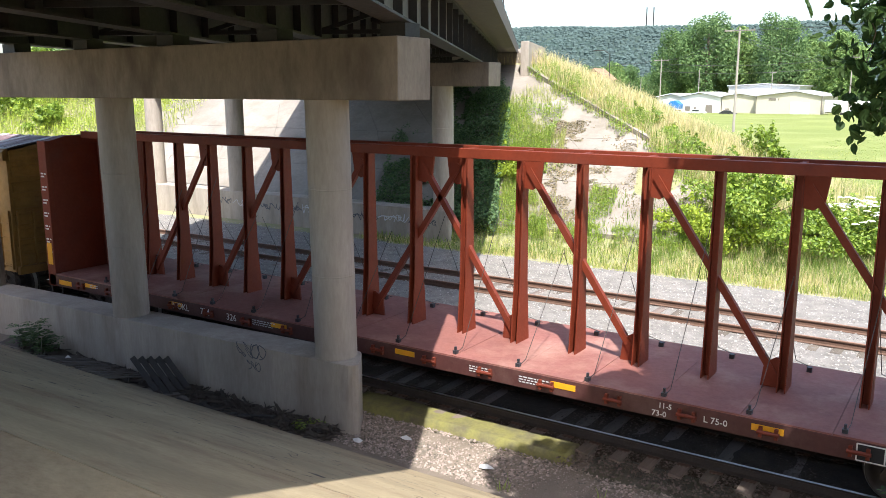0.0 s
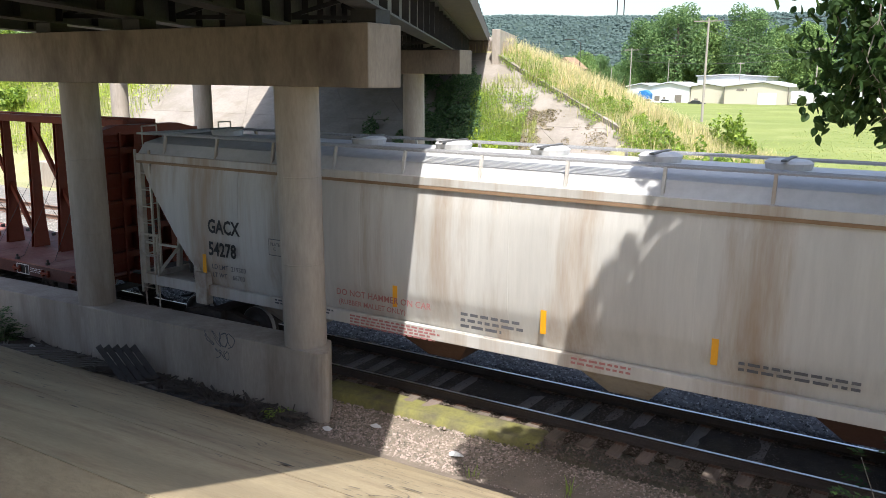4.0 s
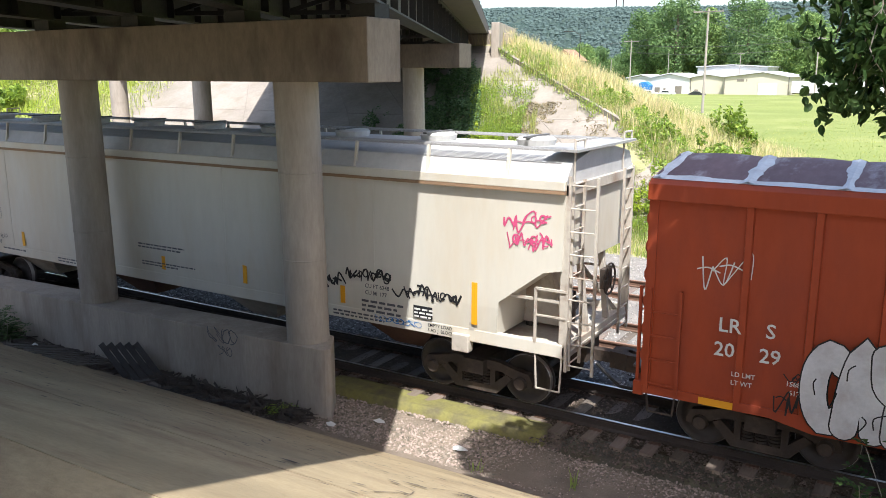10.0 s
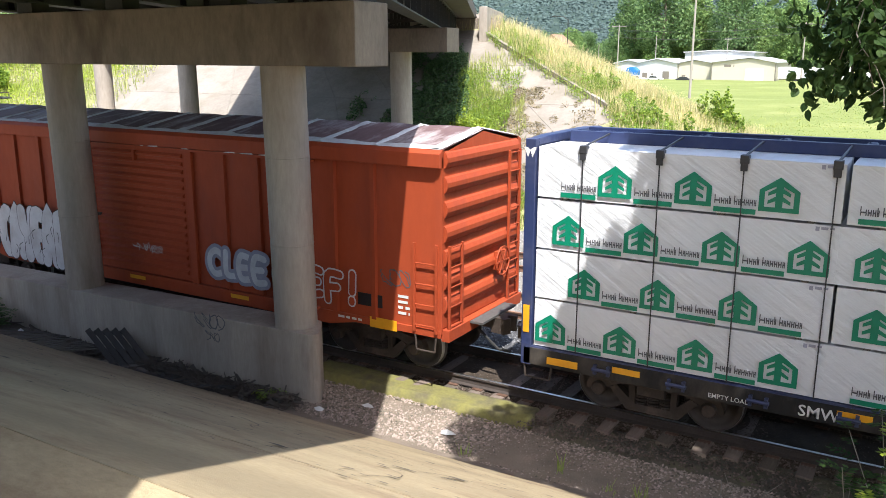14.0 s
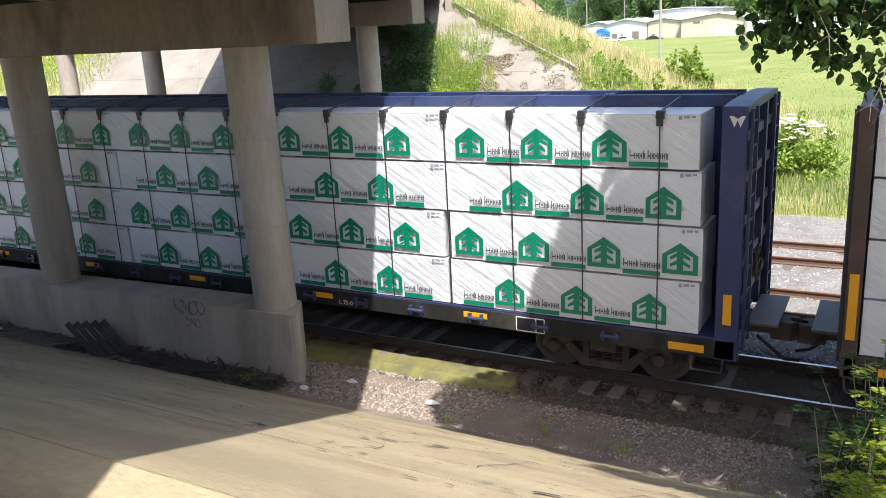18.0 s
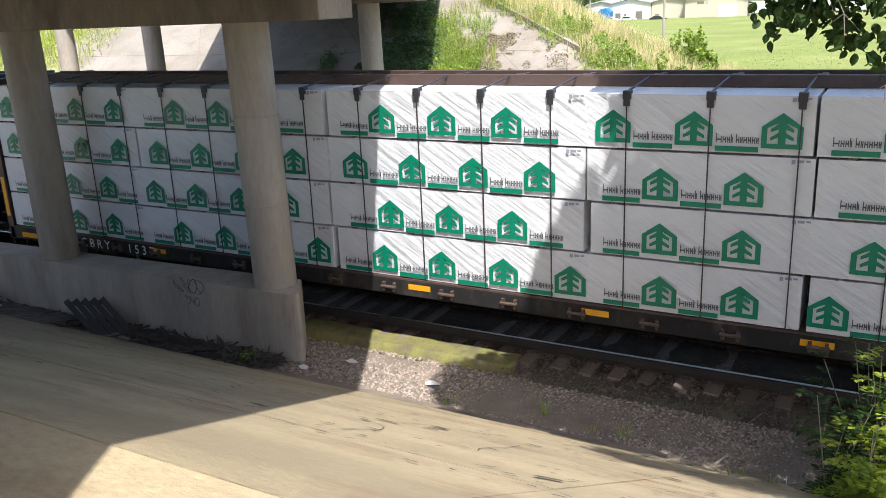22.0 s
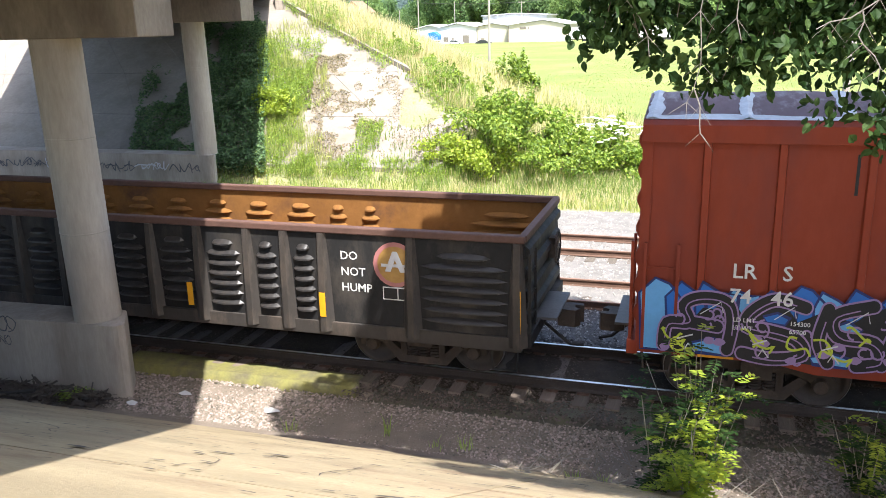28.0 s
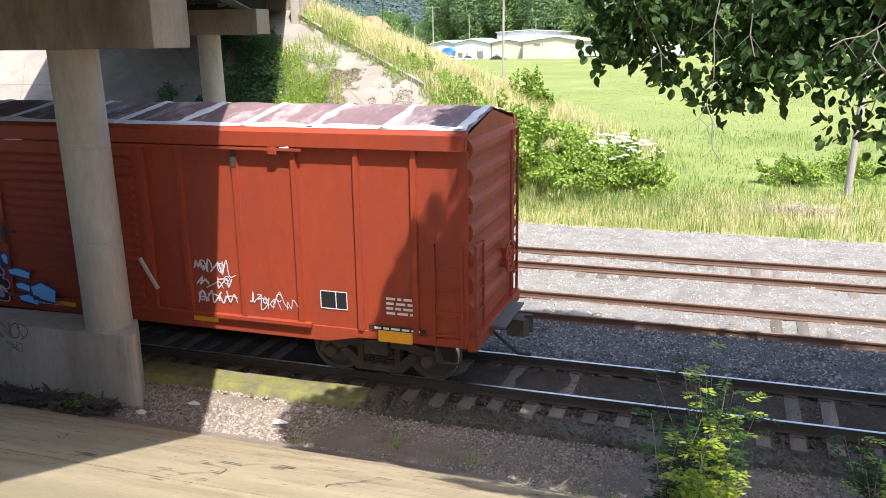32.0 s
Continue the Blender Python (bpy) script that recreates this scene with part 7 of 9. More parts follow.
# ---- distance ----
def hills():
    g = Geo()
    nx, ny = 420, 44
    for j in range(ny + 1):
        for i in range(nx + 1):
            x = -1500 + 2700 * i / nx
            y = 800 + 520 * j / ny
            prof = math.sin(math.pi * min(1, j / (ny * 0.75)) / 2)
            top = 92 + 16 * noise.noise((x * 0.0022, 3.0, 0)) + 7 * noise.noise((x * 0.012, 1.0, 0)) - 0.012 * max(0, x + 350)
            crowns = 6 * abs(noise.noise((x * 0.045, y * 0.045, 0))) + 4 * abs(noise.noise((x * 0.11, y * 0.11, 7)))
            g.v.append((x, y, prof * top + crowns if j else -3))
    g.f = [(j * (nx + 1) + i, j * (nx + 1) + i + 1, (j + 1) * (nx + 1) + i + 1, (j + 1) * (nx + 1) + i) for j in range(ny) for i in range(nx)]
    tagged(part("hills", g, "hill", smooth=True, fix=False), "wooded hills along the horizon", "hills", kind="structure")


# far crowns carry the same bluish haze in their colour
M["hill_leaf"] = mat("haze_blue_woods", (0.075, 0.108, 0.100), 0.9, spec=0.1, vary=0.3, big=0.012, fine=0.2, bump=0, island=0.18)
hills()


def hill_woods():
    """Tree crowns that roughen the far ridge: one low dome each."""
    rng = random.Random(501)
    v, f = [], []
    for _ in range(15000):
        x, j = rng.uniform(-980, 160), rng.random() ** 1.3
        y = 800 + 390 * j
        prof = math.sin(math.pi * min(1, (y - 800) / 390) / 2)
        top = 92 + 16 * noise.noise((x * 0.0022, 3.0, 0)) + 7 * noise.noise((x * 0.012, 1.0, 0)) - 0.012 * max(0, x + 350)
        z, r, h = prof * top + 1.0, rng.uniform(1.8, 4.2), rng.uniform(2.5, 6.0)
        k = len(v)
        for q, (rr, zz) in enumerate(((1.0, 0.0), (0.8, 0.65))):
            for e in range(6):
                a = e * 1.047 + q * 0.5 + rng.uniform(-.2, .2)
                w = r * rr * rng.uniform(0.75, 1.2)
                v.append((x + w * math.cos(a), y + w * math.sin(a), z + h * zz * rng.uniform(0.85, 1.1)))
        v.append((x + rng.uniform(-1, 1), y, z + h))
        f += [(k + e, k + (e + 1) % 6, k + 6 + (e + 1) % 6, k + 6 + e) for e in range(6)] + [(k + 6 + e, k + 6 + (e + 1) % 6, k + 12) for e in range(6)]
    g = Geo()
    g.v, g.f = v, f
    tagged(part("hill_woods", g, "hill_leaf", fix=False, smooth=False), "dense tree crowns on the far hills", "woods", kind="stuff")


hill_woods()


def leaf_quads(g, centre, radii, n, size, rng, droop=0.0, hollow=0.45):
    """Small leaves in a ragged lobe: each a folded pair of triangles."""
    cx, cy, cz = centre
    for _ in range(n):
        while True:
            p = Vector((rng.uniform(-1, 1), rng.uniform(-1, 1), rng.uniform(-1, 1)))
            if hollow < p.length < 1.0 + 0.15 * noise.noise(p * 3 + Vector(centre)):
                break
        c = Vector((cx + p.x * radii[0], cy + p.y * radii[1], cz + p.z * radii[2] - droop * (p.x * p.x + p.y * p.y)))
        n_ = (p * 0.7 + Vector((rng.uniform(-1, 1), rng.uniform(-1, 1), rng.uniform(-0.2, 1.2)))).normalized()
        a = n_.orthogonal().normalized()
        a.rotate(Matrix.Rotation(rng.uniform(0, 6.28), 3, n_))
        b = n_.cross(a)
        s = size * rng.uniform(0.6, 1.35)
        tip, tail, l_, r_ = c + a * s, c - a * s * 0.8, c + b * s * 0.55 + n_ * s * 0.15, c - b * s * 0.55 + n_ * s * 0.15
        g.add([tail, r_, tip, l_], [(0, 1, 2), (0, 2, 3)])


def limb(g, p, q, r0, r1, seg=7):
    p, q = Vector(p), Vector(q)
    d = (q - p).normalized()
    a = d.orthogonal().normalized()
    b = d.cross(a)
    vs = [p + (a * math.cos(t) + b * math.sin(t)) * r0 for t in [2 * math.pi * i / seg for i in range(seg)]]
    vs += [q + (a * math.cos(t) + b * math.sin(t)) * r1 for t in [2 * math.pi * i / seg for i in range(seg)]]
    g.add(vs, [(i, (i + 1) % seg, seg + (i + 1) % seg, seg + i) for i in range(seg)])


def tree(height, spread, seed, leaf, leaves, size, label, at=(0, 0, 0)):
    rng = random.Random(seed)
    t = thing("tree", label, "tree", at)
    wood = Geo()
    limb(wood, (0, 0, -0.5), (0.2, 0.1, height * 0.42), height * 0.022, height * 0.014)
    limb(wood, (0.2, 0.1, height * 0.42), (0.1, 0.3, height * 0.85), height * 0.014, height * 0.004)
    crown = Geo()
    n = 15
    for i in range(n):
        a, h = i * 2.4 + rng.uniform(-.4, .4), height * (0.28 + 0.62 * (i / n))
        rad = spread * (0.72 - 0.45 * abs(i / n - 0.35)) * rng.uniform(0.7, 1.1)
        c = (rad * 0.72 * math.cos(a), rad * 0.72 * math.sin(a), h)
        limb(wood, (0.15, 0.15, h * 0.72), c, height * 0.006, height * 0.002, 5)
        leaf_quads(crown, c, (rad * 0.62, rad * 0.62, height * rng.uniform(0.10, 0.16)), leaves // n, size, rng, 0.0, 0.35)
    part("trunk", wood, "bark", t)
    part("crown", crown, leaf, t, fix=False)
    return t


protos = [tree(22, 8.5, 31, "leaf_tree", 9500, 0.31, "tall dark green broadleaf tree behind the sheds", (-75, 268, 0)),
          tree(20, 7.5, 33, "leaf_tree_b", 9000, 0.31, "tall fresh green broadleaf tree behind the sheds", (-52, 262, 0)),
          tree(15, 6.5, 35, "leaf_tree_b", 6500, 0.28, "rounded broadleaf tree at the edge of the field", (-97, 225, 0))]
for o in protos:
    tagged(o, group="trees behind the sheds")
rng = random.Random(77)
for i in range(44):
    src = protos[(0, 1, 0, 1, 2)[i % 5]]
    x = -150 + i * 6.1 + rng.uniform(-3, 3)
    y = rng.uniform(250, 292) + (i % 3) * 9
    o = copy_thing(src, pose(x, y, land(x, y) - 0.5, 0, 0, rng.uniform(0, 360)))
    k = rng.uniform(0.85, 1.12) * (0.72 if x < -105 else 1.3 if -88 < x < -20 else 1.1)
    o.scale = (k * rng.uniform(0.9, 1.15), k * rng.uniform(0.9, 1.15), k)
for x, y, k, src in ((-92, 185, 0.62, 2), (-100, 190, 0.62, 2), (-86, 208, 0.5, 2), (30, 210, 0.9, 2), (60, 220, 1.0, 1), (90, 215, 1.0, 0), (120, 240, 1.1, 1), (-140, 200, 0.9, 2), (-125, 215, 0.8, 1)):
    o = copy_thing(protos[src], pose(x, y, land(x, y) - 0.4, 0, 0, x * 7 % 360))
    o.scale = (k, k, k)
# a lower belt of trees further off, in front of the hills
for i in range(30):
    x, y = -420 + i * 13.5 + rng.uniform(-5, 5), 380 + (i * 37 % 90)
    o = copy_thing(protos[(0, 1, 2)[i % 3]], pose(x, y, -1.0, 0, 0, rng.uniform(0, 360)))
    k = rng.uniform(0.75, 1.15)
    o.scale = (k * 1.25, k * 1.25, k)
# trees beyond the embankment seen between the columns
left_tree = tree(9, 5.5, 41, "leaf_tree_b", 5200, 0.20, "leafy green tree beyond the bridge", (-83, 36, 1.5))
for x, y, k in ((-90, 42, 1.1), (-76, 39, 0.95), (-97, 47, 1.2), (-70, 44, 0.8), (-104, 40, 1.1)):
    o = copy_thing(left_tree, pose(x, y, land(x, y) - 0.6, 0, 0, x * 3 % 360))
    o.scale = (k, k, k)


# ---- grass and weeds ----
def blades(name, label, mat_name, spots, per, h0, h1, spread, seed, lean=0.35, wide=0.012):
    rng = random.Random(seed)
    v, f = [], []
    for x, y in spots:
        z = land(x, y)
        for _ in range(per):
            a = rng.uniform(0, 6.283)
            bx, by = x + rng.gauss(0, spread), y + rng.gauss(0, spread)
            h = rng.uniform(h0, h1)
            dx, dy = math.cos(a) * lean * h * rng.random(), math.sin(a) * lean * h * rng.random()
            w = wide * rng.uniform(0.7, 1.5)
            px, py = -math.sin(a) * w, math.cos(a) * w
            k = len(v)
            v += [(bx - px, by - py, z - 0.03), (bx + px, by + py, z - 0.03), (bx + dx * 0.45 + px * 0.7, by + dy * 0.45 + py * 0.7, z + h * 0.6), (bx + dx * 0.45 - px * 0.7, by + dy * 0.45 - py * 0.7, z + h * 0.6), (bx + dx, by + dy, z + h)]
            f += [(k, k + 1, k + 2, k + 3), (k + 3, k + 2, k + 4)]
    g = Geo()
    g.v, g.f = v, f
    return tagged(part(name, g, mat_name, fix=False), label, "grass", kind="stuff")


def paved(x, y):
    """On the bare concrete of the far slope."""
    if not 17.0 < y < 30.4:
        return False
    right = np.interp(y, [17.2, 20.1, 23.3, 26.2, 30.4], [-9.1, -9.4, -13.1, -17.5, -23.3])
    return x < right


rng = random.Random(9)
spots_dry, spots_mid, spots_green = [], [], []
while len(spots_dry) < 5200:
    y = 20 + 70 * rng.random() ** 1.4
    xs, zs = spine(y)
    x = xs - 1.5 + rng.random() ** 0.8 * (zs / 0.42 + 4)
    if paved(x, y) or land(x, y) < 0.15 and rng.random() < 0.6:
        continue
    high = land(x, y) / 8.0
    (spots_dry if rng.random() < 0.48 + 0.45 * high else spots_mid if rng.random() < 0.7 else spots_green).append((x, y))
blades("tall_dry_grass", "tall dry golden grass on the road embankment", "blade_dry", spots_dry, 15, 0.35, 1.05, 0.30, 1, 0.8, 0.012)
blades("tall_grass", "tall yellow-green grass on the road embankment", "blade_mid", spots_mid, 17, 0.30, 0.90, 0.30, 2, 0.8, 0.012)
blades("weeds", "green weeds on the road embankment", "blade_green", spots_green, 9, 0.3, 0.9, 0.22, 3, 0.5, 0.03)
spots = []
while len(spots) < 3600:
    x, y = rng.uniform(-22, 18), 13.2 + 8 * rng.random() ** 1.3
    if not paved(x, y) or rng.random() < 0.04:
        spots.append((x, y))
blades("verge_grass", "pale yellow-green verge grass beside the ballast", "blade_mid", spots[:2300], 12, 0.08, 0.32, 0.18, 4, 0.8, 0.009)
blades("verge_dry_grass", "straw-coloured grass beside the ballast", "blade_dry", spots[2000:2900], 12, 0.08, 0.34, 0.18, 5, 0.8, 0.009)
blades("verge_weeds", "lush green grass at the foot of the embankment", "blade_green", spots[2900:] + [(rng.gauss(-6, 3.2), rng.gauss(17.6, 1.3)) for _ in range(900)], 10, 0.15, 0.5, 0.18, 6, 0.8, 0.012)
spots = [(rng.uniform(-16, 60), 22 + 90 * rng.random() ** 1.6) for _ in range(5200)]
spots = [p for p in spots if land(*p) < 0.3]
blades("meadow_grass", "mown meadow grass in the field", "blade_green", spots[::2], 7, 0.04, 0.13, 0.4, 7, 0.8, 0.02)
blades("meadow_seed_heads", "paler meadow grass in the field", "blade_mid", spots[1::2], 7, 0.04, 0.15, 0.4, 8, 0.8, 0.02)
spots = [(rng.uniform(-78, -50), rng.uniform(31, 44)) for _ in range(1500)]
blades("left_slope_grass", "bright grass on the slope beyond the bridge", "blade_mid", spots, 7, 0.3, 0.9, 0.3, 10, 0.5, 0.03)


def bush(name, label, x, y, r, h, mat_name, n, size, seed, flowers=0, base=None):
    rng = random.Random(seed)
    z = land(x, y) if base is None else base
    b = thing(name, label, "bush", (x, y, z))
    st = Geo()
    crown = Geo()
    lobes_ = 20
    for i in range(lobes_):
        a = i * 2.4 + rng.uniform(-.4, .4)
        rad = r * rng.uniform(0.1, 1.0)
        c = (rad * math.cos(a), rad * math.sin(a), h * rng.uniform(0.18, 0.95) * (1.1 - 0.45 * rad / r))
        limb(st, (rng.uniform(-.1, .1), rng.uniform(-.1, .1), -0.05), c, 0.025, 0.008, 5)
        k = rng.uniform(0.20, 0.42)
        leaf_quads(crown, c, (r * k, r * k, h * k * 0.6), int(n * 1.25) // lobes_, size, rng, 0, 0.1)
        if i % 3 == 0:                                      # a shoot that stands clear of the rest
            tip = (c[0] + rng.uniform(-.2, .2), c[1] + rng.uniform(-.2, .2), c[2] + h * rng.uniform(0.2, 0.4))
            limb(st, c, tip, 0.012, 0.004, 4)
            leaf_quads(crown, tip, (0.10 * r, 0.10 * r, h * 0.18), n // 60, size, rng, 0, 0.0)
    part("stems", st, "bark", b)
    part("foliage", crown, mat_name, b, fix=False)
    for i in range(flowers):
        a, rr = rng.uniform(0, 6.28), r * math.sqrt(rng.random()) * 0.95
        fz = h * (1.12 - 0.40 * (rr / r) ** 2) + rng.uniform(-0.15, 0.1)
        s = rng.uniform(0.10, 0.22)
        f = Geo()
        for k in range(16):
            aa, q = rng.uniform(0, 6.28), s * math.sqrt(rng.random())
            cx, cy, cz = rr * math.cos(a) + q * math.cos(aa), rr * math.sin(a) + q * math.sin(aa), fz - q * q * 1.5
            w = 0.05
            f.add([(cx - w, cy, cz), (cx, cy - w, cz + 0.01), (cx + w, cy, cz), (cx, cy + w, cz + 0.01), (cx, cy, cz + 0.03)], [(0, 1, 4), (1, 2, 4), (2, 3, 4), (3, 0, 4)])
        part("blossom", f, "flower", b, "flat white flower head", fix=False)
    return b


bush("elder_bush", "elder bush with flat white blossom beside the field", -3.9, 20.2, 1.9, 2.0, "leaf_bright", 3400, 0.085, 1, 64)
bush("shrub", "bright green shrub at the foot of the embankment", -7.4, 18.6, 2.2, 2.2, "leaf_bright", 4200, 0.09, 2)
bush("shrub", "bright green shrub beside the elder", -5.4, 19.4, 1.6, 1.6, "leaf_bright", 2400, 0.09, 3)
bush("shrub", "low yellow-green shrub by the ballast", -9.6, 17.8, 1.3, 1.1, "leaf_lime", 1300, 0.08, 4)
bush("young_tree", "upright green sapling on the embankment", -10.0, 31.0, 0.75, 2.3, "leaf_bright", 1300, 0.10, 5)
bush("young_tree", "small green sapling on the embankment", -9.2, 31.4, 0.6, 1.4, "leaf_bright", 700, 0.10, 15)
bush("shrub", "olive shrub below the tall grass", -12.6, 24.6, 1.1, 1.0, "leaf_bright", 1300, 0.08, 6)
bush("shrub", "olive shrub below the tall grass", -10.9, 22.4, 1.2, 1.0, "leaf_bright", 1300, 0.08, 7)
bush("shrub", "olive shrub below the tall grass", -14.8, 26.6, 1.0, 0.8, "leaf_bright", 1000, 0.08, 17)
bush("shrub", "lush yellow-green shrub beside the ballast", -8.3, 17.2, 1.5, 1.4, "leaf_lime", 1900, 0.08, 24)
bush("shrub", "lush green shrub beside the ballast", -5.6, 17.4, 1.6, 1.2, "leaf_bright", 2000, 0.08, 25)
bush("shrub", "low green shrub beside the elder", -2.4, 19.0, 1.2, 1.1, "leaf_bright", 1400, 0.08, 26)
for i, (x, y, r, h) in enumerate(((-66, 24, 2.6, 3.4), (-61, 27, 2.4, 3.2), (-70, 28, 3.0, 4.0), (-57, 29, 2.2, 2.6), (-63, 31, 2.6, 3.6), (-75, 25, 3.0, 4.0), (-53, 31, 1.8, 2.0), (-59, 22.5, 1.8, 2.0))):
    bush("shrub", "sunny green shrub on the slope beyond the bridge", x, y, r, h, "leaf_bright", 2600, 0.16, 60 + i, 0, (y - 16.9) * 0.54 - 0.3)
bush("lime_bush", "vivid lime-green bush at the edge of the bridge's shade", -18.5, 20.3, 1.0, 1.3, "leaf_lime", 1900, 0.08, 8)
bush("shrub", "grassy shrub in the field", 2.9, 23.0, 1.3, 1.0, "leaf_bright", 1800, 0.08, 9)
bush("shrub", "grassy shrub in the field", 5.2, 24.5, 1.4, 1.1, "leaf_bright", 1500, 0.08, 10)


def growth(name, label, mat_name, n, left, right, y0, y1, gap, size, lift, seed, upright=0.0, wave=0.55):
    """Uneven growth on the far slope between two edges, thick in hummocks and open between them."""
    rng = random.Random(seed)
    vs, fs = [], []
    made = 0
    ly, lx = [p[1] for p in left], [p[0] for p in left]
    ry, rx = [p[1] for p in right], [p[0] for p in right]
    while made < n:
        y = rng.uniform(y0, y1)
        a, b = np.interp(y, ly, lx), np.interp(y, ry, rx)
        x = rng.uniform(a - 0.3, b + 0.3)
        d = noise.noise((x * wave, y * wave, seed * 3.7)) + 0.5 * noise.noise((x * wave * 3, y * wave * 3, seed))
        rim = min(x - a, b - x, y - y0 + 0.3, y1 - y + 0.3)
        if d < gap - 0.25 * min(1.0, rim) + 0.2 * (rng.random() - 0.5):
            continue
        made += 1
        z = max(-0.3, (y - 16.9) * 0.54 + 0.1) + lift * max(0.1, d - gap + 0.35) * rng.random() ** 0.7 * 1.6
        ang = rng.uniform(0, 6.283)
        s = size * rng.uniform(0.6, 1.4)
        if upright and rng.random() < upright:
            h = s * rng.uniform(3, 6)
            w = s * 0.16
            dx, dy = 0.5 * h * math.cos(ang) * rng.random(), 0.5 * h * math.sin(ang) * rng.random()
            px, py = -math.sin(ang) * w, math.cos(ang) * w
            k = len(vs)
            vs += [(x - px, y - py, z - 0.1), (x + px, y + py, z - 0.1), (x + dx, y + dy, z + h)]
            fs.append((k, k + 1, k + 2))
            continue
        n_ = Vector((rng.gauss(0, 0.6), rng.gauss(-0.4, 0.6), 1)).normalized()
        t = n_.orthogonal().normalized()
        t.rotate(Matrix.Rotation(ang, 3, n_))
        bb = n_.cross(t)
        c = Vector((x, y, z))
        k = len(vs)
        vs += [c - t * s * 0.8, c - bb * s * 0.5 + n_ * s * 0.15, c + t * s, c + bb * s * 0.5 + n_ * s * 0.15]
        fs += [(k, k + 1, k + 2), (k, k + 2, k + 3)]
    g = Geo()
    g.v, g.f = vs, fs
    return tagged(part(name, g, mat_name, fix=False), label, "weeds", kind="stuff")


rng = random.Random(21)
IVY_L = [(-23.6, 16.6), (-26.3, 21.5), (-27.2, 25.0), (-27.0, 28.5)]
IVY_R = [(-17.3, 16.3), (-18.7, 18.8), (-20.3, 22.6), (-22.4, 26.4), (-24.3, 28.5)]
WEED_R = [(-15.2, 16.6), (-16.5, 18.9), (-17.4, 21.0), (-18.4, 23.7), (-18.8, 26.7), (-20.6, 28.2)]
growth("creeper", "dark creeper rambling over the shaded slope paving", "ivy", 26000, [(-20.6, 16.3), (-21.3, 18.8), (-22.8, 22.0), (-25.8, 26.7), (-26.5, 28.5)], IVY_R, 16.3, 28.5, -0.30, 0.075, 0.55, 1)
growth("creeper", "dark creeper rambling over the shaded slope paving", "ivy", 7000, IVY_L, [(-21.0, 16.6), (-23.6, 22.3), (-25.5, 25.0), (-26.5, 26.5)], 16.6, 26.0, 0.02, 0.075, 0.5, 2)
growth("slope_weeds", "green weeds matting the edge of the slope paving", "leaf_bright", 6500, IVY_R, WEED_R, 20.5, 25.8, -0.18, 0.06, 0.55, 3, 0.35)
growth("slope_weeds", "mixed green weeds on the broken edge of the paving", "leaf_bright", 5200, IVY_R, WEED_R, 16.4, 22.4, -0.02, 0.055, 0.40, 4, 0.45)
growth("slope_grass", "pale grass in the broken edge of the paving", "blade_mid", 6500, IVY_R, [(-13.8, 16.6), (-15.8, 18.9), (-16.6, 21.4), (-17.8, 23.7), (-18.4, 26.7)], 16.4, 27.5, 0.0, 0.06, 0.2, 5, 0.9)
growth("joint_weeds", "weeds growing along a joint of the paving", "leaf_bright", 1800, [(-13.6, 16.9), (-14.0, 19.8)], [(-12.8, 16.9), (-13.4, 19.8)], 16.9, 19.8, -0.2, 0.05, 0.3, 6, 0.4)
growth("foot_weeds", "grass and weeds along the foot of the paving", "leaf_bright", 3600, [(-17.5, 16.4), (-17.0, 17.5)], [(-8.6, 16.4), (-9.2, 17.5)], 16.4, 17.5, -0.02, 0.05, 0.3, 7, 0.6)
growth("dead_grass", "straw drift lying in wavy lines on the paving", "straw", 5200, [(-16.4, 17.4), (-17.6, 21.0), (-18.6, 24.5)], [(-12.6, 17.4), (-13.6, 20.0), (-16.6, 24.5)], 17.4, 24.8, 0.16, 0.055, 0.05, 8, 0.0, 0.8)
growth("dead_grass", "brown scraps on the paving beside the kerb", "straw", 2600, [(-13.0, 17.4), (-14.5, 21.0), (-16.5, 24.5)], [(-9.6, 17.4), (-10.2, 20.4), (-14.6, 24.2)], 17.4, 24.5, 0.24, 0.045, 0.04, 9, 0.0, 1.1)
growth("edge_weeds", "olive weeds along the kerb of the paving", "leaf_bright", 8000, [(-9.6, 17.2), (-10.2, 20.0), (-13.6, 23.0), (-22.6, 29.3)], [(-8.2, 17.2), (-8.8, 20.4), (-12.0, 23.4), (-21.4, 29.8)], 17.2, 29.5, -0.1, 0.06, 0.5, 10, 0.3)


growth("left_slope_weeds", "sunny weeds on the slope beyond the bridge", "leaf_lime", 9000, [(-72, 18), (-74, 31)], [(-46.5, 18), (-48.5, 31)], 18, 31, -0.15, 0.13, 0.7, 12, 0.5, 0.25)
growth("left_slope_grass_tufts", "pale grass on the slope beyond the bridge", "blade_mid", 12000, [(-72, 18), (-74, 31)], [(-45.0, 18), (-46.0, 31)], 18, 31, -0.4, 0.11, 0.5, 13, 0.8, 0.25)


# ---- the tree over the near bank ----
over = thing("shade_tree", "large broadleaf tree leaning over the near bank", "tree", (9.5, -6.5, 0.6))
wood = Geo()
ax, ay = 9.5, -6.5


def rel(x, y, z):
    return (x - ax, y - ay, z - 0.6)


limb(wood, rel(9.5, -6.5, 0.0), rel(8.8, -6.0, 5.5), 0.34, 0.26, 10)
limb(wood, rel(8.8, -6.0, 5.5), rel(7.5, -5.0, 10.0), 0.26, 0.16, 9)
part("trunk", wood, "bark", over)
rng = random.Random(4)
crown = Geo()
lobes = []
for i in range(10):
    for j in range(4):
        lobes.append((-1.25 + (0.0, 0.95, 0.45, 0.7)[j] + 1.6 * i + rng.uniform(-.3, .3), -6.7 + 1.45 * j + rng.uniform(-.3, .3), 9.7 + 2.0 * rng.random()))
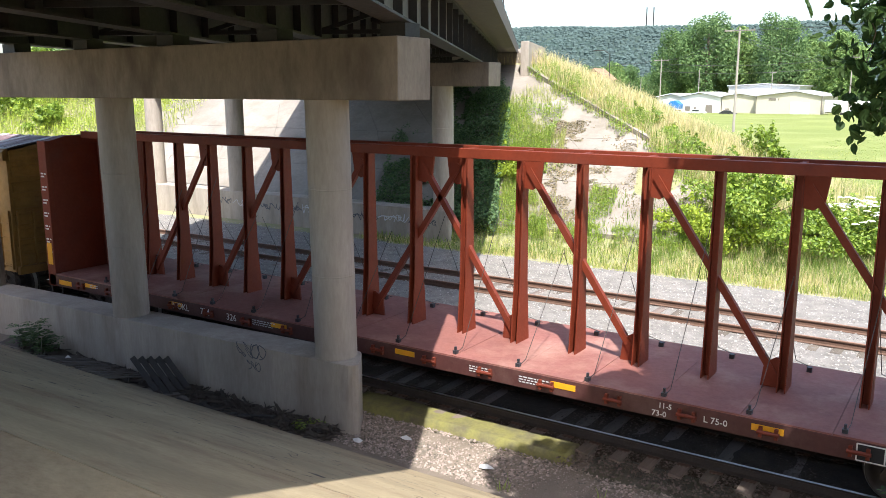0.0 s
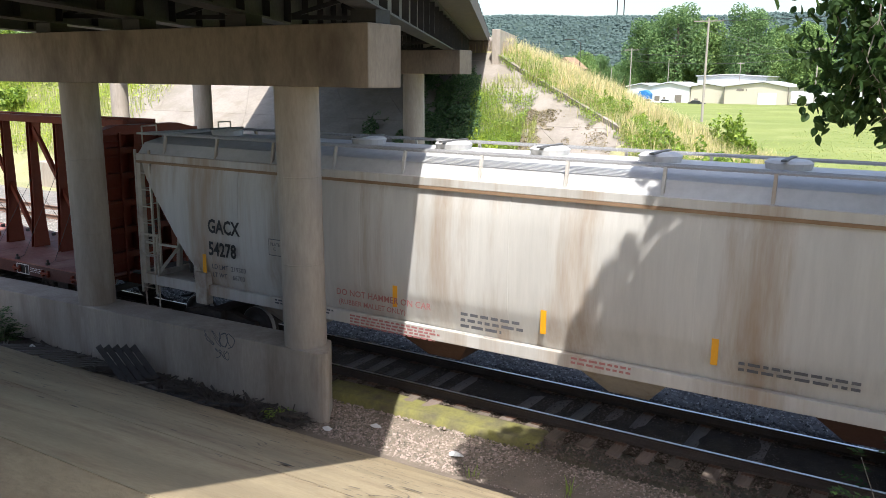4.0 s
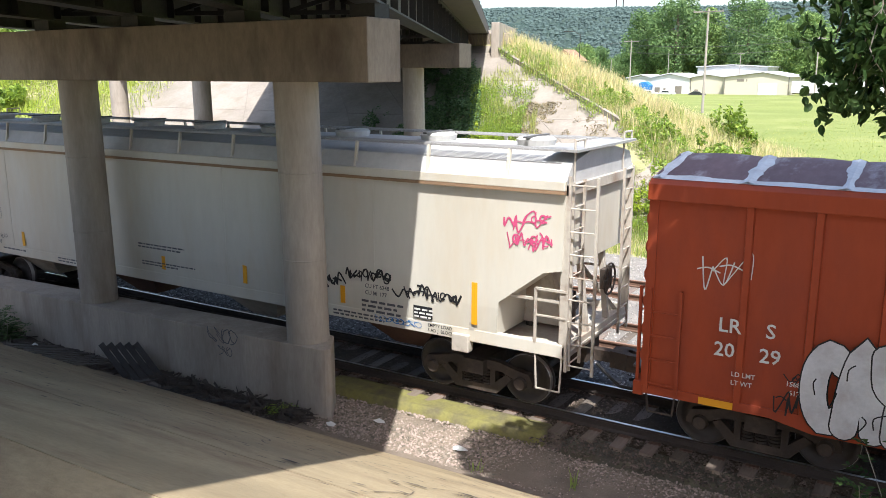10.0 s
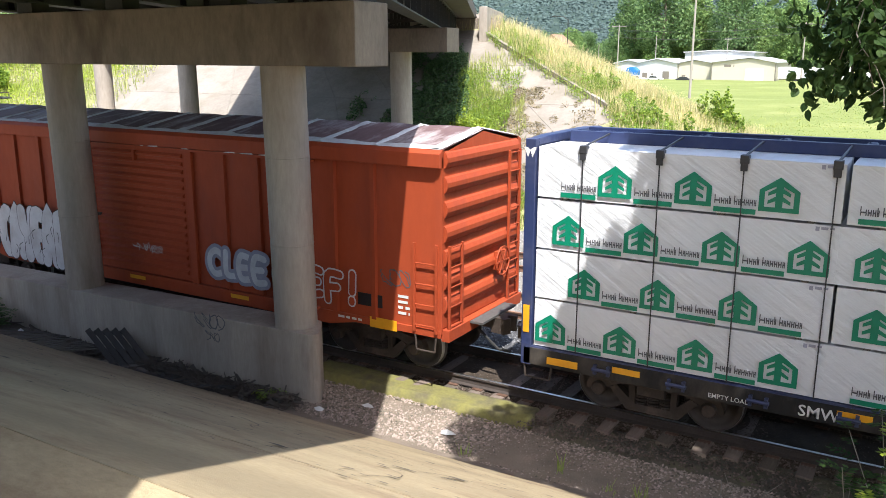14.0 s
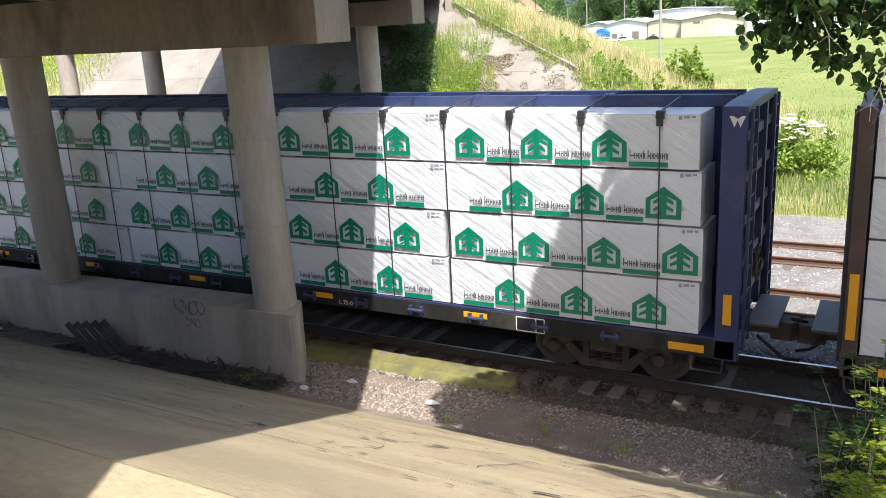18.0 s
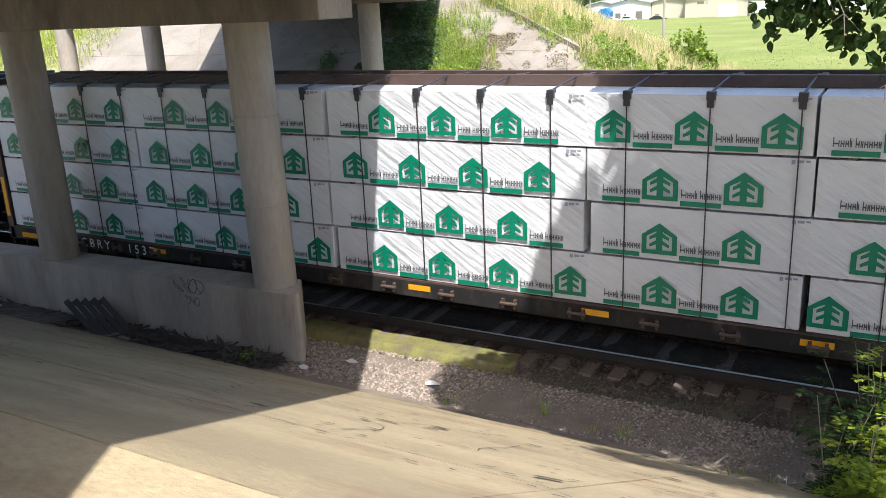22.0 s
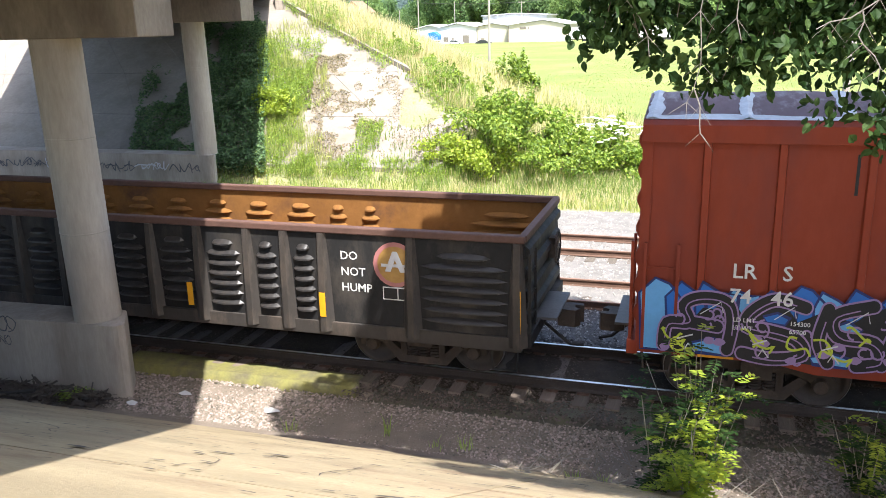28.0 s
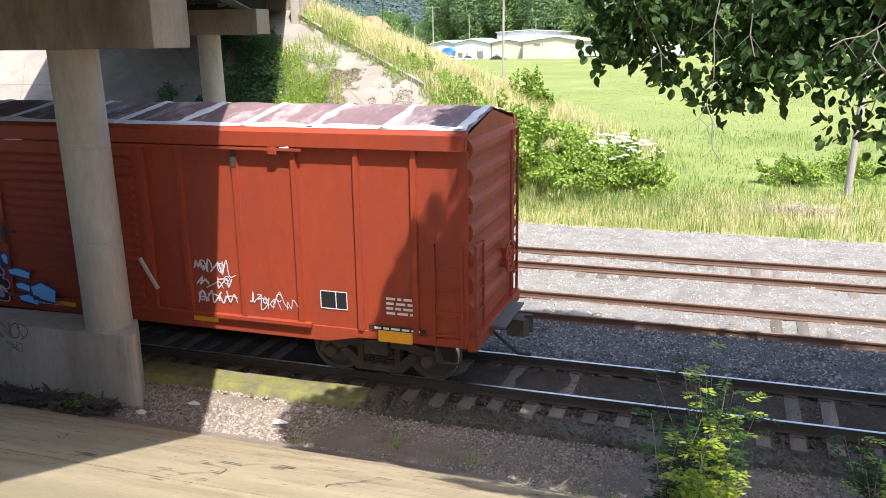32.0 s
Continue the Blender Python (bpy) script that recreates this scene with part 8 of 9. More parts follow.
# unseen lower lobes, added to block sky light from the track's right
for i in range(5):
    for j in range(3):
        lobes.append((5.4 + 1.7 * i + rng.uniform(-.3, .3), -8.2 + 1.9 * j + rng.uniform(-.3, .3), 5.6 + 3.2 * rng.random()))
for lx, ly, lz in lobes:
    b = Geo()
    limb(b, rel(7.6, -5.0, 9.4), rel(lx, ly, lz), 0.06, 0.015, 5)
    part("branch", b, "bark", over)
    leaf_quads(crown, rel(lx, ly, lz), (1.45, 1.15, 0.8), 2300, 0.14, rng, 0.0, 0.05)
part("crown", crown, "leaf", over, fix=False)


def spray(start, end, n, size, seed, sag=0.25):
    """A hanging twig with broad leaves along it."""
    rng = random.Random(seed)
    a, b = Vector(start), Vector(end)
    pts = []
    for i in range(7):
        t = i / 6
        p = a.lerp(b, t)
        p.z += sag * 4 * t * (1 - t) * 0.4
        p.x += 0.05 * math.sin(i * 2 + seed)
        pts.append(p)
    tw = Geo()
    for i, (p, q) in enumerate(zip(pts, pts[1:])):
        limb(tw, rel(*p), rel(*q), 0.010 - 0.0012 * i, 0.009 - 0.0012 * i, 5)
    holder = part("twig", tw, "twig" if seed % 4 == 0 else "bark", over)
    g = Geo()
    tufts = [(q / 8 + rng.uniform(-.03, .03), Vector((rng.gauss(0, 0.11), rng.gauss(0, 0.11), rng.gauss(0, 0.04)))) for q in range(1, 9) for _ in range(2)]
    for _ in range(n):
        tuft = rng.choice(tufts)
        t = min(1.0, max(0.05, tuft[0] + rng.gauss(0, 0.03)))
        k = min(5, int(t * 6))
        p = pts[k].lerp(pts[k + 1], t * 6 - k)
        c = Vector(rel(*p)) + tuft[1] + Vector((rng.gauss(0, 0.075), rng.gauss(0, 0.075), rng.gauss(-0.02, 0.055)))
        d = Vector((rng.gauss(0, 0.6), rng.gauss(0, 0.6), rng.uniform(-1.3, 0.1))).normalized()
        s = d.orthogonal().normalized()
        s.rotate(Matrix.Rotation(rng.uniform(0, 6.28), 3, d))
        nn = d.cross(s)
        L_ = size * rng.uniform(0.7, 1.3)
        W = L_ * 0.85
        fold = nn * L_ * 0.10
        half = ((0.10, 0.24), (0.34, 0.40), (0.60, 0.36), (0.84, 0.16))
        rim = [c] + [c + d * L_ * p + s * W * q + fold for p, q in half] + [c + d * L_ - fold * 0.8] + [c + d * L_ * p - s * W * q + fold for p, q in reversed(half)]
        g.add(rim + [c + d * L_ * 0.42], [(k_, (k_ + 1) % 10, 10) for k_ in range(10)])
    part("leaves", g, "leaf", holder, "broad drooping leaves", fix=False)


rng = random.Random(15)
k = 0
for x, y, z_low, n in ((-0.80, -7.5, 5.60, 70), (-0.66, -7.4, 5.42, 80), (-0.52, -7.6, 5.62, 60), (-0.38, -7.5, 5.30, 80), (-0.25, -7.4, 5.17, 90), (-0.12, -7.6, 5.22, 90), (0.0, -7.4, 5.30, 80), (0.12, -7.5, 5.45, 70), (0.25, -7.3, 5.58, 60),
                       (0.36, -7.5, 5.52, 60), (0.48, -7.4, 5.48, 70), (0.60, -7.6, 5.38, 80), (0.74, -7.5, 5.30, 80), (0.86, -7.4, 5.10, 90), (0.98, -7.5, 4.98, 90), (1.10, -7.4, 4.85, 100), (1.25, -7.6, 4.95, 90), (1.42, -7.5, 5.0, 80), (1.6, -7.4, 5.2, 80),
                       (-0.3, -6.6, 5.62, 90), (0.3, -6.5, 5.68, 90), (0.9, -6.6, 5.5, 90), (1.4, -6.7, 5.3, 90), (-0.75, -6.7, 5.85, 60), (0.05, -7.0, 5.5, 80), (0.7, -7.0, 5.5, 80), (1.2, -7.0, 5.3, 80),
                       (0.55, -7.2, 5.85, 80), (0.75, -7.1, 5.75, 80), (0.95, -7.2, 5.65, 90), (1.15, -7.1, 5.6, 90), (1.35, -7.2, 5.55, 90), (1.5, -7.3, 5.6, 90), (1.0, -6.8, 5.9, 90), (1.55, -7.0, 4.75, 80)):
    x += 0.28 if x < 0.3 else 0.10
    spray((x + rng.uniform(0.25, 0.7), y + rng.uniform(-0.1, 0.5), 6.55 + rng.uniform(0, 0.4)), (x, y, z_low + 0.13), n * 4, 0.082, k)
    k += 1
for x, y, z_low, n in ((-0.80, -7.4, 5.75, 80), (-0.72, -7.3, 5.55, 90), (-0.64, -7.5, 5.42, 100), (-0.55, -7.4, 5.32, 100), (-0.46, -7.6, 5.40, 90), (-0.66, -7.0, 5.75, 80), (-0.40, -7.2, 5.35, 90)):
    spray((x + rng.uniform(-0.12, 0.12), y + rng.uniform(-0.1, 0.3), 6.75 + rng.uniform(0, 0.3)), (x, y, z_low + 0.22), n * 2, 0.082, k)
    k += 1
bare = Geo()
for pts in ([(0.15, -7.7, 6.5), (-0.02, -7.7, 5.95), (-0.03, -7.7, 5.6), (-0.06, -7.7, 5.3), (-0.10, -7.7, 5.1)], [(0.10, -7.72, 6.4), (0.18, -7.72, 5.85), (0.21, -7.72, 5.6)], [(-0.5, -7.7, 6.4), (-0.55, -7.7, 5.95), (-0.42, -7.7, 5.75), (-0.35, -7.7, 5.5)], [(-0.06, -7.7, 5.3), (-0.01, -7.7, 5.05), (0.04, -7.7, 4.95)], [(1.05, -7.9, 5.9), (0.8, -7.9, 5.72), (0.62, -7.9, 5.66)], [(0.86, -7.9, 5.76), (0.85, -7.9, 5.62), (0.95, -7.9, 5.5), (0.98, -7.9, 5.35)]):
    for i, (p, q) in enumerate(zip(pts, pts[1:])):
        mid = Vector(p).lerp(Vector(q), 0.5) + Vector((0.02 * (-1) ** i, 0.0, 0.01))
        limb(bare, rel(*p), rel(*mid), 0.0050 - 0.0008 * i, 0.0046 - 0.0008 * i, 5)
        limb(bare, rel(*mid), rel(*q), 0.0046 - 0.0008 * i, 0.0042 - 0.0008 * i, 5)
        for sg in (-1, 1):
            limb(bare, rel(*mid), rel(mid.x + sg * (0.07 + 0.02 * i), mid.y, mid.z - 0.09 - 0.03 * (sg > 0)), 0.0022, 0.0010, 4)
tagged(part("bare_twig", bare, "twig", over, "pale bare hanging twigs", fix=False), kind="stuff")
boughs = Geo()
limb(boughs, rel(7.6, -5.2, 9.2), rel(3.0, -6.8, 8.2), 0.09, 0.06)
limb(boughs, rel(3.0, -6.8, 8.2), rel(-0.4, -7.2, 7.0), 0.06, 0.03)
part("bough", boughs, "bark", over)


# ---- saplings on the near bank ----
def sapling(x, y, z, h, n_stems, seed, spread=0.55, mat_a="leaf", mat_b="leaf_lime"):
    rng = random.Random(seed)
    s = thing("sapling", "leafy green sapling among dead stems beside the track", "sapling", (x, y, z))
    for k in range(n_stems):
        a = rng.uniform(0, 6.28)
        top = Vector((math.cos(a) * spread * rng.uniform(0.2, 1), math.sin(a) * spread * rng.uniform(0.2, 0.8), h * rng.uniform(0.5, 1.0)))
        stem = Geo()
        limb(stem, (rng.uniform(-.1, .1), rng.uniform(-.1, .1), -0.1), top, 0.012, 0.004, 5)
        st = part("stem", stem, "twig", s)
        g = Geo()
        for j in range(9):
            t = 0.25 + 0.75 * j / 8
            c = top * t
            b = rng.uniform(0, 6.28)
            d = Vector((math.cos(b), math.sin(b), rng.uniform(-0.1, 0.35))).normalized()
            ln = rng.uniform(0.16, 0.34)
            for q in range(6):                              # leaflets in pairs along a stalk
                base = c + d * ln * (q + 1) / 6 + Vector((0, 0, -0.04 * (q / 5) ** 2))
                side = d.cross(Vector((0, 0, 1))).normalized()
                for sg in (-1, 1):
                    dd = (side * sg + d * 0.5 + Vector((0, 0, rng.uniform(-0.35, 0.2)))).normalized()
                    wv = dd.cross(Vector((0, 0, 1))).normalized() * 0.024
                    L_ = rng.uniform(0.07, 0.12)
                    g.add([base, base + dd * L_ * 0.5 + wv, base + dd * L_, base + dd * L_ * 0.5 - wv], [(0, 1, 2, 3)])
        # every fourth stem takes mat_b; its lime default paints sun on the leaves
        part("leaves", g, mat_b if k % 4 == 1 else mat_a, st, fix=False)
    return s


sapling(0.2, -3.5, -0.3, 2.3, 14, 1, 0.85)
sapling(-0.35, -3.9, -0.1, 1.6, 8, 2, 0.6)
# lime throughout: leaf colour stands in for a patch of sun
sapling(0.05, -4.3, 0.1, 1.25, 7, 3, 0.4, "leaf_lime", "leaf_bright")
sapling(2.2, -2.9, -0.35, 1.3, 8, 4, 0.6)
sapling(2.9, -3.5, -0.3, 1.6, 8, 5, 0.6)
sapling(3.8, -3.8, -0.2, 1.9, 8, 6, 0.7)
sapling(-17.9, -3.3, -0.2, 0.75, 7, 7, 0.5, "ivy", "leaf")
sapling(-18.8, -3.2, -0.2, 0.65, 6, 8, 0.5, "ivy", "leaf")
sapling(-10.0, -2.95, -0.5, 0.4, 2, 9, 0.12, "leaf_bright", "leaf_bright")
dead = Geo()
rng = random.Random(6)
for i in range(150):
    x, y = rng.uniform(-2.4, 3.8), rng.uniform(-4.0, -2.4)
    a, l_ = rng.uniform(0, 6.28), rng.uniform(0.2, 0.8)
    z = land(x, y) + 0.12
    limb(dead, (x, y, z), (x + l_ * math.cos(a) * 0.6, y + l_ * math.sin(a) * 0.3, z + l_ * rng.uniform(0.0, 0.8)), 0.008, 0.003, 4)
tagged(part("dead_stems", dead, "twig", fix=False), "dry grey stems tangled on the bank", "dead stems", kind="stuff")
heap_spots = [(rng.gauss(2.6, 0.7), rng.gauss(16.9, 0.35)) for _ in range(160)]
blades("dead_grass_heap", "heap of dead pale grass beside the pole", "straw_pale", heap_spots, 14, 0.10, 0.40, 0.12, 90, 1.4, 0.008)
wisp = [(rng.uniform(-9, 14), 14.0 + 5.5 * rng.random()) for _ in range(900)]
blades("wispy_grass", "wispy dry grass between the ballast and the field", "blade_dry", wisp, 9, 0.2, 0.6, 0.25, 91, 0.7, 0.007)
blades("field_tufts", "uneven green tufts in the field", "blade_green", [(rng.uniform(-6, 24), 18 + 22 * rng.random()) for _ in range(1100)], 12, 0.12, 0.45, 0.3, 92, 0.8, 0.010)
for i, (x, y) in enumerate(((-4.35, -2.75), (-3.5, -2.95), (-5.9, -3.0), (-3.1, -2.9), (-1.4, -3.3), (-1.0, -3.5))):
    tagged(blades("weed_tuft", "small green weed tuft in the gravel", "blade_green", [(x, y)], 16, 0.1, 0.34, 0.05, 60 + i, 0.7, 0.008), kind="stuff")


# ---- sheds, poles, vehicles across the field ----
def shed(name, label, x0, x1, y0, y1, z0, eave, peak, ridge_x, wall, gable_front=True):
    s = thing(name, label, "shed", (x0, y0, z0))
    w, d, h, p, rx = x1 - x0, y1 - y0, eave - z0, peak - z0, ridge_x - x0
    part("wall", Geo().prism([(0, 0), (w, 0), (w, h), (rx, p), (0, h)], "y", 0, d), wall, s)
    rf = Geo()
    for (xa, za), (xb, zb) in (((-0.4, h - 0.05), (rx, p + 0.1)), ((rx, p + 0.1), (w + 0.4, h - 0.05))):
        rf.add([(xa, -0.5, za + 0.05), (xb, -0.5, zb + 0.05), (xb, d + 0.5, zb + 0.05), (xa, d + 0.5, za + 0.05), (xa, -0.5, za + 0.30), (xb, -0.5, zb + 0.30), (xb, d + 0.5, zb + 0.30), (xa, d + 0.5, za + 0.30)],
               [(3, 2, 1, 0), (4, 5, 6, 7), (0, 1, 5, 4), (1, 2, 6, 5), (2, 3, 7, 6), (3, 0, 4, 7)])
    part("roof", rf, "roof_metal", s)
    return s


cream = shed("shed", "cream metal-clad shed with a white roller door", -53, -37.3, 215, 240, -1.2, 4.5, 5.6, -43.5, "cream_wall")
part("roller_door", Geo().box(8.4, 13.0, -0.12, 0.0, 0.0, 4.2), "white_wall", cream, "white roller door")
bars([2.6], "trim_dark", cream, (3.0, -0.05, 4.6), 0.8)
part("corner_trim", Geo().box(-0.15, 0.0, -0.15, 0.1, 0, 5.6).box(15.7, 15.85, -0.15, 0.1, 0, 5.9), "trim_dark", cream)
part("side_door", Geo().box(-0.1, 0.0, 3.0, 5.0, 0, 2.4), "trim_dark", cream)
side = shed("shed", "long pale shed beside the cream one", -62.4, -53.3, 217, 242, -1.0, 4.3, 5.0, -58, "cream_wall")
part("door", Geo().box(1.0, 2.0, -0.08, 0, 0, 2.2), "trim_dark", side)
white = shed("shed", "low white shed with dark doorways", -73.2, -62.6, 216, 236, -0.9, 4.2, 5.2, -68, "white_wall")
for a, b, c_, d_ in ((1.2, 2.6, 0.2, 2.6), (3.6, 4.2, 1.2, 2.4), (6.8, 8.6, 0, 3.0)):
    part("doorway", Geo().box(a, b, -0.08, 0, c_, d_), "trim_dark", white)
shed("shed", "flat white shed behind the others", -68, -48, 244, 262, -1, 7.2, 7.6, -58, "white_wall")
shed("shed", "low white shed at the edge of the sheds", -82, -74, 222, 236, -0.8, 4.0, 4.8, -78, "white_wall")
tarp = thing("tarpaulin", "blue tarpaulin over stacked goods by the shed", "tarpaulin", (-76.0, 213, 0.4))
part("cover", Geo().prism([(0, 0), (3.4, 0), (3.6, 1.9), (2.2, 2.9), (0.6, 2.6), (-0.2, 1.6)], "y", 0, 2.5), "blue_tarp", tarp, bevel=0.15)
house = thing("house", "brown gabled house beyond the embankment", "house", (-98, 205, 3))
part("wall", Geo().box(0, 7, 0, 7, 0, 6), "trim_dark", house)
part("roof", Geo().prism([(-0.5, 5.9), (7.5, 5.9), (3.5, 9)], "y", -0.5, 7.5), "rust_band", house)


def trailer(x, y, z, length, label):
    t = thing("trailer", label, "trailer", (x, y, z))
    part("box", Geo().box(0, length, 0, 2.6, 1.1, 4.0), "white_wall", t, bevel=0.05)
    part("frame", Geo().box(0.2, length - 0.2, 0.6, 2.0, 0.85, 1.1), "trim_dark", t)
    for k, dx in enumerate((length - 1.2, length - 2.4)):
        for yy in (0.0, 2.3):
            part("wheel", Geo().lathe([(0.2, 0), (0.5, 0.02), (0.5, 0.28), (0.2, 0.3)], (dx, yy, 0.5), "y", 16), "rubber", t)
    part("landing_leg", Geo().box(2.0, 2.15, 0.5, 0.65, 0, 0.9), "trim_dark", t)
    return t


trailer(-36.4, 214, -0.5, 6.5, "white box trailer parked beside the cream shed")
trailer(-29.6, 215, -0.5, 9.5, "long white box trailer parked beside the sheds")
trailer(-19.0, 216, -0.5, 9.5, "long white box trailer parked beside the sheds")


def car(x, y, z, turn, paint, label):
    c = thing("car", label, "car", (x, y, z))
    c.rotation_euler.z = radians(turn)
    part("body", Geo().prism([(-2.2, 0.35), (2.2, 0.35), (2.25, 0.75), (1.9, 0.95), (1.1, 1.0), (0.5, 1.45), (-1.0, 1.5), (-1.8, 1.0), (-2.2, 0.9)], "y", -0.85, 0.85), paint, c, bevel=0.08)
    part("side_window", Geo().prism([(-1.5, 1.0), (0.95, 1.0), (0.45, 1.38), (-0.95, 1.42)], "y", -0.87, 0.87), "glass", c)
    for xx in (-1.35, 1.4):
        for yy in (-0.88, 0.68):
            part("wheel", Geo().lathe([(0.12, 0), (0.32, 0.01), (0.32, 0.19), (0.12, 0.2)], (xx, yy, 0.32), "y", 14), "rubber", c)
    return c


car(-58.5, 209, -0.6, 8, "car_dark", "dark car parked in front of the sheds")
car(-67, 211, -0.5, 0, "car_silver", "silver car parked in front of the sheds")
car(-71.5, 210, -0.5, 0, "white_wall", "white van-like car parked by the white shed")


def pole(x, y, z0, z1, label, arm=1.6, r=0.15, name="utility_pole"):
    p = thing(name, label, "utility pole", (x, y, z0))
    part("pole", Geo().lathe([(r, -0.5), (r * 0.7, z1 - z0)], (0, 0, 0), "z", 12), "pole", p)
    if arm:
        part("crossarm", Geo().box(-arm, arm, -0.07, 0.07, z1 - z0 - 0.5, z1 - z0 - 0.34), "pole", p)
        for dx in (-arm + 0.1, -arm * 0.45, arm * 0.45, arm - 0.1):
            part("insulator", Geo().lathe([(0.03, z1 - z0 - 0.34), (0.07, z1 - z0 - 0.26), (0.05, z1 - z0 - 0.16)], (dx, 0, 0), "z", 8), "trim_dark", p)
    return p


pole(-31.6, 110, -0.3, 14.6, "tall grey utility pole in the field", 2.1, 0.2)
pole(-70.3, 190, -0.5, 13.6, "utility pole by the sheds", 1.8, 0.17)
pole(-29.0, 200, -0.3, 13.8, "utility pole by the trailers", 1.4, 0.18)
pole(-70.4, 222, 0, 11.5, "slim pole behind the sheds", 0, 0.12)
pole(-51, 222, 0, 11.0, "slim pole behind the sheds", 0.9, 0.12)
pole(-79, 200, 0, 9.0, "slim pole behind the embankment", 0, 0.12)
pole(4.65, 20.3, -0.35, 9.5, "leaning grey utility pole near the track", 0.0, 0.14).rotation_euler = (0, radians(2.5), 0)
lamp = thing("street_lamp", "curved-arm street lamp on the road embankment", "street lamp", (-55, 120, 2))
part("post", Geo().lathe([(0.10, 0), (0.06, 10)], (0, 0, 0), "z", 10).tube([(0, 0, 9.8), (-0.9, 0, 10.4), (-2.2, 0, 10.5)], 0.05), "steel_girder", lamp)
part("lamp_head", Geo().box(-2.9, -2.1, -0.15, 0.15, 10.4, 10.55), "steel_girder", lamp)
wires = Geo()
for a, b in (((-70.3, 190, 13.2), (-31.6, 110, 14.2)), ((-31.6, 110, 14.2), (28, 60, 14.5)), ((-70.3, 190, 12.4), (-29, 200, 13.4)), ((-29, 200, 13.4), (40, 205, 13.5)), ((-31.6, 110, 13.2), (-29, 200, 12.6)), ((-130, 200, 12), (-70.3, 190, 13.2)), ((-70.3, 190, 10.6), (-29, 200, 11.6))):
    for off in (-0.8, 0.8):
        pts = [Vector(a).lerp(Vector(b), t / 12) + Vector((off, 0, -1.1 * 4 * (t / 12) * (1 - t / 12))) for t in range(13)]
        wires.tube(pts, 0.022, 4)
tagged(part("overhead_wires", wires, "wire", fix=False), "sagging overhead wires between the poles", "wires", kind="stuff")
for x in (-444.5, -434):
    m = thing("radio_mast", "thin radio mast on the far ridge", "mast", (x, 1200, 80))
    part("lattice", Geo().bar((0, 0, 0), (0, 0, 46), 1.2), "steel_girder", m)
road_lamp = thing("sign_post", "thin post on the bridge parapet", "post", wl(0.6, 22.0, 8.24))
part("post", Geo().lathe([(0.03, 0), (0.03, 2.2)], (0, 0, 0), "z", 8), "steel_girder", road_lamp)


# ---- litter and pallets at the foot of the wall ----
def leaning(at, x_axis, y_axis):
    x = Vector(x_axis).normalized()
    z = x.cross(Vector(y_axis)).normalized()
    y = z.cross(x)
    return Matrix.Translation(at) @ Matrix((x, y, z)).transposed().to_4x4()


def pallet(label, m, mat_name):
    p = thing("pallet", label, "pallet")
    p.matrix_basis = m
    for y in (0.0, 0.49, 0.98):
        part("stringer", Geo().box(0, 1.2, y, y + 0.045, 0, 0.09), mat_name, p)
    for k in range(7):
        b = Geo().box(k * 0.183, k * 0.183 + 0.095, -0.02, 1.045, 0.09, 0.11)
        part("deck_board", b, mat_name, p)
    for k in (0, 3, 6):
        part("base_board", Geo().box(k * 0.183, k * 0.183 + 0.095, -0.02, 1.045, -0.02, 0.0), mat_name, p)
    return p


pallet("flat grey wooden pallet on the paving", leaning((-16.05, -2.85, -0.33), (-1.0, 0.02, 0.0), (0.0, -0.97, 0.25)), "wood_old")
pallet("flat grey wooden pallet on the paving", leaning((-14.65, -2.87, -0.33), (-1.0, 0.04, 0.01), (0.0, -0.97, 0.25)), "wood_old")
# a racked pallet that leans on the wall
rack = thing("pallet", "blackened racked pallet leaning on the crash wall", "pallet")
TL, TR, BL, BR = Vector((-14.72, -3.16, 0.23)), Vector((-14.02, -2.85, 0.27)), Vector((-13.45, -3.42, -0.36)), Vector((-13.0, -3.0, -0.34))
out = (TR - TL).cross(BL - TL).normalized()
if out.y > 0:
    out = -out


def board_between(p, q, width, thick, side, lift):
    d = (q - p).normalized()
    w = (side - d * side.dot(d)).normalized() * width / 2
    o = out * thick
    b0 = out * lift
    c = [p - w + b0, p + w + b0, q + w + b0, q - w + b0]
    return Geo().add(c + [e + o for e in c], [(0, 1, 2, 3), (7, 6, 5, 4), (0, 4, 5, 1), (1, 5, 6, 2), (2, 6, 7, 3), (3, 7, 4, 0)])


for k in range(5):
    t = k / 4
    part("deck_board", board_between(TL.lerp(TR, t), BL.lerp(BR, t), 0.115, 0.02, TR - TL, 0.07), "wood_black", rack)
for t in (0.06, 0.5, 0.94):
    part("stringer", board_between(TL.lerp(BL, t), TR.lerp(BR, t), 0.05, 0.075, BL - TL, -0.01), "wood_black", rack)
pallet("broken pallet lying in drift wood", pose(-12.5, -3.75, -0.22, -14, 2, 8), "wood_black")
rng = random.Random(12)
for i in range(34):
    x = rng.uniform(-13.6, -9.7) if i % 5 else rng.uniform(-19, -14)
    d = thing("drift_wood", "dark rotten board in the drift at the wall's foot", "board", (x, -3.0 - rng.uniform(0, 0.55), -0.36 + 0.05 * (i % 4)), "drift at the wall")
    d.rotation_euler = (rng.uniform(-.2, .2), rng.uniform(-.1, .1), rng.uniform(-.5, .5))
    l_ = rng.uniform(0.3, 1.3)
    part("board", Geo().box(-l_ / 2, l_ / 2, -0.05, 0.05, -0.02, 0.02), "wood_black" if i % 3 else "wood_old", d)
mound = Geo()
nx = 60
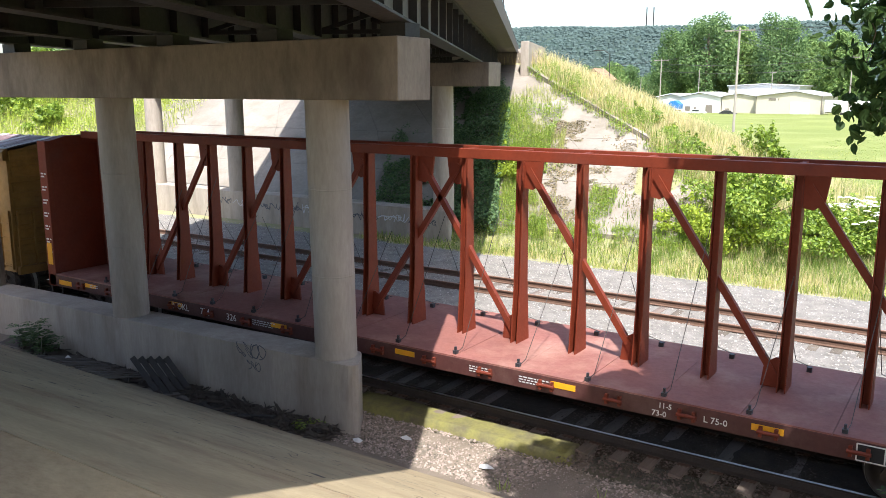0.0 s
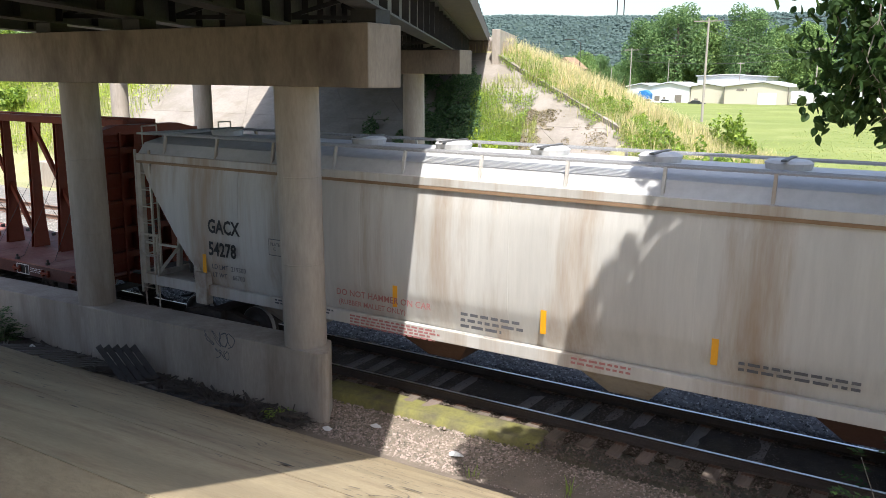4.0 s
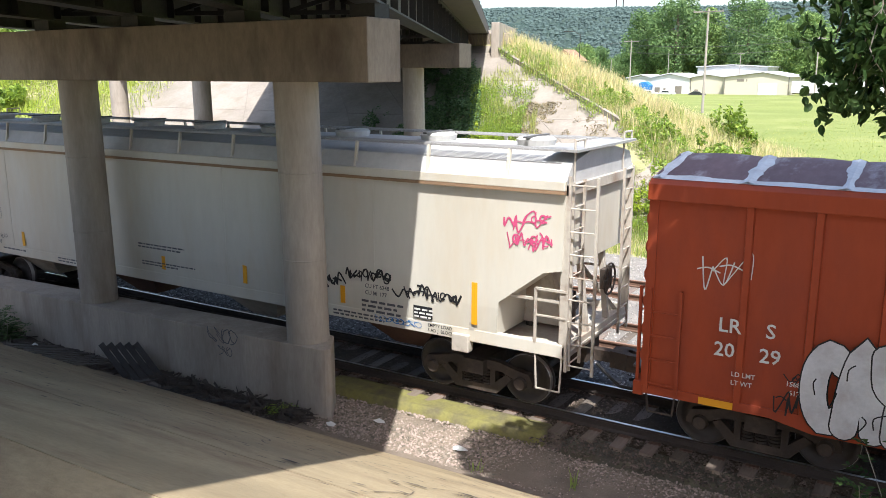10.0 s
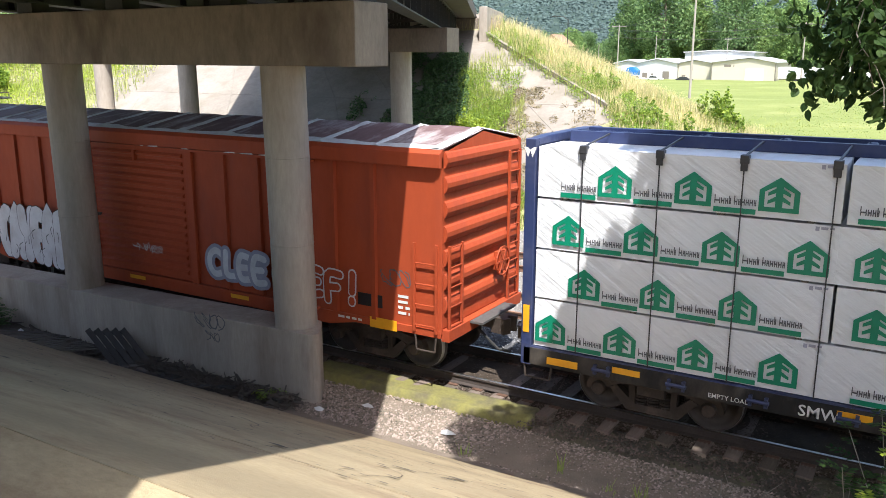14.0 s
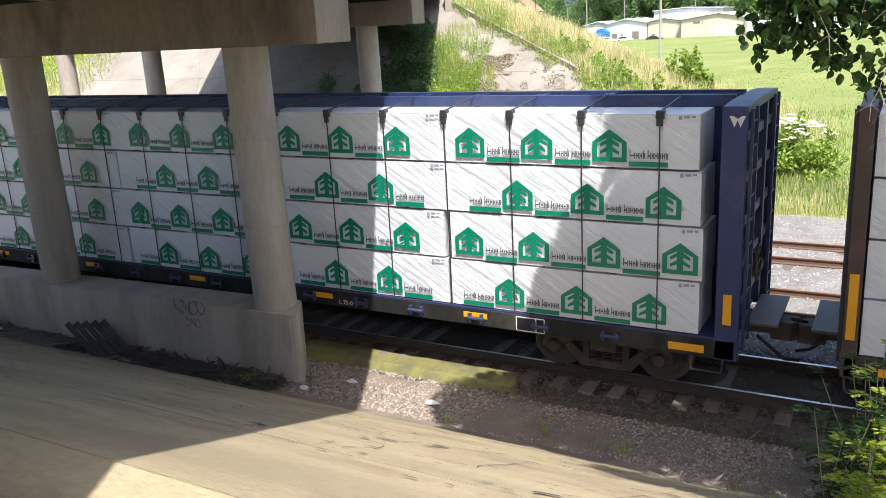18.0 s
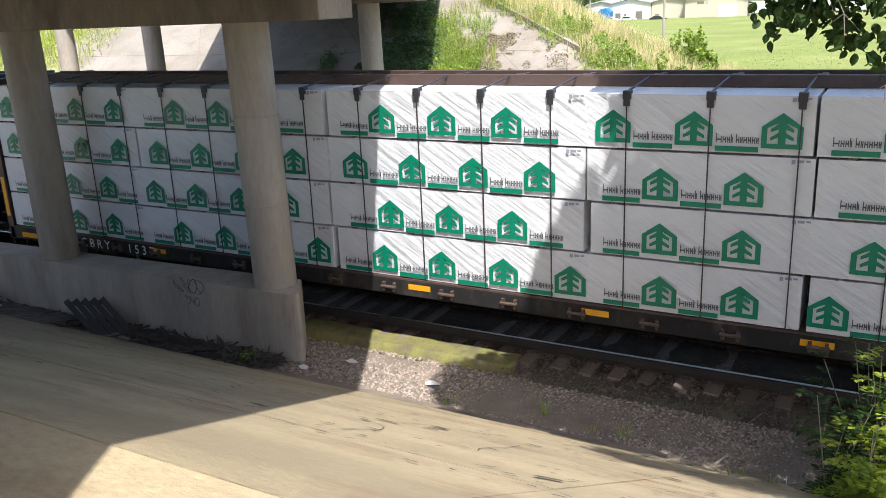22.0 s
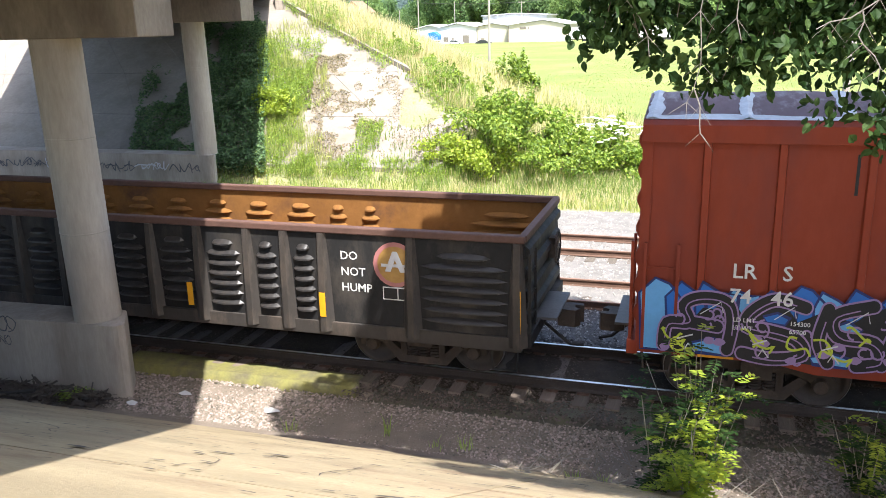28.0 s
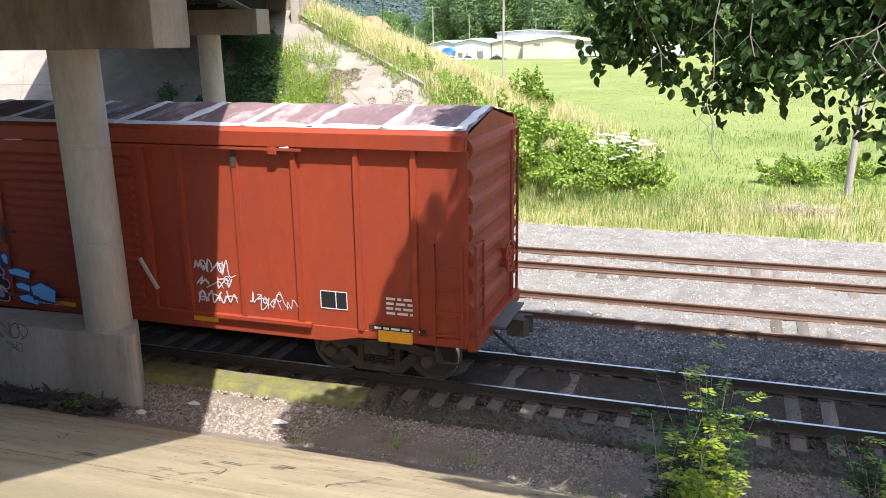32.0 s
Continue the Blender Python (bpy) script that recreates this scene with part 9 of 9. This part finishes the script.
for j in range(4):
    for i in range(nx + 1):
        x = -20 + 10.6 * i / nx
        y = (-2.80, -2.98, -3.3, -3.75)[j]
        z = (-0.24, -0.25, -0.32, -0.10)[j] + (0.09 * noise.noise((x * 1.7, j * 2.0, 4)) if j < 3 else -0.10)
        mound.v.append((x, y, z))
mound.f = [(j * (nx + 1) + i, (j + 1) * (nx + 1) + i, (j + 1) * (nx + 1) + i + 1, j * (nx + 1) + i + 1) for j in range(3) for i in range(nx)]
tagged(part("drift_soil", mound, "debris", fix=False), "dark leaf mould and drift along the wall", "soil", kind="stuff")
chips = Geo()
for i in range(900):
    t = rng.random()
    x, y = (-14.0 + 4.7 * t if i % 6 else -19.5 + 6 * t), -2.82 - abs(rng.gauss(0, 0.25))
    z = max(-0.18, -0.40 + k_slope * (-3.05 - y)) + rng.uniform(-0.10, 0.03) + 0.06 * noise.noise((x * 1.5, 2, 1))
    l_, w_ = rng.uniform(0.04, 0.22), rng.uniform(0.008, 0.03)
    a, e = rng.gauss(0, 0.7), rng.gauss(0, 0.3)
    d = Vector((math.cos(a) * math.cos(e), math.sin(a) * math.cos(e), math.sin(e)))
    n_ = d.orthogonal().normalized()
    n_.rotate(Matrix.Rotation(rng.uniform(0, 6.28), 3, d))
    c = Vector((x, y, z))
    m_ = d.cross(n_)
    chips.add([c - d * l_ + n_ * w_, c - d * l_ - n_ * w_, c + d * l_ - n_ * w_, c + d * l_ + n_ * w_, c + m_ * w_], [(0, 1, 2, 3), (0, 4, 1), (1, 4, 2), (2, 4, 3), (3, 4, 0)])
tagged(part("drift_scraps", chips, "debris", fix=False), "dark rotten scraps of wood along the wall", "debris", kind="stuff")
flecks = Geo()
for i in range(1700):
    x, y = rng.uniform(-22, 2), -3.3 - rng.random() * 6.5
    z = -0.40 + k_slope * (-3.05 - y) + 0.018
    a, s = rng.uniform(-0.5, 0.5), rng.uniform(0.012, 0.055) * (2.4 if i % 11 == 0 else 1)
    w = s * rng.uniform(0.15, 0.5)
    ca, sa = math.cos(a), math.sin(a)
    flecks.add([(x + px * ca - py * sa, y + px * sa + py * ca, z - k_slope * (px * sa + py * ca)) for px, py in ((-s, -w), (s, -w * 0.5), (s * 0.8, w), (-s * 0.6, w))], [(0, 1, 2, 3)])
tagged(part("leaf_litter", flecks, "debris", fix=False), "dark leaf and bark scraps on the paving", "litter", kind="stuff")
for i, (x, y, s) in enumerate(((-6.48, -2.5, 0.16), (-8.9, -2.85, 0.13), (-8.25, -2.3, 0.12), (-16.9, -3.3, 0.1), (2.7, -2.7, 0.1))):
    l_ = thing("litter", "crumpled pale scrap on the gravel", "litter", (x, y, -0.30 if i != 3 else -0.1))
    g = Geo()
    r2 = random.Random(i)
    ring = [(s * math.cos(a) * r2.uniform(0.6, 1.1), s * 0.6 * math.sin(a) * r2.uniform(0.6, 1.1), r2.uniform(0, 0.03)) for a in [2 * math.pi * k / 9 for k in range(9)]]
    g.v = ring + [(0, 0, 0.07)]
    g.f = [(k, (k + 1) % 9, 9) for k in range(9)]
    part("scrap", g, "litter", l_, fix=False)
# hairline cracks and drip streaks on the near paving
cracks = Geo()
for i in range(26):
    x, y = rng.uniform(-20, 4), -3.4 - 6.5 * rng.random()
    a = rng.gauss(0.0, 0.35) + (1.57 if i % 4 == 0 else 0)
    w = rng.uniform(0.004, 0.010)
    vs = []
    for k in range(9):
        z = -0.40 + k_slope * (-3.05 - y) + 0.011
        vs += [(x, y - w, z + w * k_slope), (x, y + w, z - w * k_slope)] if i % 4 else [(x - w, y, z), (x + w, y, z)]
        st = rng.uniform(0.08, 0.26)
        x, y = x + st * math.cos(a), min(-3.2, y + st * math.sin(a))
        a += rng.gauss(0, 0.25)
    cracks.add(vs, [(2 * k, 2 * k + 1, 2 * k + 3, 2 * k + 2) for k in range(8)])
tagged(part("paving_cracks", cracks, "debris", fix=False), "dark hairline cracks in the near paving", "cracks", kind="stuff")
# sprayed and scratched marks on the walls
w1 = thing("wall_graffiti", "faint scrawl on the crash wall", "graffiti", (-12.05, 0, 0))
scribble(w1, "ink_grey", 0.0, 0.75, 0.70, 0.98, -2.695, 5, 4, 0.018)
scribble(w1, "ink_grey", 0.25, 0.6, 0.45, 0.62, -2.695, 6, 3, 0.014)
w2 = thing("wall_graffiti", "pale and dark tags on the far crash wall", "graffiti", (-36, 0, 0))
for i in range(9):
    tag(w2, ("ink_grey", "paint_white", "ink_grey")[i % 3], 4 + i * 1.5, 5.3 + i * 1.5, 0.25 + 0.1 * (i % 2), 0.75, 14.19 - 0.004 * i, 200 + i, 3, 0.045)

# mossy mud beside the near rail
sheet("mud_strip", "yellow-green mossy mud beside the rail", "mud", -10.2, -5.4, -1.66, -0.98, -0.37, -0.176, "mud_moss", 60, 10, 0.035)
# stretches under bridge and tree shade get the shade-darkened mud colour
sheet("mud_strip", "wet mud coloured dark for shade between the sleeper ends", "mud", -40, -10.0, -1.80, -0.98, -0.37, -0.222, "mud_dark", 80, 8, 0.05)
sheet("mud_strip", "wet mud coloured dark for shade between the sleeper ends", "mud", -5.2, 14, -1.80, -0.98, -0.37, -0.222, "mud_dark", 80, 8, 0.05)
near = sheet("gravel_bed", "dusty brown gravel beside the track", "gravel", -60, 30, -3.25, -1.60, -0.42, -0.315, "gravel", 120, 8, 0.03)


# ---- loose stones, then sleepers, last ----
def stones(name, label, mat_name, n, fx, fy, zf, s0, s1, seed):
    rng = random.Random(seed)
    v, f = [], []
    for _ in range(n):
        x, y = fx(rng), fy(rng)
        z = zf(x, y)
        s = rng.uniform(s0, s1)
        k = len(v)
        a = rng.uniform(0, 6.28)
        for i in range(4):
            b = a + i * 1.571 + rng.uniform(-.35, .35)
            v.append((x + s * math.cos(b) * rng.uniform(0.6, 1.1), y + s * math.sin(b) * rng.uniform(0.6, 1.1), z - s * 0.1 + rng.uniform(-.1, .2) * s))
        v.append((x + rng.uniform(-.35, .35) * s, y + rng.uniform(-.35, .35) * s, z + s * rng.uniform(0.45, 0.85)))
        f += [(k, k + 1, k + 4), (k + 1, k + 2, k + 4), (k + 2, k + 3, k + 4), (k + 3, k, k + 4)]
    g = Geo()
    g.v, g.f = v, f
    return tagged(part(name, g, mat_name, fix=False), label, "stones", kind="stuff")


stones("gravel_stones", "small brown stones on the gravel bed", "stone", 26000, lambda r: r.uniform(-13, 7), lambda r: r.uniform(-3.15, -1.65), lambda x, y: -0.318, 0.014, 0.044, 1)
stones("ballast_stones", "dark stones between the rails", "stone_dark", 26000, lambda r: r.uniform(-22, 9), lambda r: r.uniform(-1.0, 1.3), lambda x, y: -0.190 if abs(y) < 0.66 else -0.205, 0.014, 0.034, 2)
stones("ballast_stones", "stones coloured blue-grey for tree shade between the running track and the siding", "stone_shaded", 22000, lambda r: r.uniform(-26, 12), lambda r: r.uniform(1.1, 3.55), lambda x, y: -0.158 + 0.045 * noise.noise((x * 0.9, y * 0.9, -1.12)), 0.018, 0.048, 6)
stones("ballast_stones", "dark stones in the mud beside the rail", "stone_dark", 8000, lambda r: r.uniform(-5.6, 8) if r.random() < 0.8 else r.uniform(-14, -10.2), lambda r: r.uniform(-1.85, -0.80), lambda x, y: -0.222, 0.012, 0.040, 5)
stones("ballast_stones", "pale crushed stones between the tracks", "stone_pale", 30000, lambda r: r.uniform(-34, 12), lambda r: r.uniform(3.3, 12.8), lambda x, y: -0.176 + 0.045 * noise.noise((x * 0.9, y * 0.9, -1.246)), 0.018, 0.046, 3)
tie_me = []
for k in range(4):
    rr = random.Random(k)
    g = Geo()
    e = [rr.uniform(-0.02, 0.02) for _ in range(8)]
    g.v = [(-0.115 + e[0], -1.30 + e[1], -0.36), (0.115, -1.30 + e[2], -0.36), (0.115, 1.30, -0.36), (-0.115, 1.30, -0.36), (-0.112 + e[3], -1.29 + e[4], -0.176), (0.108, -1.30 + e[5], -0.180), (0.112, 1.29, -0.176), (-0.108, 1.3, -0.178)]
    g.f = [(4, 5, 6, 7), (0, 1, 5, 4), (1, 2, 6, 5), (2, 3, 7, 6), (3, 0, 4, 7)]
    tie_me.append(g.mesh("tie", "tie", fix=False))
plate_me = Geo().box(-0.10, 0.10, -0.16, 0.16, -0.178, -0.166).mesh("tie_plate", "rail_side")
rng = random.Random(3)
for tr, yc, x0, x1, step in ((track_1, 0.0, -48, 16, 0.515), (track_2, 4.07, -50, 16, 0.53), (track_3, 8.15, -54, 20, 0.53)):
    x = x0
    while x < x1:
        o = new("tie", tie_me[rng.randrange(4)])
        o.parent = tr
        o.location = (x + rng.uniform(-.03, .03), yc + rng.uniform(-.05, .05), rng.uniform(-.012, 0.0))
        o.rotation_euler.z = rng.uniform(-.025, .025)
        if -14 < x < 8 and tr is track_1:
            for s in (-0.7525, 0.7525):
                q = new("tie_plate", plate_me)
                q.parent = tr
                q.location = (x, yc + s, 0)
        x += step


# ---- what moves ----
def motions():
    secs = list(range(33))
    for car, u0 in CARS:
        walk(car, [(t, pose(u0 - run(t), 0, 0)) for t in secs])
    for ob, u, y, z, turn in LOADS:
        walk(ob, [(t, pose(u - run(t), y, z, 0, 0, turn)) for t in range(0, 33, 2)])
    ticks = [i * 4 / 30 for i in range(240)] + [32.0]
    spins = [(t, -math.degrees(run(t) / 0.457)) for t in ticks]
    for ob, x in WHEELS:
        walk(ob, [(t, pose(x, 0, 0.457, 0, a, 0)) for t, a in spins])


motions()
